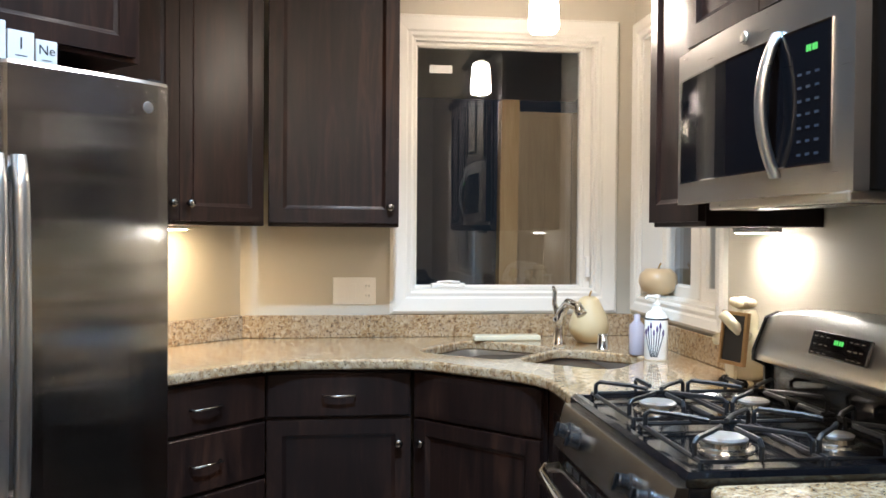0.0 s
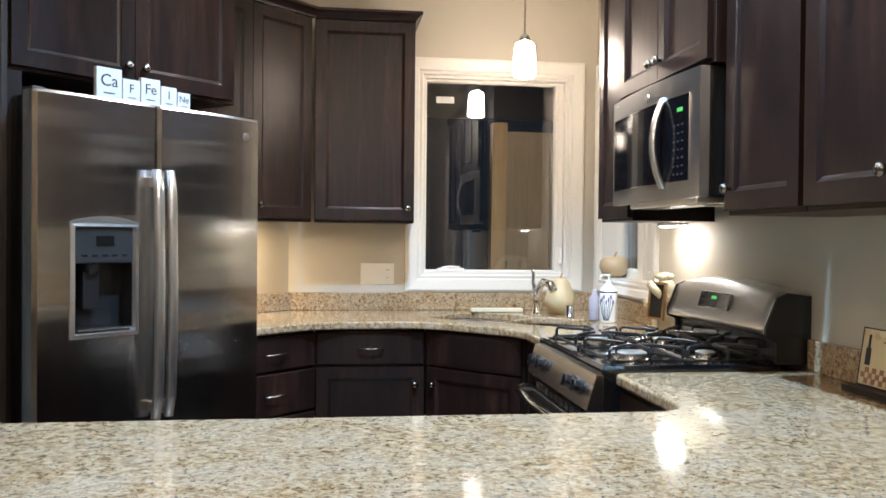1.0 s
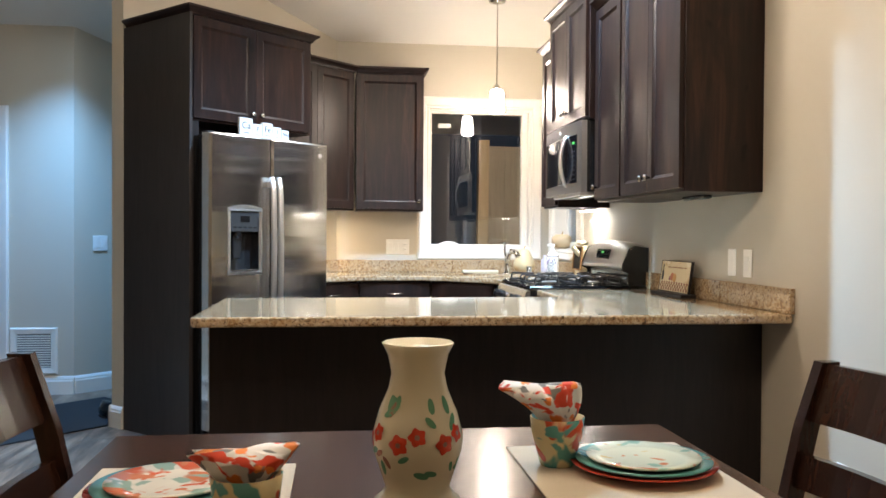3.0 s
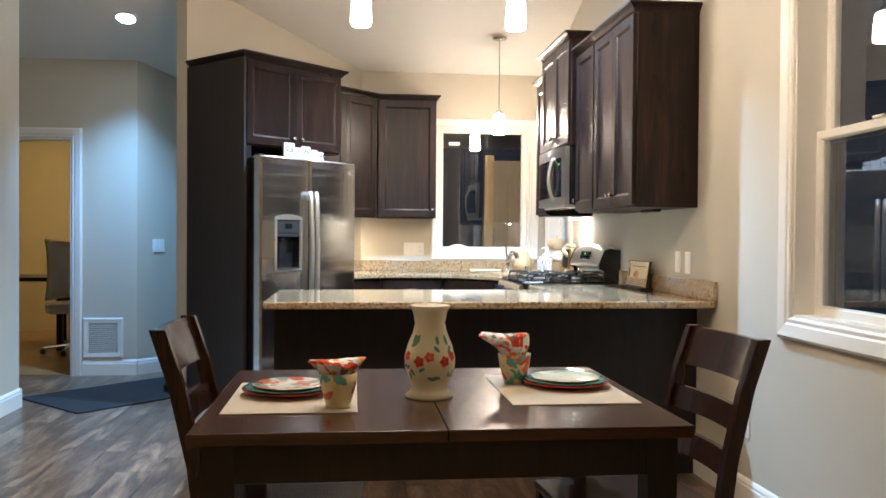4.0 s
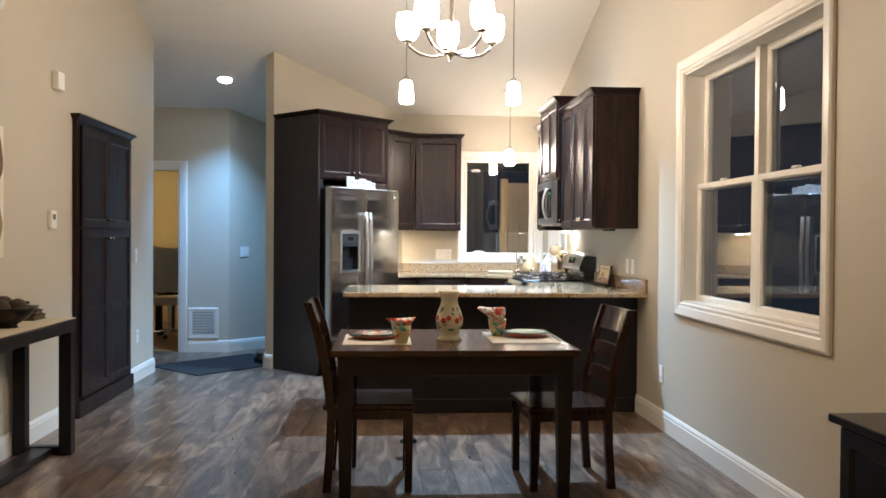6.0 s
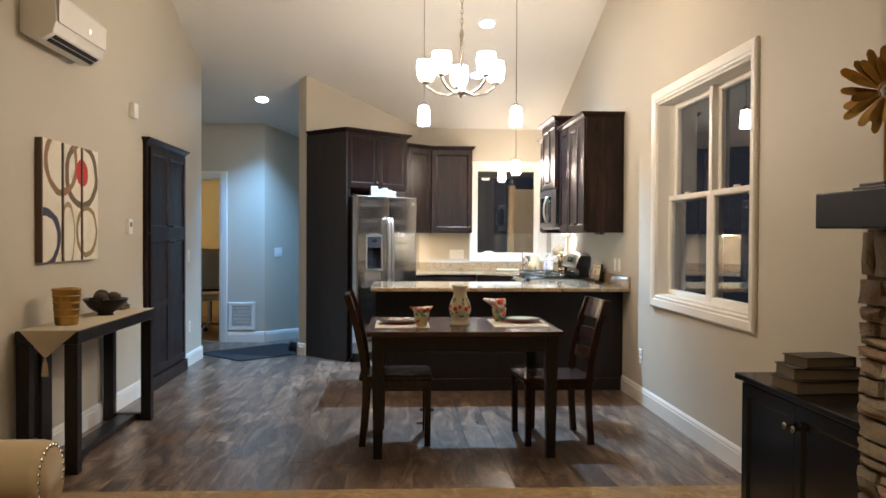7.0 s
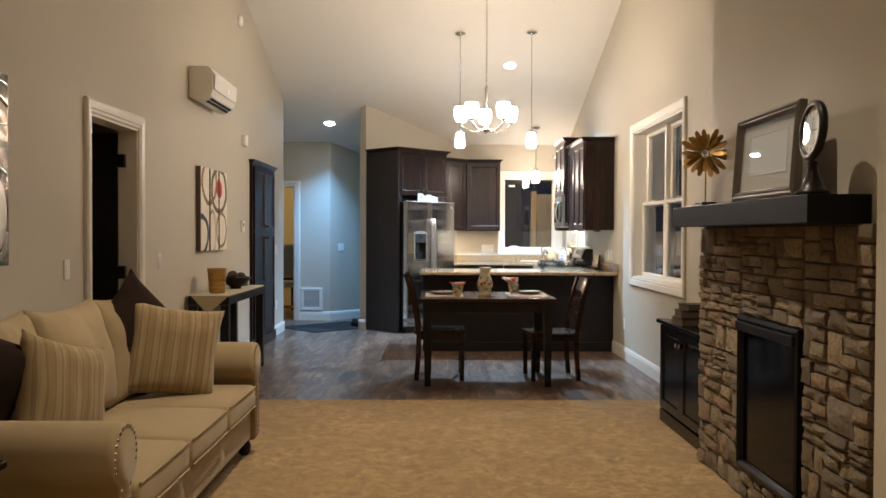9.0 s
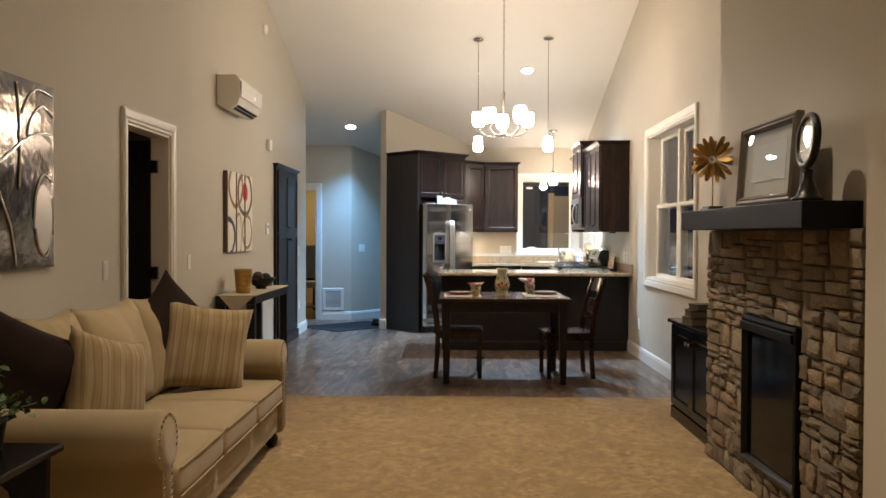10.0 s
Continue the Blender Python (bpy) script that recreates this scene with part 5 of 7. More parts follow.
part("slate", box(-0.046, 0.046, -0.0065, -0.0045, 0.077, 0.213), mat_new("slate", (0.018, 0.017, 0.017), 0.7)[0], cb2, m=pose(0, 0, 0, -6, 0, -75))
part("prop", box(-0.012, 0.012, 0.001, 0.012, 0, 0.075, 0.003), CREAM, cb2, m=pose(0, 0, 0, 0, 0, -75))
tray = part("soap_tray", box(-0.14, 0.14, -0.035, 0.035, 0, 0.022, 0.006), CREAM, m=pose(1.16, 4.475, ZC + 0.0005))
tagged(tray, "low cream ceramic tray behind the sink", "tray")

# plaque on the peninsula
pq = thing("plaque", pose(1.685, 2.105, ZC + 0.0005, 0, 0, -90), "painted wooden plaque with a bottle and fruit on a stand", "plaque")
part("stand", box(-0.01, 0.37, -0.055, 0.02, 0, 0.018, 0.003), BLACKWOOD, pq)
PQM = pose(0.18, -0.012, 0.0182, -8, 0, 0)
bd = part("board", box(-0.175, 0.175, -0.006, 0.006, 0, 0.150, 0.002), blotch("plaque_paint", (0.62, 0.50, 0.30), [(0.52, 0.36, 0.18), (0.68, 0.58, 0.40)], 9.0, 0.6, 0.6), pq, m=PQM)
part("edge", loops(-0.178, 0.178, -0.0, 0.153, [(0, -0.0065), (0, 0.0065), (0.004, 0.0065), (0.004, -0.0065)], close=False), BLACKWOOD, bd)
part("bottle_shape", add(box(-0.155, -0.135, -0.0075, -0.0062, 0.055, 0.10), box(-0.149, -0.141, -0.0075, -0.0062, 0.10, 0.135)), INK, bd)
for k, (x0, z0, r, col) in enumerate(((-0.03, 0.075, 0.020, (0.42, 0.12, 0.05)), (0.0, 0.070, 0.022, (0.50, 0.25, 0.08)), (-0.055, 0.066, 0.012, (0.25, 0.10, 0.12)))):
    part("fruit_shape", lathe([(0, 0), (r, 0), (r * 0.8, 0.0015), (0, 0.002)], 16, m=pose(x0, -0.0062, z0, 90, 0, 0)), mat_new("fruit_paint", col, 0.6)[0], bd)
for i in range(22):
    for j in range(3):
        if (i + j) % 2:
            part("check", box(-0.165 + 0.015 * i, -0.15 + 0.015 * i, -0.0072, -0.0062, 0.008 + 0.014 * j, 0.022 + 0.014 * j), FLOWER_BROWN, bd)
for x0, x1 in ((-0.09, -0.05), (-0.04, 0.02), (0.03, 0.09), (0.10, 0.13)):
    part("script_bar", box(x0, x1, -0.0072, -0.0062, 0.118, 0.123), FLOWER_BROWN, bd)


def plate(m, kind, label, gangs=1):
    """A wall plate in the xz plane; kind: switch or outlet."""
    w = 0.072 + 0.046 * (gangs - 1)
    pl = thing("wall_plate", m, label, kind, "wall plates")
    part("cover", box(-w / 2, w / 2, -0.006, -0.0005, -0.058, 0.058, 0.003), WHITEPLASTIC, pl)
    for g0 in range(gangs):
        x0 = (g0 - (gangs - 1) / 2) * 0.046
        if kind == "outlet":
            for z in (-0.021, 0.021):
                o = part("socket", lathe([(0, 0), (0.016, 0), (0.015, 0.002), (0, 0.002)], 16, m=pose(x0, -0.006, z, 90, 0, 0)), WHITEPLASTIC, pl)
                part("slot", add(box(x0 - 0.007, x0 - 0.005, -0.0087, -0.0079, z - 0.004, z + 0.005), box(x0 + 0.005, x0 + 0.007, -0.0087, -0.0079, z - 0.004, z + 0.005)), INK, o)
        else:
            part("toggle", box(x0 - 0.016, x0 + 0.016, -0.0085, -0.006, -0.032, 0.032, 0.002), WHITEPLASTIC, pl)
    return pl


plate(pose(0.585, YB, 1.102), "outlet", "white wall outlet over the kitchen backsplash")
plate(pose(0.498, YB, 1.102), "switch", "white wall switch over the kitchen backsplash", 2)
for y in (1.47, 1.33):
    plate(pose(XR, y, 1.083, 0, 0, -90), "switch", "white wall switch above the peninsula")
plate(pose(XR, 0.65, 0.373, 0, 0, -90), "outlet", "white wall outlet near the floor")
plate(pose(XL, 2.62, 1.117, 0, 0, 90), "switch", "white wall switch beside the pantry")
plate(pose(XL, 2.66, 0.40, 0, 0, 90), "outlet", "white wall outlet beside the pantry")
plate(pose(XL, -1.52, 0.38, 0, 0, 90), "outlet", "white wall outlet behind the console table")
plate(pose(XL, -1.97, 1.115, 0, 0, 90), "switch", "white wall switch beside the doorway")
plate(pose(XL, -3.545, 1.115, 0, 0, 90), "switch", "white wall switch near the sofa")
plate(pose(-1.724, 4.696, 1.117, 0, 0, 45), "switch", "white double wall switch in the hall", 2)


# ---- hall ----
PANTRY = pose(XL, 1.100, 0, 0, 0, 90)
pa = thing("pantry_cabinet", PANTRY, "tall dark espresso pantry cabinet with four panel doors", "cabinet")
PW = 1.28
part("body", box(0, PW, -0.030, -0.001, 0.10, 2.105, 0.002), ESPRESSO, pa)
part("plinth", box(-0.004, PW + 0.004, -0.055, -0.001, 0.0, 0.115, 0.004), ESPRESSO, pa)
crown(pa, 0, PW, 0.034, 2.098)
for x0, x1, k in ((0.06, PW / 2, PW / 2 - 0.04), (PW / 2, PW - 0.06, PW / 2 + 0.04)):
    door(pa, x0, x1, 1.350, 2.075, -0.0305, (k, 1.41))
    low_door = door(pa, x0, x1, 0.135, 1.340, -0.0305, (k, 1.27))
    part("mid_rail", box(x0 + 0.060, x1 - 0.060, -0.0485, -0.037, 0.70, 0.76, 0.003), ESPRESSO, low_door)

vent = thing("wall_vent", pose(-2.318, HY, 0.150), "white louvred return air vent low on the wall", "vent")
part("rim", loops(0, 0.335, 0, 0.345, [(0, -0.001), (0, -0.010), (0.010, -0.018), (0.045, -0.014), (0.050, -0.004)], close=True), TRIM, vent)
part("backing", box(0.05, 0.285, -0.0052, -0.0042, 0.05, 0.295), GREYPLASTIC, vent)
for k in range(14):
    part("slat", box(0.05, 0.285, -0.014, -0.006, 0.055 + 0.0172 * k, 0.064 + 0.0172 * k), TRIM, vent)

mt = part("entry_mat", box(-2.56, -1.35, 0.15, 1.00, 0.0005, 0.010, 0.003), MAT, m=pose(*diag(0, 0), 0, 0, 0, 45))
tagged(mt, "large dark charcoal entry mat on the plank floor", "mat")
for k, dx in ((0, 0.0), (1, 0.11)):
    sh = thing("shoe", pose(*diag(1.70, -0.24 - dx), 0.0105, 0, 0, 40), "black shoe on the entry mat beside the partition", "shoe", "shoes")
    part("upper", lathe([(0, 0.012), (0.045, 0.014), (0.048, 0.05), (0.036, 0.085), (0.03, 0.10), (0, 0.095)], 16, squash=2.2), BLACKPLASTIC, sh, smooth=True)
    part("sole", lathe([(0, 0), (0.046, 0), (0.048, 0.013), (0, 0.013)], 16, squash=2.3), INK, sh)

# office seen through the doorway
ofc = thing("office_chair", pose(-2.86, 5.95, 0.002, 0, 0, 200), "office chair with a cream tufted back on castors", "chair")
part("seat", box(-0.24, 0.24, -0.24, 0.24, 0.42, 0.52, 0.04, segments=3), CREAMLEATHER, ofc)
part("backrest", pillow(0.50, 0.62, 0.14), CREAMLEATHER, ofc, m=pose(0, 0.24, 0.86, -8, 0, 0), smooth=True)
part("column", lathe([(0.025, 0.08), (0.025, 0.42), (0, 0.42)], 12), CHROME, ofc)
for k in range(5):
    a = 2 * math.pi * k / 5
    part("leg", tube([(0, 0, 0.09), (0.26 * math.cos(a), 0.26 * math.sin(a), 0.065)], 0.018), CHROME, ofc)
    part("castor", lathe([(0.0, -0.012), (0.028, -0.012), (0.028, 0.012), (0, 0.012)], 12, m=pose(0.26 * math.cos(a), 0.26 * math.sin(a), 0.029, 90, 0, 0)), BLACKPLASTIC, ofc)
dk = thing("desk", pose(-3.45, 6.55, 0.002), "dark wooden office desk", "desk")
part("desktop", box(-0.55, 0.45, -0.40, 0.35, 0.72, 0.76, 0.006), BLACKWOOD, dk)
for x, y in ((-0.5, -0.35), (0.4, -0.35), (-0.5, 0.3), (0.4, 0.3)):
    part("leg", box(x - 0.03, x + 0.03, y - 0.03, y + 0.03, 0, 0.7195, 0.004), BLACKWOOD, dk)
ch2 = thing("side_chair", pose(-3.05, 6.9, 0.002, 0, 0, 10), "dark high-backed chair in the office", "chair")
part("backrest", box(-0.22, 0.22, 0.18, 0.22, 0.46, 1.08, 0.01), BLACKWOOD, ch2)
part("seat", box(-0.22, 0.22, -0.22, 0.22, 0.42, 0.459, 0.01), BLACKWOOD, ch2)
for x, y in ((-0.2, -0.2), (0.2, -0.2), (-0.2, 0.2), (0.2, 0.2)):
    part("leg", box(x - 0.018, x + 0.018, y - 0.018, y + 0.018, 0, 0.4195), BLACKWOOD, ch2)
ol = thing("office_ceiling_light", pose(-3.2, 6.2, 2.4995), "round office ceiling light, lit", "lamp")
part("diffuser", lathe([(0, 0), (0.17, 0), (0.16, -0.05), (0.10, -0.075), (0, -0.08)], 24), glow("office_lamp_glass", (1.0, 0.84, 0.60), 45.0), ol, smooth=True)

# ---- dining ----
dt = thing("dining_table", pose(0, 0, 0.0), "dark brown rectangular wooden dining table set for two", "table")
TX0, TX1, TY0, TY1, TZ = -0.394, 0.782, -1.066, -0.156, 0.768
part("tabletop", box(TX0, (TX0 + TX1) / 2 - 0.0006, TY0, TY1, TZ - 0.030, TZ, 0.003), TABLEWOOD, dt)
part("tabletop", box((TX0 + TX1) / 2 + 0.0006, TX1, TY0, TY1, TZ - 0.030, TZ, 0.003), TABLEWOOD, dt)
for x0, x1, y0, y1 in ((TX0 + 0.10, TX1 - 0.10, TY0 + 0.035, TY0 + 0.057), (TX0 + 0.10, TX1 - 0.10, TY1 - 0.057, TY1 - 0.035), (TX0 + 0.035, TX0 + 0.057, TY0 + 0.10, TY1 - 0.10), (TX1 - 0.057, TX1 - 0.035, TY0 + 0.10, TY1 - 0.10)):
    part("apron", box(x0, x1, y0, y1, TZ - 0.125, TZ - 0.0305, 0.003), BLACKWOOD, dt)
for x in (TX0 + 0.067, TX1 - 0.067):
    for y in (TY0 + 0.067, TY1 - 0.067):
        t = bmesh.new()
        rows = [[t.verts.new((x + sx * h, y + sy * h, z)) for sx, sy in ((-1, -1), (1, -1), (1, 1), (-1, 1))] for h, z in ((0.026, 0.001), (0.036, 0.55), (0.037, TZ - 0.031))]
        for a, b in zip(rows, rows[1:]):
            for k in range(4):
                t.faces.new((a[k], a[(k + 1) % 4], b[(k + 1) % 4], b[k]))
        t.faces.new(rows[0]), t.faces.new(rows[-1])
        part("leg", bevel(t, 0.004), BLACKWOOD, dt)


def dining_chair(m, label):
    """The chair faces +x: back posts at x = 0, front legs at x = 0.43."""
    c0 = thing("dining_chair", m, label, "chair", "dining chairs")
    W = 0.205
    t = box(-0.01, 0.455, -W - 0.015, W + 0.015, 0.435, 0.466, 0.008)
    for v in t.verts:
        if v.co.z > 0.45:
            v.co.z -= 0.010 * max(0, 1 - ((v.co.y) / W) ** 2)
    part("seat", t, CHAIRWOOD, c0)
    for y in (-W, W):
        part("back_post", bar([(0.012, y, 0.001), (0.028, y, 0.22), (0.034, y, 0.42), (0.010, y, 0.62), (-0.040, y, 0.85), (-0.088, y, 1.00)], 0.030, 0.042), CHAIRWOOD, c0)
        part("front_leg", bar([(0.425, y, 0.001), (0.428, y, 0.434)], 0.036, 0.038), CHAIRWOOD, c0)
        part("side_rail", box(0.05, 0.41, y - 0.010, y + 0.010, 0.385, 0.4345), CHAIRWOOD, c0)
    part("front_rail", box(0.417, 0.437, -W + 0.0185, W - 0.0185, 0.385, 0.4345), CHAIRWOOD, c0)
    part("rear_rail", box(0.022, 0.042, -W + 0.0155, W - 0.0155, 0.385, 0.4345), CHAIRWOOD, c0)
    for z0, z1 in ((0.865, 0.995), (0.715, 0.790), (0.575, 0.650)):
        t = bmesh.new()
        rows = []
        for k in range(9):
            y = -W + 0.0145 + (2 * W - 0.029) * k / 8
            b0 = 0.022 * (1 - (y / W) ** 2)
            def px(z):
                return 0.010 - 0.05 * (z - 0.62) / 0.23 if z < 0.85 else -0.040 - 0.048 * (z - 0.85) / 0.15
            rows.append([t.verts.new((px(z) - b0 + e, y, z)) for z, e in ((z0, -0.009), (z1, -0.009), (z1, 0.009), (z0, 0.009))])
        for a, b in zip(rows, rows[1:]):
            for k in range(4):
                t.faces.new((a[k], a[(k + 1) % 4], b[(k + 1) % 4], b[k]))
        t.faces.new(rows[0]), t.faces.new(rows[-1])
        part("back_slat", t, CHAIRWOOD, c0)
    return c0


CHAIR_LOW = Matrix.Diagonal((1, 1, 0.962, 1))
chair = dining_chair(pose(-0.445, -0.50, 0, 0, 0, 0) @ CHAIR_LOW, "dark brown ladder-back wooden dining chair at the table end")
copy_thing(chair, pose(1.030, -0.50, 0, 0, 0, 184) @ CHAIR_LOW)

# table setting
va = thing("vase", pose(0.188, -0.655, TZ), "cream ceramic vase painted with red flowers and leaves", "vase")
VPROF = [(0, 0), (0.066, 0.0), (0.068, 0.006), (0.056, 0.016), (0.050, 0.026), (0.058, 0.05), (0.070, 0.085), (0.071, 0.11), (0.062, 0.145), (0.047, 0.180), (0.042, 0.205), (0.048, 0.235), (0.057, 0.252), (0.054, 0.254), (0.040, 0.21), (0, 0.20)]
part("body", lathe(VPROF, 36), CREAM, va, smooth=True)


def vase_r(z):
    for (r0, z0), (r1, z1) in zip(VPROF[1:], VPROF[2:]):
        if z0 <= z <= z1:
            return r0 + (r1 - r0) * (z - z0) / (z1 - z0)
    return 0.07


def decal(a, z, r, lobes, ratio=1.0, turn=0.0, lift=0.0006):
    """A lobed patch laid on the vase's skin."""
    t = bmesh.new()
    R0 = vase_r(z)
    def at(u, v):
        zz = z + v
        aa = math.radians(a) + u / R0
        rr = vase_r(zz) + lift
        return (rr * math.cos(aa), rr * math.sin(aa), zz)
    c0 = t.verts.new(at(0, 0))
    n = 20
    mid_r, rim = [], []
    for k in range(n):
        th = 2 * math.pi * k / n
        rr = r * (1 - 0.28 * (0.5 + 0.5 * math.cos(lobes * th))) if lobes > 2 else r
        u, v = rr * math.cos(th), rr * ratio * math.sin(th)
        u, v = u * math.cos(turn) - v * math.sin(turn), u * math.sin(turn) + v * math.cos(turn)
        mid_r.append(t.verts.new(at(u / 2, v / 2))), rim.append(t.verts.new(at(u, v)))
    for k in range(n):
        j = (k + 1) % n
        t.faces.new((c0, mid_r[k], mid_r[j])), t.faces.new((mid_r[k], rim[k], rim[j], mid_r[j]))
    return t


rng = random.Random(4)
for a0 in range(0, 360, 60):
    for da, z, r in ((0, 0.105, 0.017), (24, 0.118, 0.015)):
        part("flower", decal(a0 + da, z, r, 5), FLOWER_RED, va)
        part("flower_eye", decal(a0 + da, z, 0.004, 0, lift=0.0011), FLOWER_BROWN, va)
    for k in range(7):
        a, z = a0 + rng.uniform(-22, 45), rng.choice([rng.uniform(0.055, 0.09), rng.uniform(0.13, 0.17)])
        part("painted_leaf", decal(a, z, rng.uniform(0.009, 0.014), 0, 0.45, rng.uniform(0, 3.1), 0.0004), rng.choice([FLOWER_GREEN, FLOWER_GREEN, FLOWER_BROWN]), va)

for (x0, x1, y0, y1) in ((-0.352, -0.012, -0.865, -0.42), (0.395, 0.745, -0.805, -0.335)):
    pm = part("placemat", box(x0, x1, y0, y1, TZ + 0.0004, TZ + 0.0034, 0.001), PLACEMAT)
    tagged(pm, "cream woven cloth placemat on the table", "placemat", "placemats")
for x, y, top in ((-0.20, -0.60, "red"), (0.605, -0.53, "green")):
    z = TZ + 0.0038
    dp = part("dinner_plate", lathe([(0, 0), (0.075, 0), (0.085, 0.004), (0.128, 0.015), (0.130, 0.018), (0.085, 0.008), (0, 0.006)], 40, m=pose(x, y, z)), REDGLAZE, smooth=True)
    tagged(dp, "red rimmed ceramic dinner plate on a placemat", "plate", "plates")
    tp = part("plate", lathe([(0, 0), (0.07, 0), (0.08, 0.004), (0.120, 0.012), (0.121, 0.015), (0.08, 0.008), (0, 0.006)], 40, m=pose(x, y, z + 0.0085)), TEAL, smooth=True)
    tagged(tp, "teal ceramic plate stacked on a dinner plate", "plate", "plates")
    sp = part("salad_plate", lathe([(0, 0), (0.06, 0), (0.07, 0.004), (0.100, 0.010), (0.101, 0.013), (0.07, 0.008), (0, 0.006)], 40, m=pose(x, y, z + 0.0155)), PLATEWARE if top == "green" else REDPLATE, smooth=True)
    tagged(sp, "floral painted ceramic salad plate on top of the stack", "plate", "plates")


def crumple(m, seed, tall, lean):
    """A cloth napkin bunched into a cup."""
    t = bmesh.new()
    n, k = 36, 9
    rows = []
    for j in range(k + 1):
        f = j / k
        row = []
        for i in range(n):
            a = 2 * math.pi * i / n
            fold = 1 + 0.10 * f * math.sin(4 * a + seed) + 0.10 * f * math.sin(9 * a + 2 * seed) + 0.05 * f * math.sin(14 * a)
            r = (0.020 + 0.046 * f ** 0.7) * fold
            z = tall * (f ** 0.8) * (0.86 + 0.12 * math.sin(2 * a + seed) * f + 0.05 * math.sin(7 * a + seed) * f)
            row.append(t.verts.new((r * math.cos(a) + lean * f * f, r * math.sin(a) * 0.75, z)))
        rows.append(row)
    for a, b in zip(rows, rows[1:]):
        for i in range(n):
            t.faces.new((a[i], a[(i + 1) % n], b[(i + 1) % n], b[i]))
    c0 = t.verts.new((lean * 0.9, 0, tall * 0.97))
    for i in range(n):
        t.faces.new((rows[-1][i], rows[-1][(i + 1) % n], c0))
    ob = part("napkin", t, NAPKIN, m=m, smooth=True)
    return tagged(ob, "floral cloth napkin bunched in a cup", "napkin", "napkins")


for x, y, seed, tall, lean in ((-0.062, -0.795, 1.0, 0.060, -0.004), (0.462, -0.475, 2.6, 0.088, -0.040)):
    cp2 = part("cup", lathe([(0, 0.0), (0.030, 0.0), (0.032, 0.004), (0.046, 0.055), (0.050, 0.088), (0.0475, 0.088), (0.043, 0.055), (0.028, 0.008), (0, 0.008)], 28, m=pose(x, y, TZ + 0.0038)), CUPWARE, smooth=True)
    tagged(cp2, "painted ceramic cup holding a cloth napkin", "cup", "cups")
    cr = part("rim", lathe([(0.0478, 0.080), (0.0512, 0.080), (0.0518, 0.0885), (0.0478, 0.0885)], 28), TEAL, cp2)
    crumple(pose(x, y, TZ + 0.068, 0, 0, 10), seed, tall, lean)

# ---- west wall ----
ac = thing("air_conditioner", pose(XL, -1.19, 2.45, 0, 0, 90), "white wall-mounted split air conditioner", "air conditioner")
t = prism([(-0.001, 0.02), (-0.001, 0.275), (-0.165, 0.275), (-0.198, 0.235), (-0.205, 0.09), (-0.185, 0.02), (-0.12, -0.02), (-0.05, -0.01)], 0, 0.79, 0.006)
SIDE = Matrix(((0, 0, 1, 0), (1, 0, 0, 0), (0, 1, 0, 0), (0, 0, 0, 1)))
part("housing", t, WHITEPLASTIC, ac, m=SIDE)
part("front_panel", box(0.012, 0.778, -0.2115, -0.206, 0.085, 0.232, 0.004), WHITEPLASTIC, ac, m=pose(0, 0, 0, 2, 0, 0))
for y0, y1 in ((-0.030, -0.005), (0.005, 0.028)):
    part("air_slot", box(-0.34, 0.34, y0, y1, -0.004, 0.003), INK, ac, "dark air outlet", m=pose(0.395, -0.1535, -0.001, -31.6, 0, 0))
part("indicator", box(0.48, 0.50, -0.2135, -0.2118, 0.13, 0.155), glow("indicator", (1, 1, 1), 1.5), ac, m=pose(0, 0, 0, 2, 0, 0))
bx = part("wall_sensor", box(-0.055, 0.055, -0.045, -0.0005, -0.06, 0.06, 0.008), WHITEPLASTIC, m=pose(XL, 0.79, 2.315, 0, 0, 90))
tagged(bx, "small white sensor box high on the wall", "sensor")
th = thing("thermostat", pose(XL, 0.715, 1.395, 0, 0, 90), "small white wall thermostat with a display", "thermostat")
part("case", box(-0.045, 0.045, -0.025, -0.0005, -0.06, 0.06, 0.005), WHITEPLASTIC, th)
part("display", box(-0.022, 0.022, -0.0265, -0.0248, 0.0, 0.035), GREYPLASTIC, th)
sd2 = part("smoke_detector", lathe([(0, 0), (0.06, 0), (0.06, -0.02), (0.045, -0.035), (0, -0.036)], 24, m=pose(XL, 0.62, 3.55, 0, 90, 0) @ pose(0, 0, 0.0, 180, 0, 0)), WHITEPLASTIC)
tagged(sd2, "round white smoke detector high on the wall", "detector")


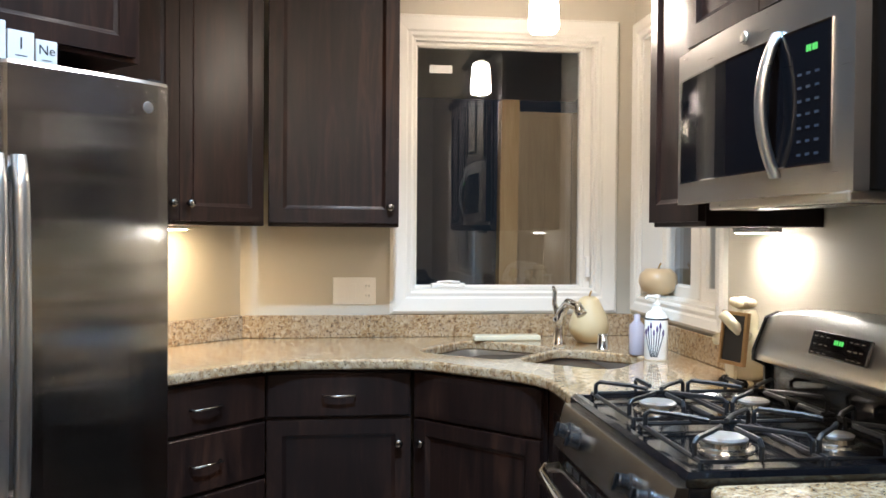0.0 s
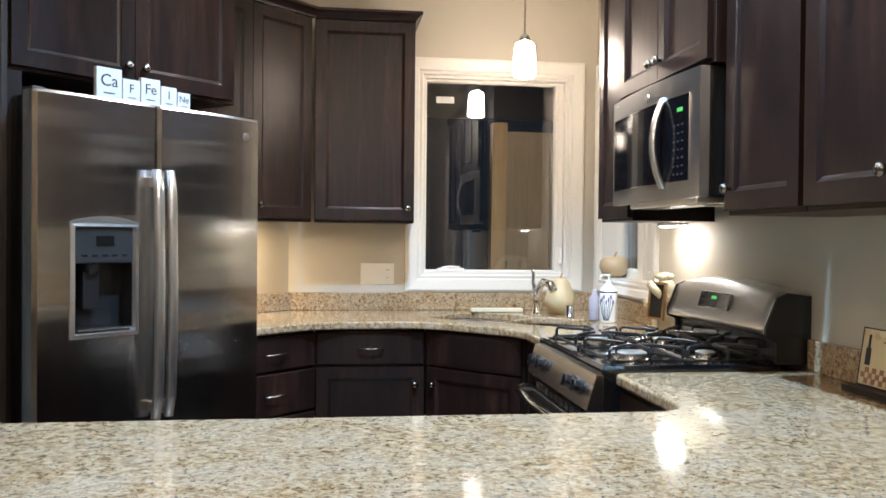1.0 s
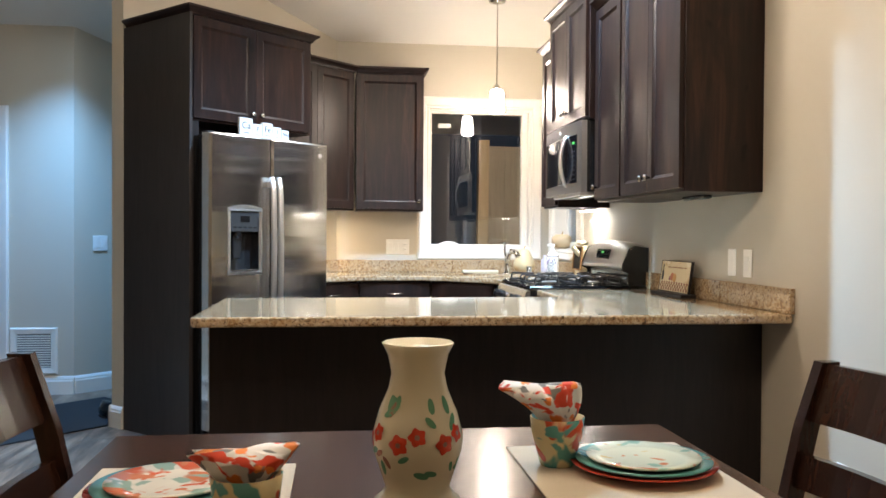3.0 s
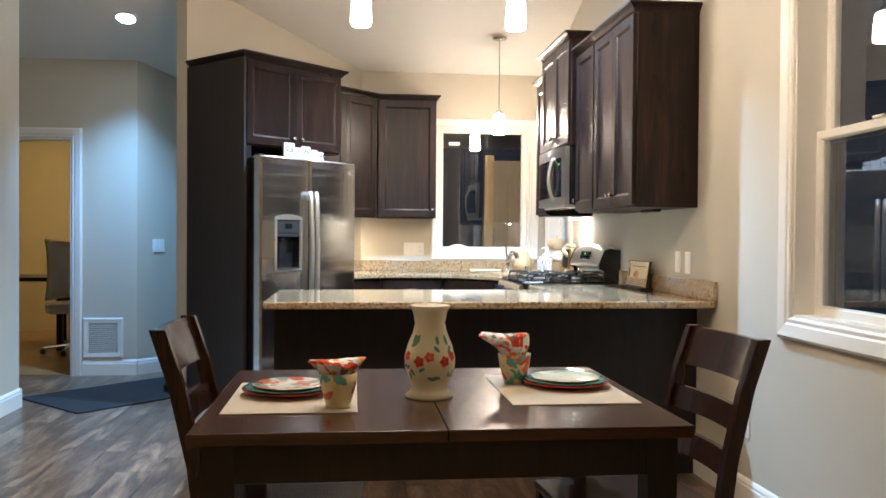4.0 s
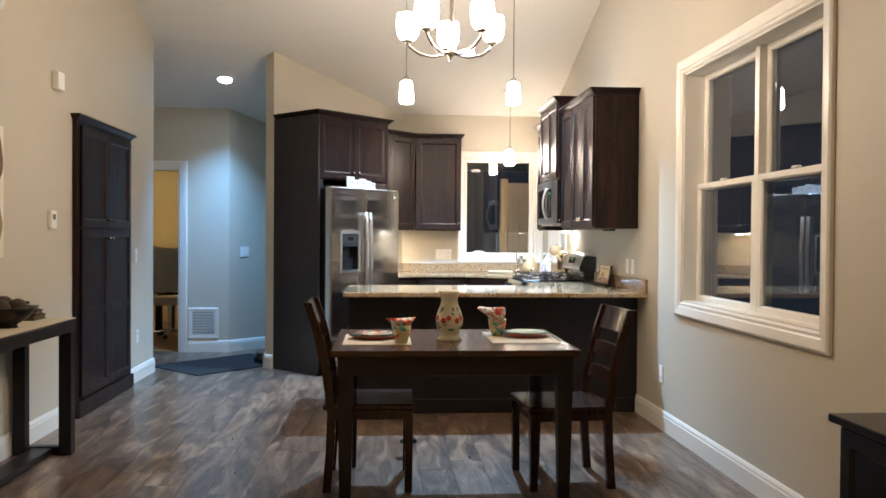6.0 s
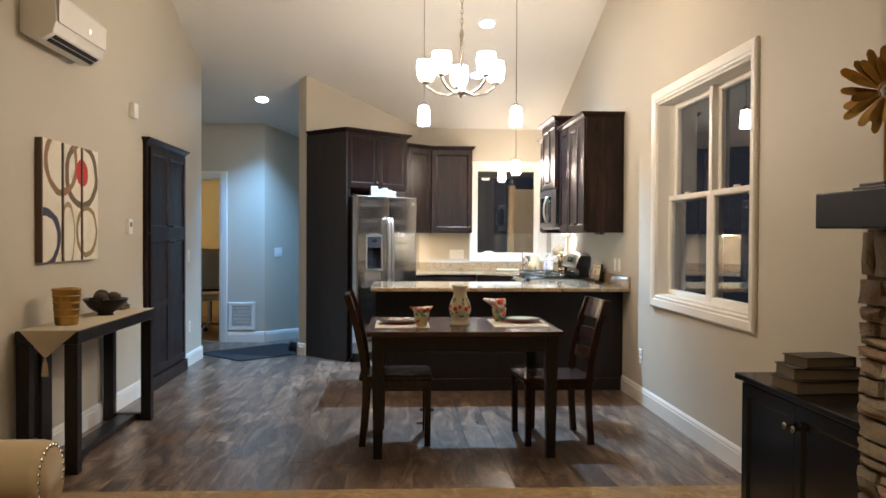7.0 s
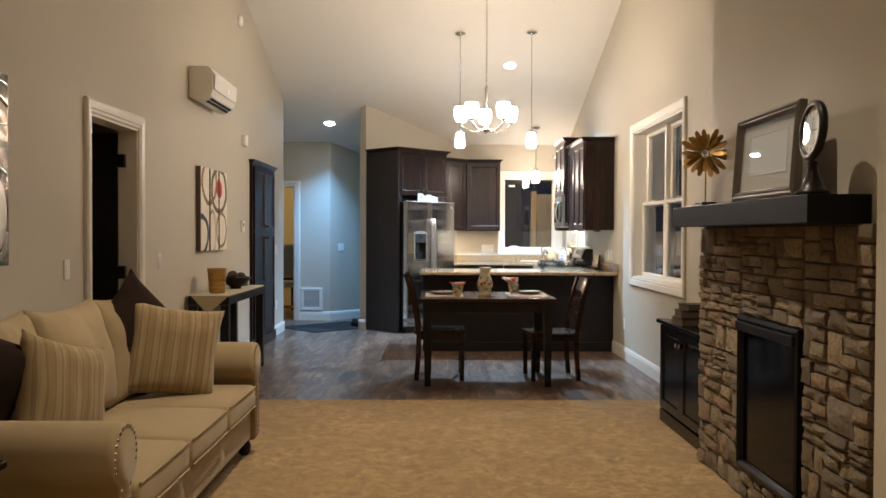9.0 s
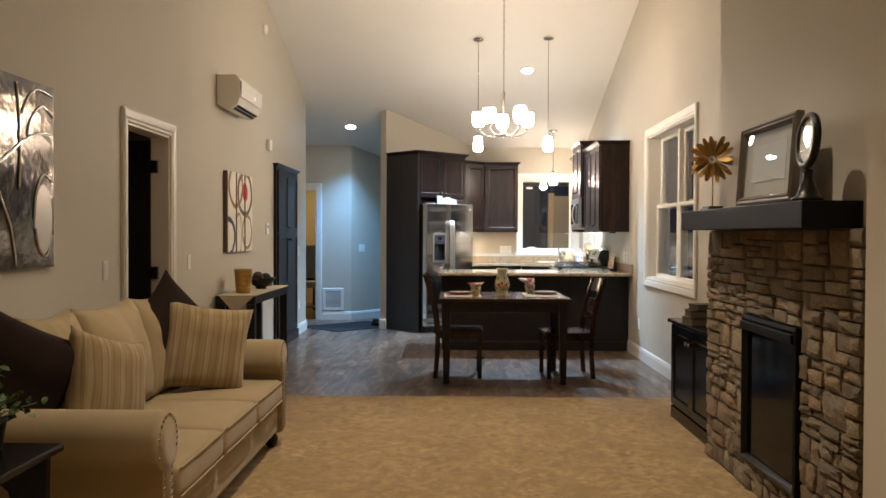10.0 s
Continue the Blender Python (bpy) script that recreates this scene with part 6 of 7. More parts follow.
def ring_paint():
    """Abstract painting: soft rings and a red disc on a pale ground."""
    m, nt, p = mat_new("abstract_paint", (0.6, 0.5, 0.35), 0.7)
    v = coords(nt)
    wob = nt.nodes.new("ShaderNodeVectorMath")
    wob.operation = "ADD"
    nz = node(nt, "ShaderNodeTexNoise", Scale=6.0)
    nt.links.new(v, nz.inputs["Vector"])
    sc = nt.nodes.new("ShaderNodeVectorMath")
    sc.operation = "MULTIPLY_ADD"
    sc.inputs[1].default_value = (0.05, 0.0, 0.05)
    sc.inputs[2].default_value = (-0.025, 0.0, -0.025)
    nt.links.new(nz.outputs["Color"], sc.inputs[0])
    nt.links.new(v, wob.inputs[0])
    nt.links.new(sc.outputs[0], wob.inputs[1])
    c = ramp(nt, noise_tex(nt, v, 5.0, 5), [(0.32, (0.66, 0.60, 0.47)), (0.6, (0.78, 0.73, 0.62)), (0.78, (0.46, 0.36, 0.22))])
    for x, z, r, w, sx, col in ((0.64, 0.56, 0.20, 0.024, 1.30, (0.13, 0.085, 0.05)), (0.72, 0.19, 0.155, 0.016, 1.10, (0.26, 0.19, 0.07)), (0.40, 0.16, 0.20, 0.018, 0.55, (0.33, 0.25, 0.13)), (0.04, 0.14, 0.165, 0.022, 1.30, (0.030, 0.034, 0.075)), (0.30, 0.62, 0.19, 0.020, 1.25, (0.26, 0.14, 0.06)), (0.64, 0.575, 0.0, 0.092, 1.15, (0.50, 0.022, 0.014))):
        d0 = nt.nodes.new("ShaderNodeVectorMath")
        d0.operation = "SUBTRACT"
        d0.inputs[1].default_value = (x, 0, z)
        nt.links.new(wob.outputs[0], d0.inputs[0])
        s0 = nt.nodes.new("ShaderNodeVectorMath")
        s0.operation = "MULTIPLY"
        s0.inputs[1].default_value = (1 / sx, 0, 1)
        nt.links.new(d0.outputs[0], s0.inputs[0])
        ln = nt.nodes.new("ShaderNodeVectorMath")
        ln.operation = "LENGTH"
        nt.links.new(s0.outputs[0], ln.inputs[0])
        cmpn = nt.nodes.new("ShaderNodeMath")
        cmpn.operation = "COMPARE"
        cmpn.inputs[1].default_value, cmpn.inputs[2].default_value = r, w
        nt.links.new(ln.outputs["Value"], cmpn.inputs[0])
        c = mixed(nt, cmpn.outputs[0], c, col)
    nt.links.new(c, p.inputs["Base Color"])
    bump(nt, p, noise_tex(nt, v, 180.0, 3), 0.2, 0.002)
    return m


tri = thing("wall_painting", pose(XL, -0.99, 1.165, 0, 0, 90), "abstract three-panel canvas painting with rings and a red disc", "painting")
RINGS = ring_paint()
EDGEPAINT = paint("canvas_edge_paint", (0.13, 0.085, 0.05), 0.7, 0.4, 60)
for x0, x1 in ((0.0, 0.298), (0.318, 0.617), (0.636, 0.935)):
    cv = part("canvas", box(x0, x1, -0.038, -0.001, 0, 0.74, 0.003), RINGS, tri)
    part("wrapped_edge", box(x0 - 0.002, x0 + 0.016, -0.040, -0.002, 0.001, 0.739, 0.001), EDGEPAINT, cv, "brown painted wrap of the canvas")

art = thing("metal_wall_art", pose(XL, -5.11, 1.165, 0, 0, 90), "glossy dark metal wall art with curved silver lines", "wall art")
t, nt_, p_ = mat_new("etched_metal", (0.16, 0.125, 0.09), 0.13, 0.9)
v_ = coords(nt_)
nt_.links.new(ramp(nt_, noise_tex(nt_, v_, 4.0, 6, 0.6, 1.0), [(0.35, (0.025, 0.019, 0.015)), (0.55, (0.11, 0.085, 0.06)), (0.75, (0.24, 0.21, 0.18))]), p_.inputs["Base Color"])
bump(nt_, p_, noise_tex(nt_, v_, 6.0, 3), 0.25, 0.02)
part("plate", box(0, 0.87, -0.030, -0.004, 0, 0.91, 0.003), t, art)
part("pale_disc", lathe([(0, 0), (0.095, 0), (0.093, 0.003), (0, 0.004)], 32, m=pose(0.755, -0.0305, 0.24) @ Matrix.Diagonal((0.95, 1, 1.85, 1)) @ pose(0, 0, 0, 90, 0, 0)), metal("pewter", (0.42, 0.38, 0.33), 0.3, (3, 3, 3), 0.2), art, "pale pewter oval")


def silver_line(points, radius=0.006):
    """A raised bright line, smoothed through a few points (u, z) of the plate."""
    pts = [Vector((u, -0.033, z)) for u, z in points]
    out = []
    for k in range(len(pts) - 1):
        a, b, c0, d0 = pts[max(k - 1, 0)], pts[k], pts[k + 1], pts[min(k + 2, len(pts) - 1)]
        for q in range(8):
            f = q / 8
            out.append(0.5 * (2 * b + (c0 - a) * f + (2 * a - 5 * b + 4 * c0 - d0) * f * f + (3 * b - a - 3 * c0 + d0) * f ** 3))
    out.append(pts[-1])
    part("silver_line", tube(out, radius, 8), CHROME, art, "raised silver line", smooth=True)


for line in (((0.52, 0.62), (0.56, 0.76), (0.68, 0.87), (0.86, 0.86)), ((0.60, 0.64), (0.64, 0.73), (0.75, 0.80), (0.865, 0.76)), ((0.05, 0.50), (0.30, 0.48), (0.45, 0.55), (0.56, 0.61), (0.70, 0.66), (0.84, 0.67)), ((0.50, 0.88), (0.53, 0.66), (0.52, 0.38)), ((0.66, 0.24), (0.68, 0.36), (0.75, 0.46), (0.86, 0.43)), ((0.67, 0.20), (0.71, 0.09), (0.79, 0.06), (0.84, 0.16)), ((0.34, 0.36), (0.44, 0.20), (0.49, 0.02)), ((0.08, 0.85), (0.22, 0.66), (0.20, 0.30), (0.10, 0.08))):
    silver_line(line)

co = thing("console_table", pose(0, 0, 0), "dark wooden console table against the wall", "table")
KX0, KX1, KY0, KY1, KZ = -2.318, -1.975, -1.30, 0.165, 0.80
part("tabletop", box(KX0, KX1, KY0, KY1, KZ - 0.075, KZ, 0.008), BLACKWOOD, co)
for y in (KY0 + 0.04, KY1 - 0.04):
    for x in (KX0 + 0.04, KX1 - 0.04):
        part("leg", box(x - 0.036, x + 0.036, y - 0.036, y + 0.036, 0.0, KZ - 0.0755, 0.005), BLACKWOOD, co)
    part("end_rail", box(KX0 + 0.077, KX1 - 0.077, y - 0.03, y + 0.03, 0.0, 0.05, 0.004), BLACKWOOD, co)
part("stretcher", box((KX0 + KX1) / 2 - 0.06, (KX0 + KX1) / 2 + 0.06, KY0 + 0.072, KY1 - 0.072, 0.012, 0.045, 0.004), BLACKWOOD, co)
part("brace", box(KX0 + 0.02, KX0 + 0.045, KY0 + 0.25, KY0 + 0.40, 0.046, KZ - 0.0755, 0.004), BLACKWOOD, co)
rn = thing("table_runner", pose(0, 0, KZ + 0.0005), "cream cloth runner with tasselled pointed ends", "table runner")
part("cloth", box(KX0 + 0.02, KX1 + 0.0, KY0 - 0.002, KY1 + 0.0, 0.0, 0.004, 0.001), RUNNER, rn)
t = bmesh.new()
vs = [t.verts.new(v) for v in ((KX0 + 0.03, KY0 - 0.004, 0.002), (KX1, KY0 - 0.004, 0.002), ((KX0 + KX1) / 2, KY0 - 0.010, -0.15), (KX0 + 0.03, KY0 - 0.007, 0.002), (KX1, KY0 - 0.007, 0.002), ((KX0 + KX1) / 2, KY0 - 0.014, -0.15))]
t.faces.new(vs[:3]), t.faces.new(vs[3:])
for a, b in ((0, 1), (1, 2), (2, 0)):
    t.faces.new((vs[a], vs[b], vs[b + 3], vs[a + 3]))
part("pointed_end", t, RUNNER, rn)
part("tassel", lathe([(0, 0), (0.010, -0.006), (0.006, -0.014), (0.013, -0.03), (0.020, -0.10), (0, -0.10)], 12, m=pose((KX0 + KX1) / 2, KY0 - 0.013, -0.148)), RUNNER, rn, smooth=True)
gb = thing("gold_vase", pose(-2.15, -1.00, KZ + 0.005), "hammered gold bucket vase on the console table", "vase")
part("body", lathe([(0, 0), (0.062, 0), (0.066, 0.01), (0.080, 0.20), (0.086, 0.212), (0.080, 0.214), (0.074, 0.20), (0.060, 0.02), (0, 0.02)], 32), GOLD, gb, smooth=True)
for z in (0.05, 0.09, 0.13, 0.17):
    part("band", lathe([(0.066 + 0.07 * z, z - 0.005), (0.0705 + 0.07 * z, z), (0.066 + 0.07 * z, z + 0.005)], 32), GOLD, gb, smooth=True)
bw = thing("bowl", pose(-2.13, -0.40, KZ + 0.005) @ Matrix.Diagonal((1.2, 1.2, 1.25, 1)), "black footed bowl on the console table", "bowl")
part("bowl_body", lathe([(0, 0), (0.045, 0), (0.04, 0.012), (0.085, 0.04), (0.12, 0.085), (0.115, 0.088), (0.08, 0.05), (0, 0.03)], 30), DARKMETAL, bw, smooth=True)
for sgn in (-1, 1):
    part("bowl_handle", tube([(0.0, sgn * 0.11, 0.075), (0.03, sgn * 0.145, 0.095), (-0.03, sgn * 0.145, 0.095), (0.0, sgn * 0.11, 0.078)], 0.007), DARKMETAL, bw)
for x, y, z in ((-2.14, -0.46, 0.105), (-2.09, -0.37, 0.105), (-2.17, -0.355, 0.118)):
    bl = part("decor_ball", lathe([(0.052 * math.sin(math.pi * k / 12), -0.052 * math.cos(math.pi * k / 12)) for k in range(13)], 20, m=pose(x, y, KZ + z)), fabric("twine", (0.09, 0.065, 0.045), (0.03, 0.022, 0.016), 90.0), smooth=True)
    tagged(bl, "dark woven decorative ball in the bowl", "ornament", "decorative balls")
for k, (z, w, d0) in enumerate(((0.0, 0.17, 0.12), (0.030, 0.15, 0.11), (0.056, 0.12, 0.09))):
    bk = thing("book", pose(-2.19, 0.03, KZ + 0.0055 + z, 0, 0, 8 * k), "small brown book on the console table", "book", "console books")
    hh = (0.029, 0.025, 0.022)[k]
    part("cover", add(box(-d0 / 2, d0 / 2, -w / 2, w / 2, 0, 0.003), add(box(-d0 / 2, d0 / 2, -w / 2, w / 2, hh - 0.003, hh), box(-d0 / 2, -d0 / 2 + 0.003, -w / 2, w / 2, 0.003, hh - 0.003))), BOOKCLOTH, bk)
    part("page_block", box(-d0 / 2 + 0.0035, d0 / 2 - 0.004, -w / 2 + 0.004, w / 2 - 0.004, 0.0032, hh - 0.0032), PAGES, bk)


# ---- living room ----
so2 = thing("sofa", pose(0, 0, 0.008), "tan linen three-seat sofa with rolled arms and nailheads", "sofa")
SX0, SX1, SY0, SY1 = -2.27, -1.315, -5.52, -3.20


def soft_box(x0, x1, y0, y1, z0, z1, b, puff=0.0, segments=4):
    t = box(x0, x1, y0, y1, z0, z1, b, segments=segments)
    bmesh.ops.subdivide_edges(t, edges=[e for e in t.edges if e.calc_length() > 0.2], cuts=5, use_grid_fill=True)
    for v in t.verts:
        u, w = (2 * (v.co.x - x0) / (x1 - x0) - 1), (2 * (v.co.y - y0) / (y1 - y0) - 1)
        if v.co.z > (z0 + z1) / 2:
            v.co.z += puff * max(0, 1 - u * u) * max(0, 1 - w * w)
        v.co += 0.004 * Vector((noise.noise(v.co * 5), noise.noise(v.co * 5 + Vector((9, 0, 0))), noise.noise(v.co * 5 + Vector((0, 9, 0)))))
    return t


part("base", soft_box(SX0, SX1 - 0.03, SY0 + 0.05, SY1 - 0.05, 0.10, 0.30, 0.02), SOFA, so2, smooth=True)
part("welt", tube([(SX1 - 0.026, SY0 + 0.19, 0.292), (SX1 - 0.026, SY1 - 0.19, 0.292)], 0.006, 6), SOFA, so2)
AW = 0.20
for ya, yb in ((SY0, SY0 + AW), (SY1 - AW, SY1)):
    ym = (ya + yb) / 2
    t = bmesh.new()
    out = [(ya + 0.045, 0.10), (yb - 0.045, 0.10), (yb - 0.045, 0.46)]
    out += [(ym + 0.115 * math.cos(math.radians(a)), 0.555 + 0.115 * math.sin(math.radians(a))) for a in range(-40, 221, 20)]
    out += [(ya + 0.045, 0.46)]
    rows = []
    for x, s in ((SX0, 0.97), (SX0 + 0.03, 1.0), (SX1 - 0.30, 1.0), (SX1 - 0.03, 1.0), (SX1 - 0.008, 0.985), (SX1, 0.94)):
        rows.append([t.verts.new((x, ym + (y - ym) * s, 0.38 + (z - 0.38) * s)) for y, z in out])
    for a, b in zip(rows, rows[1:]):
        for k in range(len(out)):
            t.faces.new((a[k], a[(k + 1) % len(out)], b[(k + 1) % len(out)], b[k]))
    t.faces.new(rows[0]), t.faces.new(rows[-1])
    arm = part("arm", t, SOFA, so2, smooth=True)
    for k, (y, z) in enumerate([(ya + 0.06, 0.13 + 0.026 * i) for i in range(13)] + [(ym + 0.098 * math.cos(math.radians(a)), 0.555 + 0.098 * math.sin(math.radians(a))) for a in range(205, -30, -14)] + [(yb - 0.06, 0.45 - 0.026 * i) for i in range(13)]):
        part("nailhead", lathe([(0.0075, 0), (0.006, 0.003), (0, 0.0045)], 7, m=pose(SX1 - 0.001, y, z, 0, 90, 0)), KNOB, arm)
IY0, IY1 = SY0 + AW - 0.02, SY1 - AW + 0.02
cw = (IY1 - IY0) / 3
for k in range(3):
    y0 = IY0 + cw * k
    part("seat_cushion", soft_box(SX0 + 0.22, SX1 + 0.012, y0 + 0.004, y0 + cw - 0.004, 0.300, 0.435, 0.035, 0.022), SOFA, so2, smooth=True)
    for z in (0.312, 0.424):
        part("piping", tube([(SX1 + 0.010, y0 + 0.03, z), (SX1 + 0.014, y0 + cw / 2, z + 0.002), (SX1 + 0.010, y0 + cw - 0.03, z)], 0.005, 6), SOFA, so2)
    wide, deep, shift = ((0.72, 0.21, 0.12), (1.05, 0.25, 0.0), (1.05, 0.25, 0.0))[k]
    t = pillow(cw * wide, 0.57, deep, 26, pinch=0.04, sag=0.02)
    for v in t.verts:                                   # creases that run down from the top edge
        fold = noise.noise(Vector((v.co.x * 7 + 5 * k, v.co.z * 2.2, 0.4 * k)))
        v.co.y += 0.020 * fold * min(1, abs(v.co.y) * 14) * (0.5 + v.co.z) - 0.012 * abs(noise.noise(Vector((v.co.x * 13, v.co.z * 6, 3.0 + k)))) * (1 if v.co.y > 0 else -1) * min(1, abs(v.co.y) * 14)
    part("back_cushion", t, SOFA, so2, m=pose(SX0 + 0.31 - 0.03 * (k == 0), y0 + cw / 2 + shift, 0.705, -11, 0, 90), smooth=True)
part("back_frame", soft_box(SX0, SX0 + 0.20, SY0 + 0.06, SY1 - 0.06, 0.10, 0.80, 0.06), SOFA, so2, smooth=True)
for x in (SX0 + 0.07, SX1 - 0.08):
    for y in (SY0 + 0.10, SY1 - 0.10):
        part("bun_foot", lathe([(0.022, 0), (0.038, 0.02), (0.042, 0.055), (0.03, 0.085), (0.034, 0.101), (0, 0.101)], 16, m=pose(x, y, 0)), BLACKWOOD, so2, "dark turned wooden foot", smooth=True)


def throw(m, s, material, label, t=0.17):
    ob = part("throw_pillow", pillow(s, s, t, 18), material, m=m, smooth=True)
    return tagged(ob, label, "pillow", "throw pillows")


throw(pose(-1.86, -3.775, 0.775, -8, 43, 48), 0.51, BROWNCLOTH, "dark brown velvet throw pillow standing on its corner")
throw(pose(-1.665, -3.78, 0.690, -10, 9, 26), 0.50, STRIPED, "tan striped linen throw pillow against the sofa arm")
throw(pose(-2.045, -5.20, 0.745, -9, 27, 24), 0.52, BROWNCLOTH, "large dark brown velvet throw pillow on the sofa")
throw(pose(-1.735, -4.96, 0.685, -12, 16, 70), 0.45, STRIPED, "tan striped linen throw pillow leaning on a brown one")

tb = mat_new("table_black", (0.004, 0.0038, 0.004), 0.22)
tb[2].inputs["Specular IOR Level"].default_value = 0.25
TABLEBLACK = tb[0]
et = thing("end_table", pose(0, 0, 0.008), "black wooden end table beside the sofa", "table")
part("tabletop", box(-2.12, -1.53, -6.30, -5.79, 0.615, 0.640, 0.006), TABLEBLACK, et)
for y in (-6.24, -5.85):
    out = [(-2.08, 0.0), (-2.00, 0.0), (-1.985, 0.30), (-1.93, 0.50), (-1.87, 0.545), (-1.74, 0.545), (-1.68, 0.50), (-1.625, 0.30), (-1.63, 0.0), (-1.57, 0.0), (-1.555, 0.6145), (-2.095, 0.6145)]
    t = bmesh.new()
    a = [t.verts.new((x, y - 0.015, z)) for x, z in out]
    b = [t.verts.new((x, y + 0.015, z)) for x, z in out]
    t.faces.new(a), t.faces.new(b)
    for k in range(len(out)):
        t.faces.new((a[k], a[(k + 1) % len(out)], b[(k + 1) % len(out)], b[k]))
    part("side_frame", t, TABLEBLACK, et)
part("shelf", box(-2.06, -1.59, -6.2245, -5.8655, 0.14, 0.16, 0.003), BLACKWOOD, et)
plt = thing("potted_plant", pose(-1.73, -5.91, 0.6485), "small leafy green plant in a dark pot", "plant")
part("pot", lathe([(0, 0), (0.05, 0), (0.065, 0.09), (0.07, 0.10), (0.062, 0.10), (0, 0.085)], 20), DARKMETAL, plt, smooth=True)
rg2 = random.Random(7)
t, st = bmesh.new(), bmesh.new()
for k in range(34):
    a, r, h = rg2.uniform(0, 6.28), rg2.uniform(0.03, 0.17), rg2.uniform(0.10, 0.27)
    tip = Vector((r * math.cos(a), r * math.sin(a), h))
    tube([(0, 0, 0.08), (tip.x * 0.4, tip.y * 0.4, 0.08 + (h - 0.08) * 0.7), tuple(tip)], 0.0022, 5, st)
    for j in range(4):
        c0 = tip * (0.75 + 0.1 * j) + Vector((rg2.uniform(-0.02, 0.02), rg2.uniform(-0.02, 0.02), rg2.uniform(-0.01, 0.02)))
        m = Matrix.Translation(c0) @ Euler((rg2.uniform(-0.9, 0.9), rg2.uniform(-0.9, 0.9), rg2.uniform(0, 6.3))).to_matrix().to_4x4()
        q = [t.verts.new(m @ Vector(v)) for v in ((0, -0.016, 0), (0.010, -0.004, 0.004), (0.009, 0.010, 0.003), (0, 0.02, -0.003), (-0.009, 0.010, 0.003), (-0.010, -0.004, 0.004))]
        t.faces.new(q)
part("stalk", st, LEAF, plt)
part("foliage", t, LEAF, plt)

# chimney breast, fireplace, and the wall beyond it
structure(part("wall_chimney", wall_run(bmesh.new(), "x", 1.345, XR - 0.002, -5.36, -3.405), WALL), "tan painted chimney breast over the fireplace", "wall")
structure(part("wall_near", wall_run(bmesh.new(), "x", 1.278, XR - 0.002, YS, -5.375), WALL), "tan painted wall beside the fireplace", "wall")

fp = thing("fireplace", pose(0, 0, 0), "stacked ledge stone fireplace with a black gas insert", "fireplace")
FY0, FY1 = -5.335, -3.400
IN = (-4.775, -4.06, 0.165, 0.925)
t = bmesh.new()
box(1.296, 1.3445, FY0 + 0.02, IN[0] + 0.005, 0.008, 1.366, bm=t), box(1.296, 1.3445, IN[1] - 0.005, FY1 - 0.015, 0.008, 1.366, bm=t)
box(1.296, 1.3445, IN[0] + 0.005, IN[1] - 0.005, IN[3], 1.366, bm=t), box(1.296, 1.3445, IN[0] + 0.005, IN[1] - 0.005, 0.008, IN[2], bm=t)
part("mortar_bed", t, paint("mortar", (0.19, 0.15, 0.105), 0.95, 0.3, 120), fp)
# near-black smooth glass with a low specular level
fg_ = mat_new("dull_black_glass", (0.003, 0.003, 0.0035), 0.08)
fg_[2].inputs["Specular IOR Level"].default_value = 0.10
FIREGLASS = fg_[0]
ff_ = mat_new("fire_frame", (0.006, 0.006, 0.007), 0.4)
ff_[2].inputs["Specular IOR Level"].default_value = 0.2
FIREFRAME = ff_[0]
ins = part("firebox", loops(-IN[1], -IN[0], IN[2], IN[3], [(0, 0.02), (0, -0.035), (0.018, -0.040), (0.030, -0.030), (0.036, -0.010)], close=False), FIREFRAME, fp, "black metal insert frame", m=pose(1.30, 0, 0, 0, 0, -90))
part("hood_strip", box(-IN[1] + 0.02, -IN[0] - 0.02, -0.052, -0.030, IN[3] - 0.075, IN[3] - 0.03, 0.004), FIREFRAME, ins)
part("fire_glass", box(-IN[1] + 0.034, -IN[0] - 0.034, -0.012, -0.008, IN[2] + 0.034, IN[3] - 0.034), FIREGLASS, ins, "black glass front")
mantel_mat = mat_new("mantel_paint", (0.006, 0.0065, 0.008), 0.5)
mantel_mat[2].inputs["Specular IOR Level"].default_value = 0.2
mn = part("mantel", box(1.105, 1.3445, -5.215, -3.45, 1.367, 1.476, 0.004), mantel_mat[0])
tagged(mn, "thick black painted mantel shelf over the fireplace", "mantel")
ZM = 1.4763

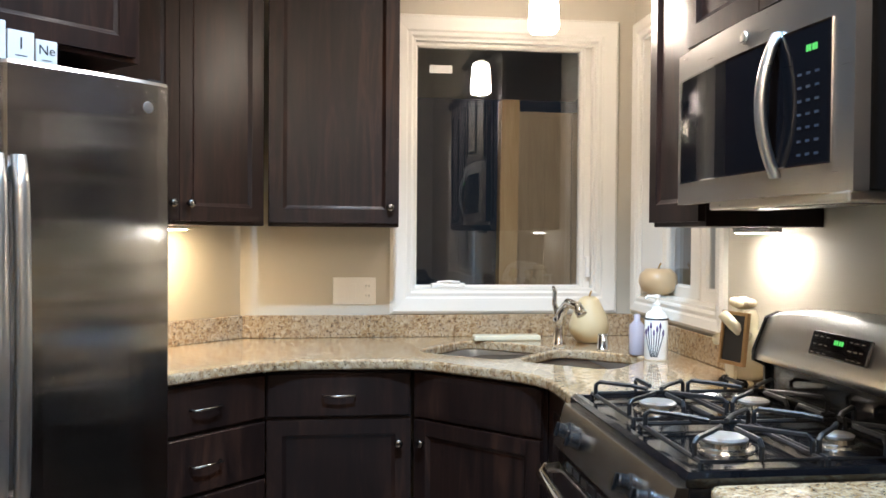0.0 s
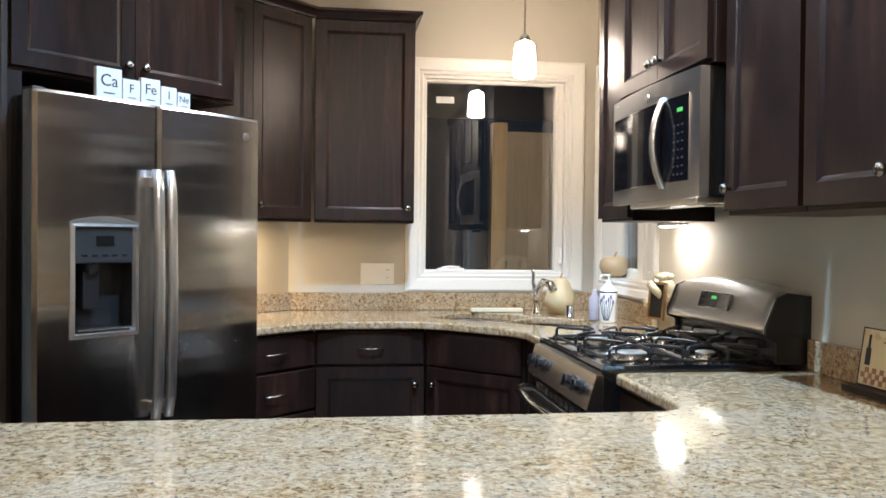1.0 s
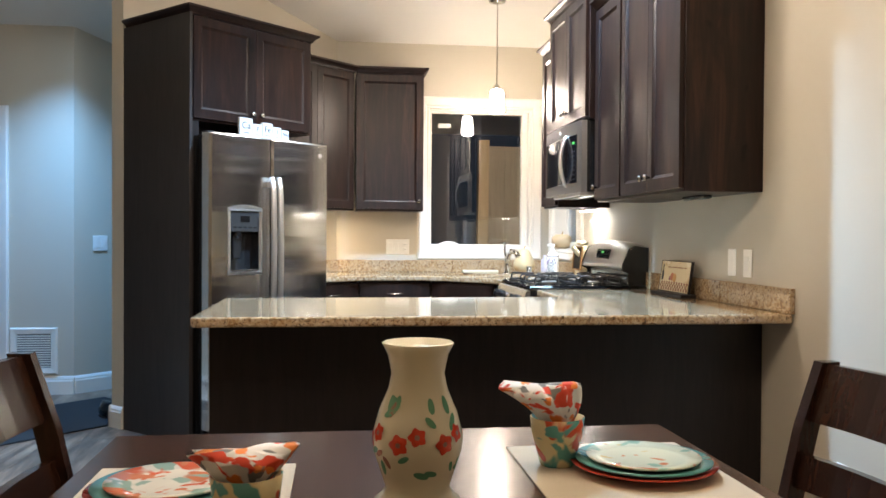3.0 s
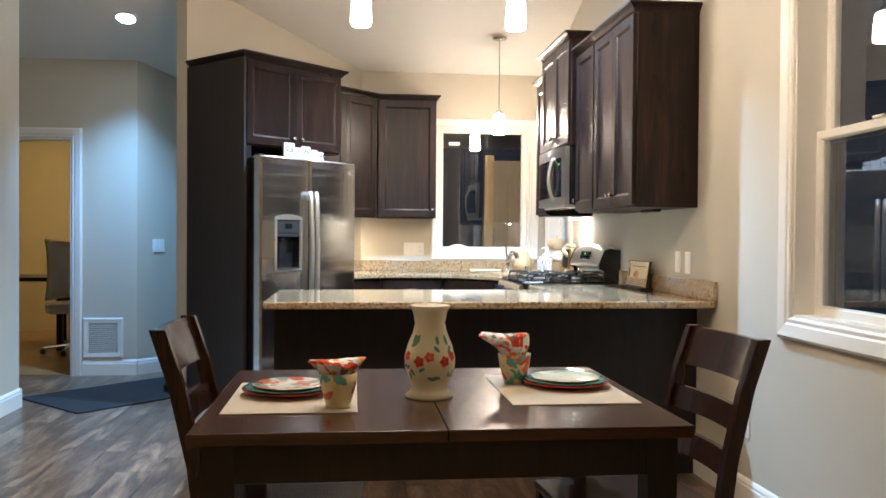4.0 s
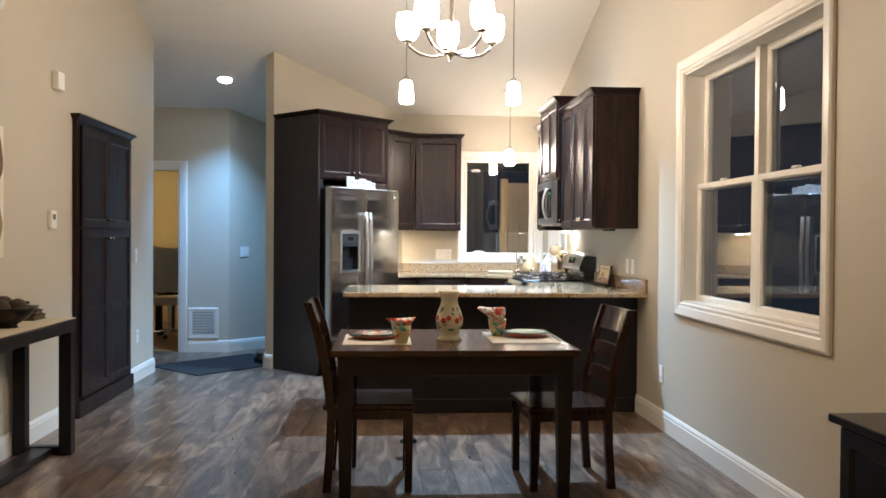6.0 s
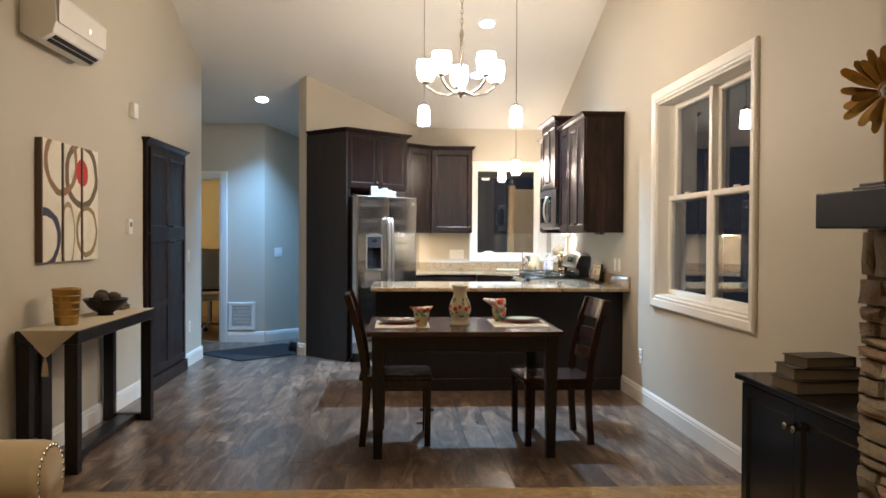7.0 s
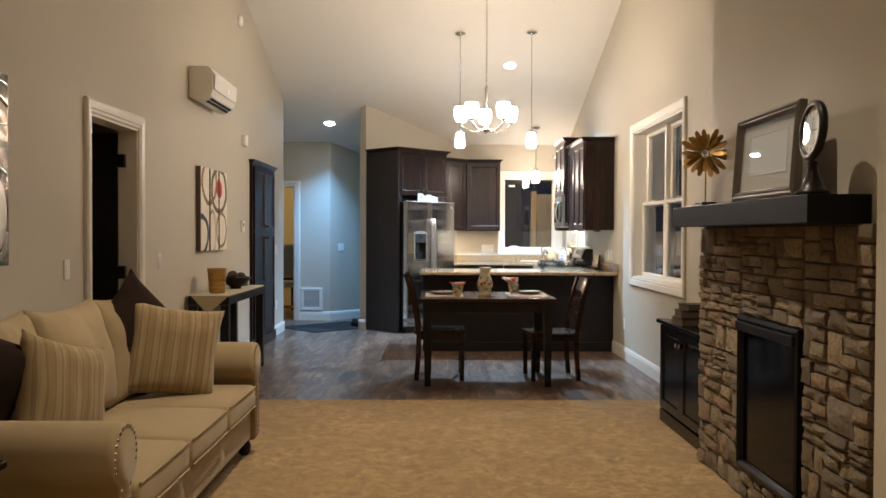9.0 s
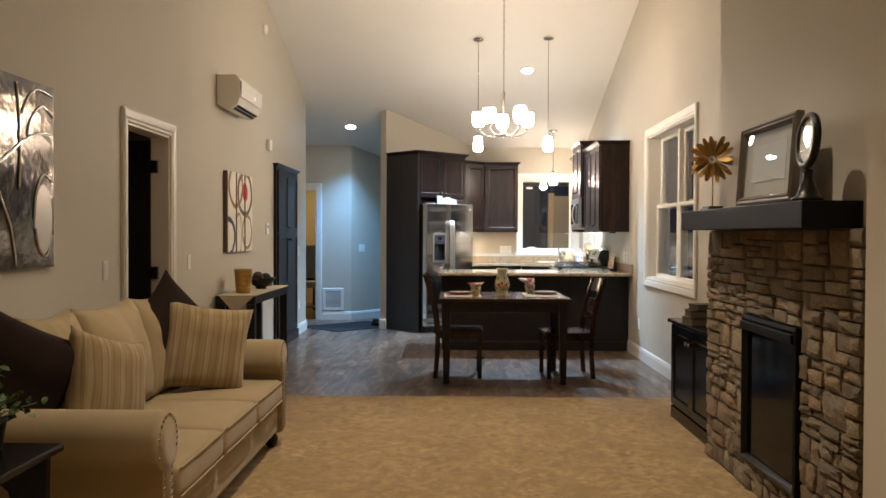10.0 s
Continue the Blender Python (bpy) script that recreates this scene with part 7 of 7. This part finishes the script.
# things on the mantel
fl = thing("metal_flower", pose(1.252, -3.58, ZM), "gold metal flower ornament on a black stand", "ornament")
part("stand", add(box(-0.05, 0.05, -0.09, 0.09, 0, 0.018, 0.003), box(-0.04, 0.04, -0.07, 0.07, 0.0182, 0.030, 0.003)), BLACKWOOD, fl)
part("rod", tube([(0, 0, 0.03), (0, 0, 0.298)], 0.004), GOLD, fl)
HEADM = pose(-0.004, -0.011, 0.300, 0, 0, 66) @ pose(0, 0, 0, 0, -90, 0)
rg3 = random.Random(11)
for ring0, (n, r0, r1, w, up) in enumerate(((17, 0.02, 0.142, 0.0145, 0.006), (13, 0.018, 0.112, 0.0125, 0.018))):
    for k in range(n):
        t = bmesh.new()
        L = r1 * rg3.uniform(0.88, 1.05)
        tw = rg3.uniform(-0.9, 0.9)
        prof = [(r0, 0.25), (r0 + 0.35 * (L - r0), 0.7), (r0 + 0.7 * (L - r0), 1.0), (r0 + 0.93 * (L - r0), 0.75), (L, 0.2)]
        top = [[t.verts.new((r, s * w * f, up + 0.10 * (r - r0) * (r / r1) * 1.2 + s * tw * w * f + dz)) for s in (-1, 0, 1)] for r, f in prof for dz in (0,)]
        bot = [[t.verts.new(v.co + Vector((0, 0, -0.0015))) for v in row] for row in top]
        for rows in (top, bot):
            for a, b in zip(rows, rows[1:]):
                for j in range(2):
                    t.faces.new((a[j], a[j + 1], b[j + 1], b[j]))
        part("petal", t, GOLD, fl, m=HEADM @ pose(0, 0, 0, 0, 0, 360 * (k + 0.5 * ring0) / n + rg3.uniform(-5, 5)))
t = bmesh.new()
for k in range(18):
    a = 2 * math.pi * k / 18
    tube([(0, 0, 0.02), (0.022 * math.cos(a), 0.022 * math.sin(a), 0.032)], 0.0016, 5, t)
    lathe([(0.0, -0.004), (0.004, 0), (0, 0.004)], 6, t, pose(0.024 * math.cos(a), 0.024 * math.sin(a), 0.033))
part("flower_center", t, NICKEL, fl, m=HEADM)

pf = thing("picture_frame", pose(1.315, -4.21, ZM, 0, 0, -90) @ pose(0, 0, 0, -4, 0, 0) @ Matrix.Diagonal((1, 1, 0.95, 1)), "wide silver and black picture frame leaning on the wall", "picture")
part("moulding", loops(0, 0.70, 0, 0.41, [(0, -0.105), (0, -0.135), (0.012, -0.142), (0.022, -0.136), (0.030, -0.140), (0.040, -0.132), (0.046, -0.120), (0.046, -0.110)], close=False), metal("frame_silver", (0.22, 0.20, 0.18), 0.35), pf)
part("backing", box(0.01, 0.69, -0.112, -0.100, 0.01, 0.40), BLACKWOOD, pf)
part("mount", box(0.046, 0.654, -0.1145, -0.1125, 0.046, 0.364), paint("grey_mount", (0.52, 0.47, 0.39), 0.8), pf)
part("print", loops(0.135, 0.565, 0.115, 0.315, [(0, -0.1146), (0, -0.117), (0.006, -0.117), (0.008, -0.1155)]), paint("pale_print", (0.62, 0.58, 0.52), 0.8, 0.2), pf)
pane(0.046, 0.654, 0.046, 0.364, -0.1205, pf, "glazing")

ck = thing("mantel_clock", pose(1.175, -5.10, ZM, 0, 0, -94), "round dark clock on a turned pedestal", "clock")
part("pedestal", lathe([(0, 0), (0.062, 0), (0.064, 0.012), (0.045, 0.022), (0.034, 0.05), (0.020, 0.085), (0.016, 0.11), (0.022, 0.12), (0.014, 0.13), (0, 0.13)], 26), DARKMETAL, ck, smooth=True)
HM = pose(0, 0, 0.245, 90 - 4, 0, 0) @ Matrix.Diagonal((1, 1, 0.55, 1))
t = lathe([(0.098, -0.03), (0.112, -0.022), (0.116, 0.0), (0.112, 0.022), (0.100, 0.03), (0.090, 0.022), (0.090, -0.03)], 36)
part("case", t, DARKMETAL, ck, m=HM, smooth=True)
part("dial", lathe([(0, 0.0), (0.092, 0.0), (0.092, 0.004), (0, 0.004)], 36), PAPER, ck, m=HM)
for k in range(12):
    a = 2 * math.pi * k / 12
    part("hour_mark", box(-0.002, 0.002, 0.066, 0.082, 0.0042, 0.0052), INK, ck, m=HM @ pose(0, 0, 0, 0, 0, 30 * k))
part("dial_pointer", add(box(-0.002, 0.002, -0.008, 0.052, 0.006, 0.0068), box(-0.0015, 0.045, -0.0018, 0.0018, 0.0072, 0.008)), INK, ck, m=HM)
cg = pane(-0.06, 0.06, -0.06, 0.06, 0.0, ck, "clock_glass")
cg.matrix_basis = pose(0, -0.013, 0.247, -4, 0, 0)

# low cabinet between window and fireplace
lc = thing("low_cabinet", pose(XR, -2.330, 0.0, 0, 0, -90), "low dark espresso cabinet with two panel doors", "cabinet")
LW = 1.062
part("body", box(0, LW, -0.40, -0.003, 0.095, 0.700, 0.003), TABLEBLACK, lc)
part("plinth", box(-0.004, LW, -0.412, -0.003, 0.008, 0.0945, 0.004), TABLEBLACK, lc)
part("cabinet_top", box(-0.015, LW, -0.438, -0.003, 0.7005, 0.728, 0.005), TABLEBLACK, lc, "polished dark top")
for x0, x1, k in ((0.03, LW / 2, LW / 2 - 0.035), (LW / 2, LW - 0.03, LW / 2 + 0.035)):
    dd = part("cabinet_door", loops(x0 + 0.002, x1 - 0.002, 0.115, 0.69, [(a, -0.401 + b) for a, b in DOORPROF[:-1]]), TABLEBLACK, lc)
    knob(dd, k, -0.42, 0.60)
for k, (z, w, d0, turn) in enumerate(((0, 0.20, 0.30, 4), (0.052, 0.19, 0.28, -3), (0.100, 0.16, 0.22, 9))):
    bk = thing("book", pose(1.475, -2.76, 0.7285 + z, 0, 0, turn), "old brown cloth-bound book in a stack", "book", "cabinet books")
    hh = (0.051, 0.047, 0.040)[k]
    part("cover", add(box(-d0 / 2, d0 / 2, -w / 2, w / 2, 0, 0.004, 0.001), add(box(-d0 / 2, d0 / 2, -w / 2, w / 2, hh - 0.004, hh, 0.001), box(d0 / 2 - 0.004, d0 / 2, -w / 2, w / 2, 0.004, hh - 0.004))), BOOKCLOTH, bk)
    part("page_block", box(-d0 / 2 + 0.006, d0 / 2 - 0.0045, -w / 2 + 0.006, w / 2 - 0.006, 0.0043, hh - 0.0043), PAGES, bk)


# ---- lamps ----
def pendant(x, y, z_top, z_bottom, group="pendant lamps"):
    zc = ceil_z(y)
    p = thing("pendant_lamp", pose(x, y, zc), "nickel pendant lamp with a frosted glass shade, lit", "lamp", group)
    part("canopy", lathe([(0.0, 0.0), (0.062, -0.012), (0.060, -0.026), (0.02, -0.038), (0, -0.04)], 24), NICKEL, p, smooth=True)
    part("rod", tube([(0, 0, -0.03), (0, 0, z_top - zc + 0.02)], 0.0045), NICKEL, p)
    part("socket", lathe([(0.006, z_top - zc + 0.045), (0.022, z_top - zc + 0.03), (0.024, z_top - zc), (0, z_top - zc)], 18), NICKEL, p, smooth=True)
    h = z_top - z_bottom
    part("shade", lathe([(0.0, z_top - zc), (0.038, z_top - zc - 0.001), (0.046, z_top - zc - 0.06 * h), (0.051, z_top - zc - 0.4 * h), (0.055, z_top - zc - 0.8 * h), (0.055, z_bottom - zc + 0.018), (0.046, z_bottom - zc + 0.003), (0.030, z_bottom - zc), (0, z_bottom - zc)], 26), SHADE_P, p, "glowing frosted glass shade", smooth=True)


pendant(0.015, 1.53, 2.495, 2.325)
pendant(0.842, 1.50, 2.495, 2.325)
pendant(1.19, 3.99, 2.235, 2.07)

CHX, CHY, CHZ = 0.205, -0.45, 2.285
ch = thing("chandelier", pose(CHX, CHY, CHZ), "nickel five-arm chandelier with frosted glass shades, lit", "chandelier")
part("hub", lathe([(0, -0.02), (0.018, -0.012), (0.026, 0.0), (0.022, 0.03), (0.012, 0.05), (0.011, 0.36), (0.018, 0.38), (0.008, 0.42), (0, 0.43)], 18), NICKEL, ch, smooth=True)
zc = ceil_z(CHY) - CHZ
part("canopy", lathe([(0, zc), (0.065, zc - 0.012), (0.06, zc - 0.028), (0, zc - 0.04)], 24), NICKEL, ch, smooth=True)
t = bmesh.new()
for k in range(int((zc - 0.42) / 0.034)):
    tube([(0.008 * math.cos(a) * (k % 2), 0.008 * math.cos(a) * (1 - k % 2), 0.44 + 0.034 * k + 0.022 * math.sin(a)) for a in [i * math.pi / 4 for i in range(9)]], 0.0028, 5, t)
part("chain", t, NICKEL, ch)
for k in range(5):
    a = 2 * math.pi * k / 5 + math.radians(90)
    cx, sy = math.cos(a), math.sin(a)
    pts = [(0.02 * cx, 0.02 * sy, 0.0), (0.10 * cx, 0.10 * sy, -0.012), (0.18 * cx, 0.18 * sy, 0.008), (0.235 * cx, 0.235 * sy, 0.05), (0.245 * cx, 0.245 * sy, 0.075)]
    arm = part("arm", tube(pts, 0.008), NICKEL, ch, smooth=True)
    part("cup", lathe([(0.0, 0.07), (0.025, 0.075), (0.03, 0.09), (0, 0.09)], 16, m=pose(0.245 * cx, 0.245 * sy, 0)), NICKEL, arm, smooth=True)
    part("shade", lathe([(0, 0.0905), (0.040, 0.092), (0.058, 0.12), (0.063, 0.18), (0.058, 0.225), (0.05, 0.225), (0, 0.20)], 22, m=pose(0.245 * cx, 0.245 * sy, 0)), SHADE_C, arm, "glowing frosted glass shade", smooth=True)

TILT_C = math.degrees(math.atan(0.315))


def beam(at, watts, color, degrees, blend=0.6):
    """The downward beam of a recessed light."""
    lamp = bpy.data.lights.new("beam", "SPOT")
    lamp.energy, lamp.color, lamp.spot_size, lamp.spot_blend, lamp.shadow_soft_size = watts, color, radians(degrees), blend, 0.035
    ob = new("beam", lamp)
    ob.location = at
    return ob


def can(x, y, material, label):
    c0 = thing("recessed_light", pose(x, y, ceil_z(y), -TILT_C, 0, 0), label, "lamp", "recessed lights")
    part("trim_ring", lathe([(0.070, -0.001), (0.095, -0.001), (0.095, -0.006), (0.072, -0.010), (0.070, -0.001)], 28), TRIM, c0)
    part("lens", lathe([(0, -0.0045), (0.069, -0.0045), (0.069, -0.006), (0, -0.006)], 28), material, c0, "glowing lens")
    return c0


hall_can = can(-1.80, 3.90, CAN_H, "recessed ceiling light in the hall, lit cool")
beam((-1.80, 3.90, ceil_z(3.90) - 0.03), SPOT_HALL, BLUE, 100, 1.0)
kitchen_can = can(0.655, 2.265, CAN_K, "recessed ceiling light over the kitchen, lit")
beam((0.655, 2.265, ceil_z(2.265) - 0.03), SPOT_KITCHEN, COOL, 112)
sink_can = can(0.653, 3.27, CAN_K, "recessed ceiling light before the sink window, lit")
beam((0.653, 3.27, ceil_z(3.27) - 0.03), SPOT_KITCHEN * 0.13, (1.0, 0.95, 0.90), 112)

# lights under the cabinets and the microwave
for m, lens in ((pose(*diag(0.46, 0.12), ZU - 0.001, 0, 0, 45), STRIP_W), (pose(1.665, 3.33, ZU - 0.001, 0, 0, -90), STRIP_C), (pose(1.62, 1.55, ZU - 0.001, 0, 0, -90), None)):
    u = thing("under_cabinet_light", m, "slim lamp under the wall cabinet", "lamp", "cabinet lights")
    part("housing", box(-0.11, 0.11, -0.02, 0.02, -0.014, 0, 0.003), TRIM if lens else BLACKPLASTIC, u)
    part("lens", box(-0.10, 0.10, -0.015, 0.015, -0.017, -0.0145), lens or GREYPLASTIC, u, "glowing lens" if lens else "unlit lens")
# two unseen lights added to brighten the carpet, sofa and fireplace
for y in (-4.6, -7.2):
    c0 = thing("recessed_light", pose(-0.25, y, ceil_z(y), TILT_C, 0, 0), "unseen recessed ceiling light added over the living room, lit warm", "lamp", "recessed lights")
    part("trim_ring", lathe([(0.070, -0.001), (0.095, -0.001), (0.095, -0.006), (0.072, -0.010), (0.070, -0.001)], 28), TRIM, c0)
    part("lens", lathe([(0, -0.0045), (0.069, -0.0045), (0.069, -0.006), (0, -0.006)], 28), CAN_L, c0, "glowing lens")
    beam((-0.25, y, ceil_z(y) - 0.02), FILL_LIVING * (1.0 if y > -6 else 0.7), (1.0, 0.85, 0.67), 82)


# ---- pieces: ledge stones and floor planks ----
def stone_mesh(seed):
    """A rough block of unit size, its split face towards -x."""
    t = box(-0.5, 0.5, -0.5, 0.5, -0.5, 0.5)
    bmesh.ops.subdivide_edges(t, edges=t.edges, cuts=2, use_grid_fill=True)
    off = Vector((seed * 3.7, seed * 1.3, seed * 7.1))
    for v in t.verts:
        if v.co.x < 0.4:
            n0 = noise.noise(v.co * 1.7 + off)
            edge = max(abs(v.co.y), abs(v.co.z))
            v.co.x += 0.26 * n0 + (0.18 if edge > 0.45 else 0)
            v.co.y *= 1 - 0.05 * (1 + noise.noise(v.co * 2.3 + off)) * (edge > 0.4)
            v.co.z *= 1 - 0.09 * (1 + noise.noise(v.co * 2.9 - off)) * (edge > 0.4)
    bmesh.ops.recalc_face_normals(t, faces=t.faces)
    me = bpy.data.meshes.new("stone")
    t.to_mesh(me)
    t.free()
    me.materials.append(STONE)
    return me


STONES = [stone_mesh(k) for k in range(14)]
rs = random.Random(21)


def set_stone(y, z, w, h):
    d0 = rs.uniform(0.040, 0.058)
    ob = new("stone", rs.choice(STONES))
    ob.parent = fp
    ob.location = (1.322 - d0 / 2, y + w / 2, z + h / 2)
    ob.scale = (d0, w - 0.006, h - 0.005)
    ob.rotation_euler = (rs.uniform(-0.02, 0.02), 0, rs.uniform(-0.03, 0.03))


def lay(y0, y1, z0, z1):
    """Random broken courses of stones over a patch of the fireplace front."""
    z = z0
    while z < z1 - 0.012:
        h = min(rs.choice((0.09, 0.115, 0.14)), z1 - z)
        if z1 - z - h < 0.05:
            h = z1 - z
        y = y0
        while y < y1 - 0.01:
            w = min(rs.uniform(0.10, 0.24), y1 - y)
            if y1 - y - w < 0.07:
                w = y1 - y
            r = rs.random()
            split = [0, 1] if r < 0.28 or h < 0.06 else [0, rs.uniform(0.36, 0.64), 1] if r < 0.82 else [0, rs.uniform(0.28, 0.36), rs.uniform(0.62, 0.7), 1]
            for a, b in zip(split, split[1:]):
                if w > 0.15 and rs.random() < 0.4:
                    k = rs.uniform(0.35, 0.65)
                    set_stone(y, z + h * a, w * k, h * (b - a))
                    set_stone(y + w * k, z + h * a, w * (1 - k), h * (b - a))
                else:
                    set_stone(y, z + h * a, w, h * (b - a))
            y += w
        z += h


lay(FY0, IN[0] - 0.004, 0.010, 1.3655)
lay(IN[1] + 0.004, FY1, 0.010, 1.3655)
lay(IN[0] - 0.002, IN[1] + 0.002, IN[3] + 0.004, 1.3655)
lay(IN[0] - 0.002, IN[1] + 0.002, 0.010, IN[2] - 0.004)

# planks run along y
PWID, PLEN = 0.182, 1.22


def plank_mesh(length, width=PWID):
    t = box(-width / 2 + 0.0004, width / 2 - 0.0004, -length / 2 + 0.0004, length / 2 - 0.0004, -0.012, 0.0, 0.0007, segments=1)
    me = bpy.data.meshes.new("plank")
    t.to_mesh(me)
    t.free()
    me.materials.append(PLANK)
    return me


floor_ob = bpy.data.objects["floor"]
cache = {}
rp = random.Random(5)
XP = -3.40
col = 0
while XP < XR + 0.05:
    y = CARPET_Y + 0.001 - rp.uniform(0, PLEN)
    while y < 4.60:
        a, b = max(y, CARPET_Y + 0.001), min(y + PLEN, 4.60)
        if b - a > 0.02 and not (XP < XL - 0.25 and b < 3.0):
            key = round(b - a, 3)
            if key not in cache:
                cache[key] = plank_mesh(b - a)
            ob = new("plank", cache[key])
            ob.parent = floor_ob
            ob.location = (XP + PWID / 2, (a + b) / 2, -0.0002 * (col % 2))
        y += PLEN
    XP += PWID
    col += 1
# the unseen rest of the floor
rest = part("far_planks", add(box(-5.2, -3.405, 3.0, 4.55, -0.011, -0.002), box(-1.9, 0.1, 4.605, 6.0, -0.011, -0.002)), PLANK, floor_ob)
tagged(rest, kind="stuff")
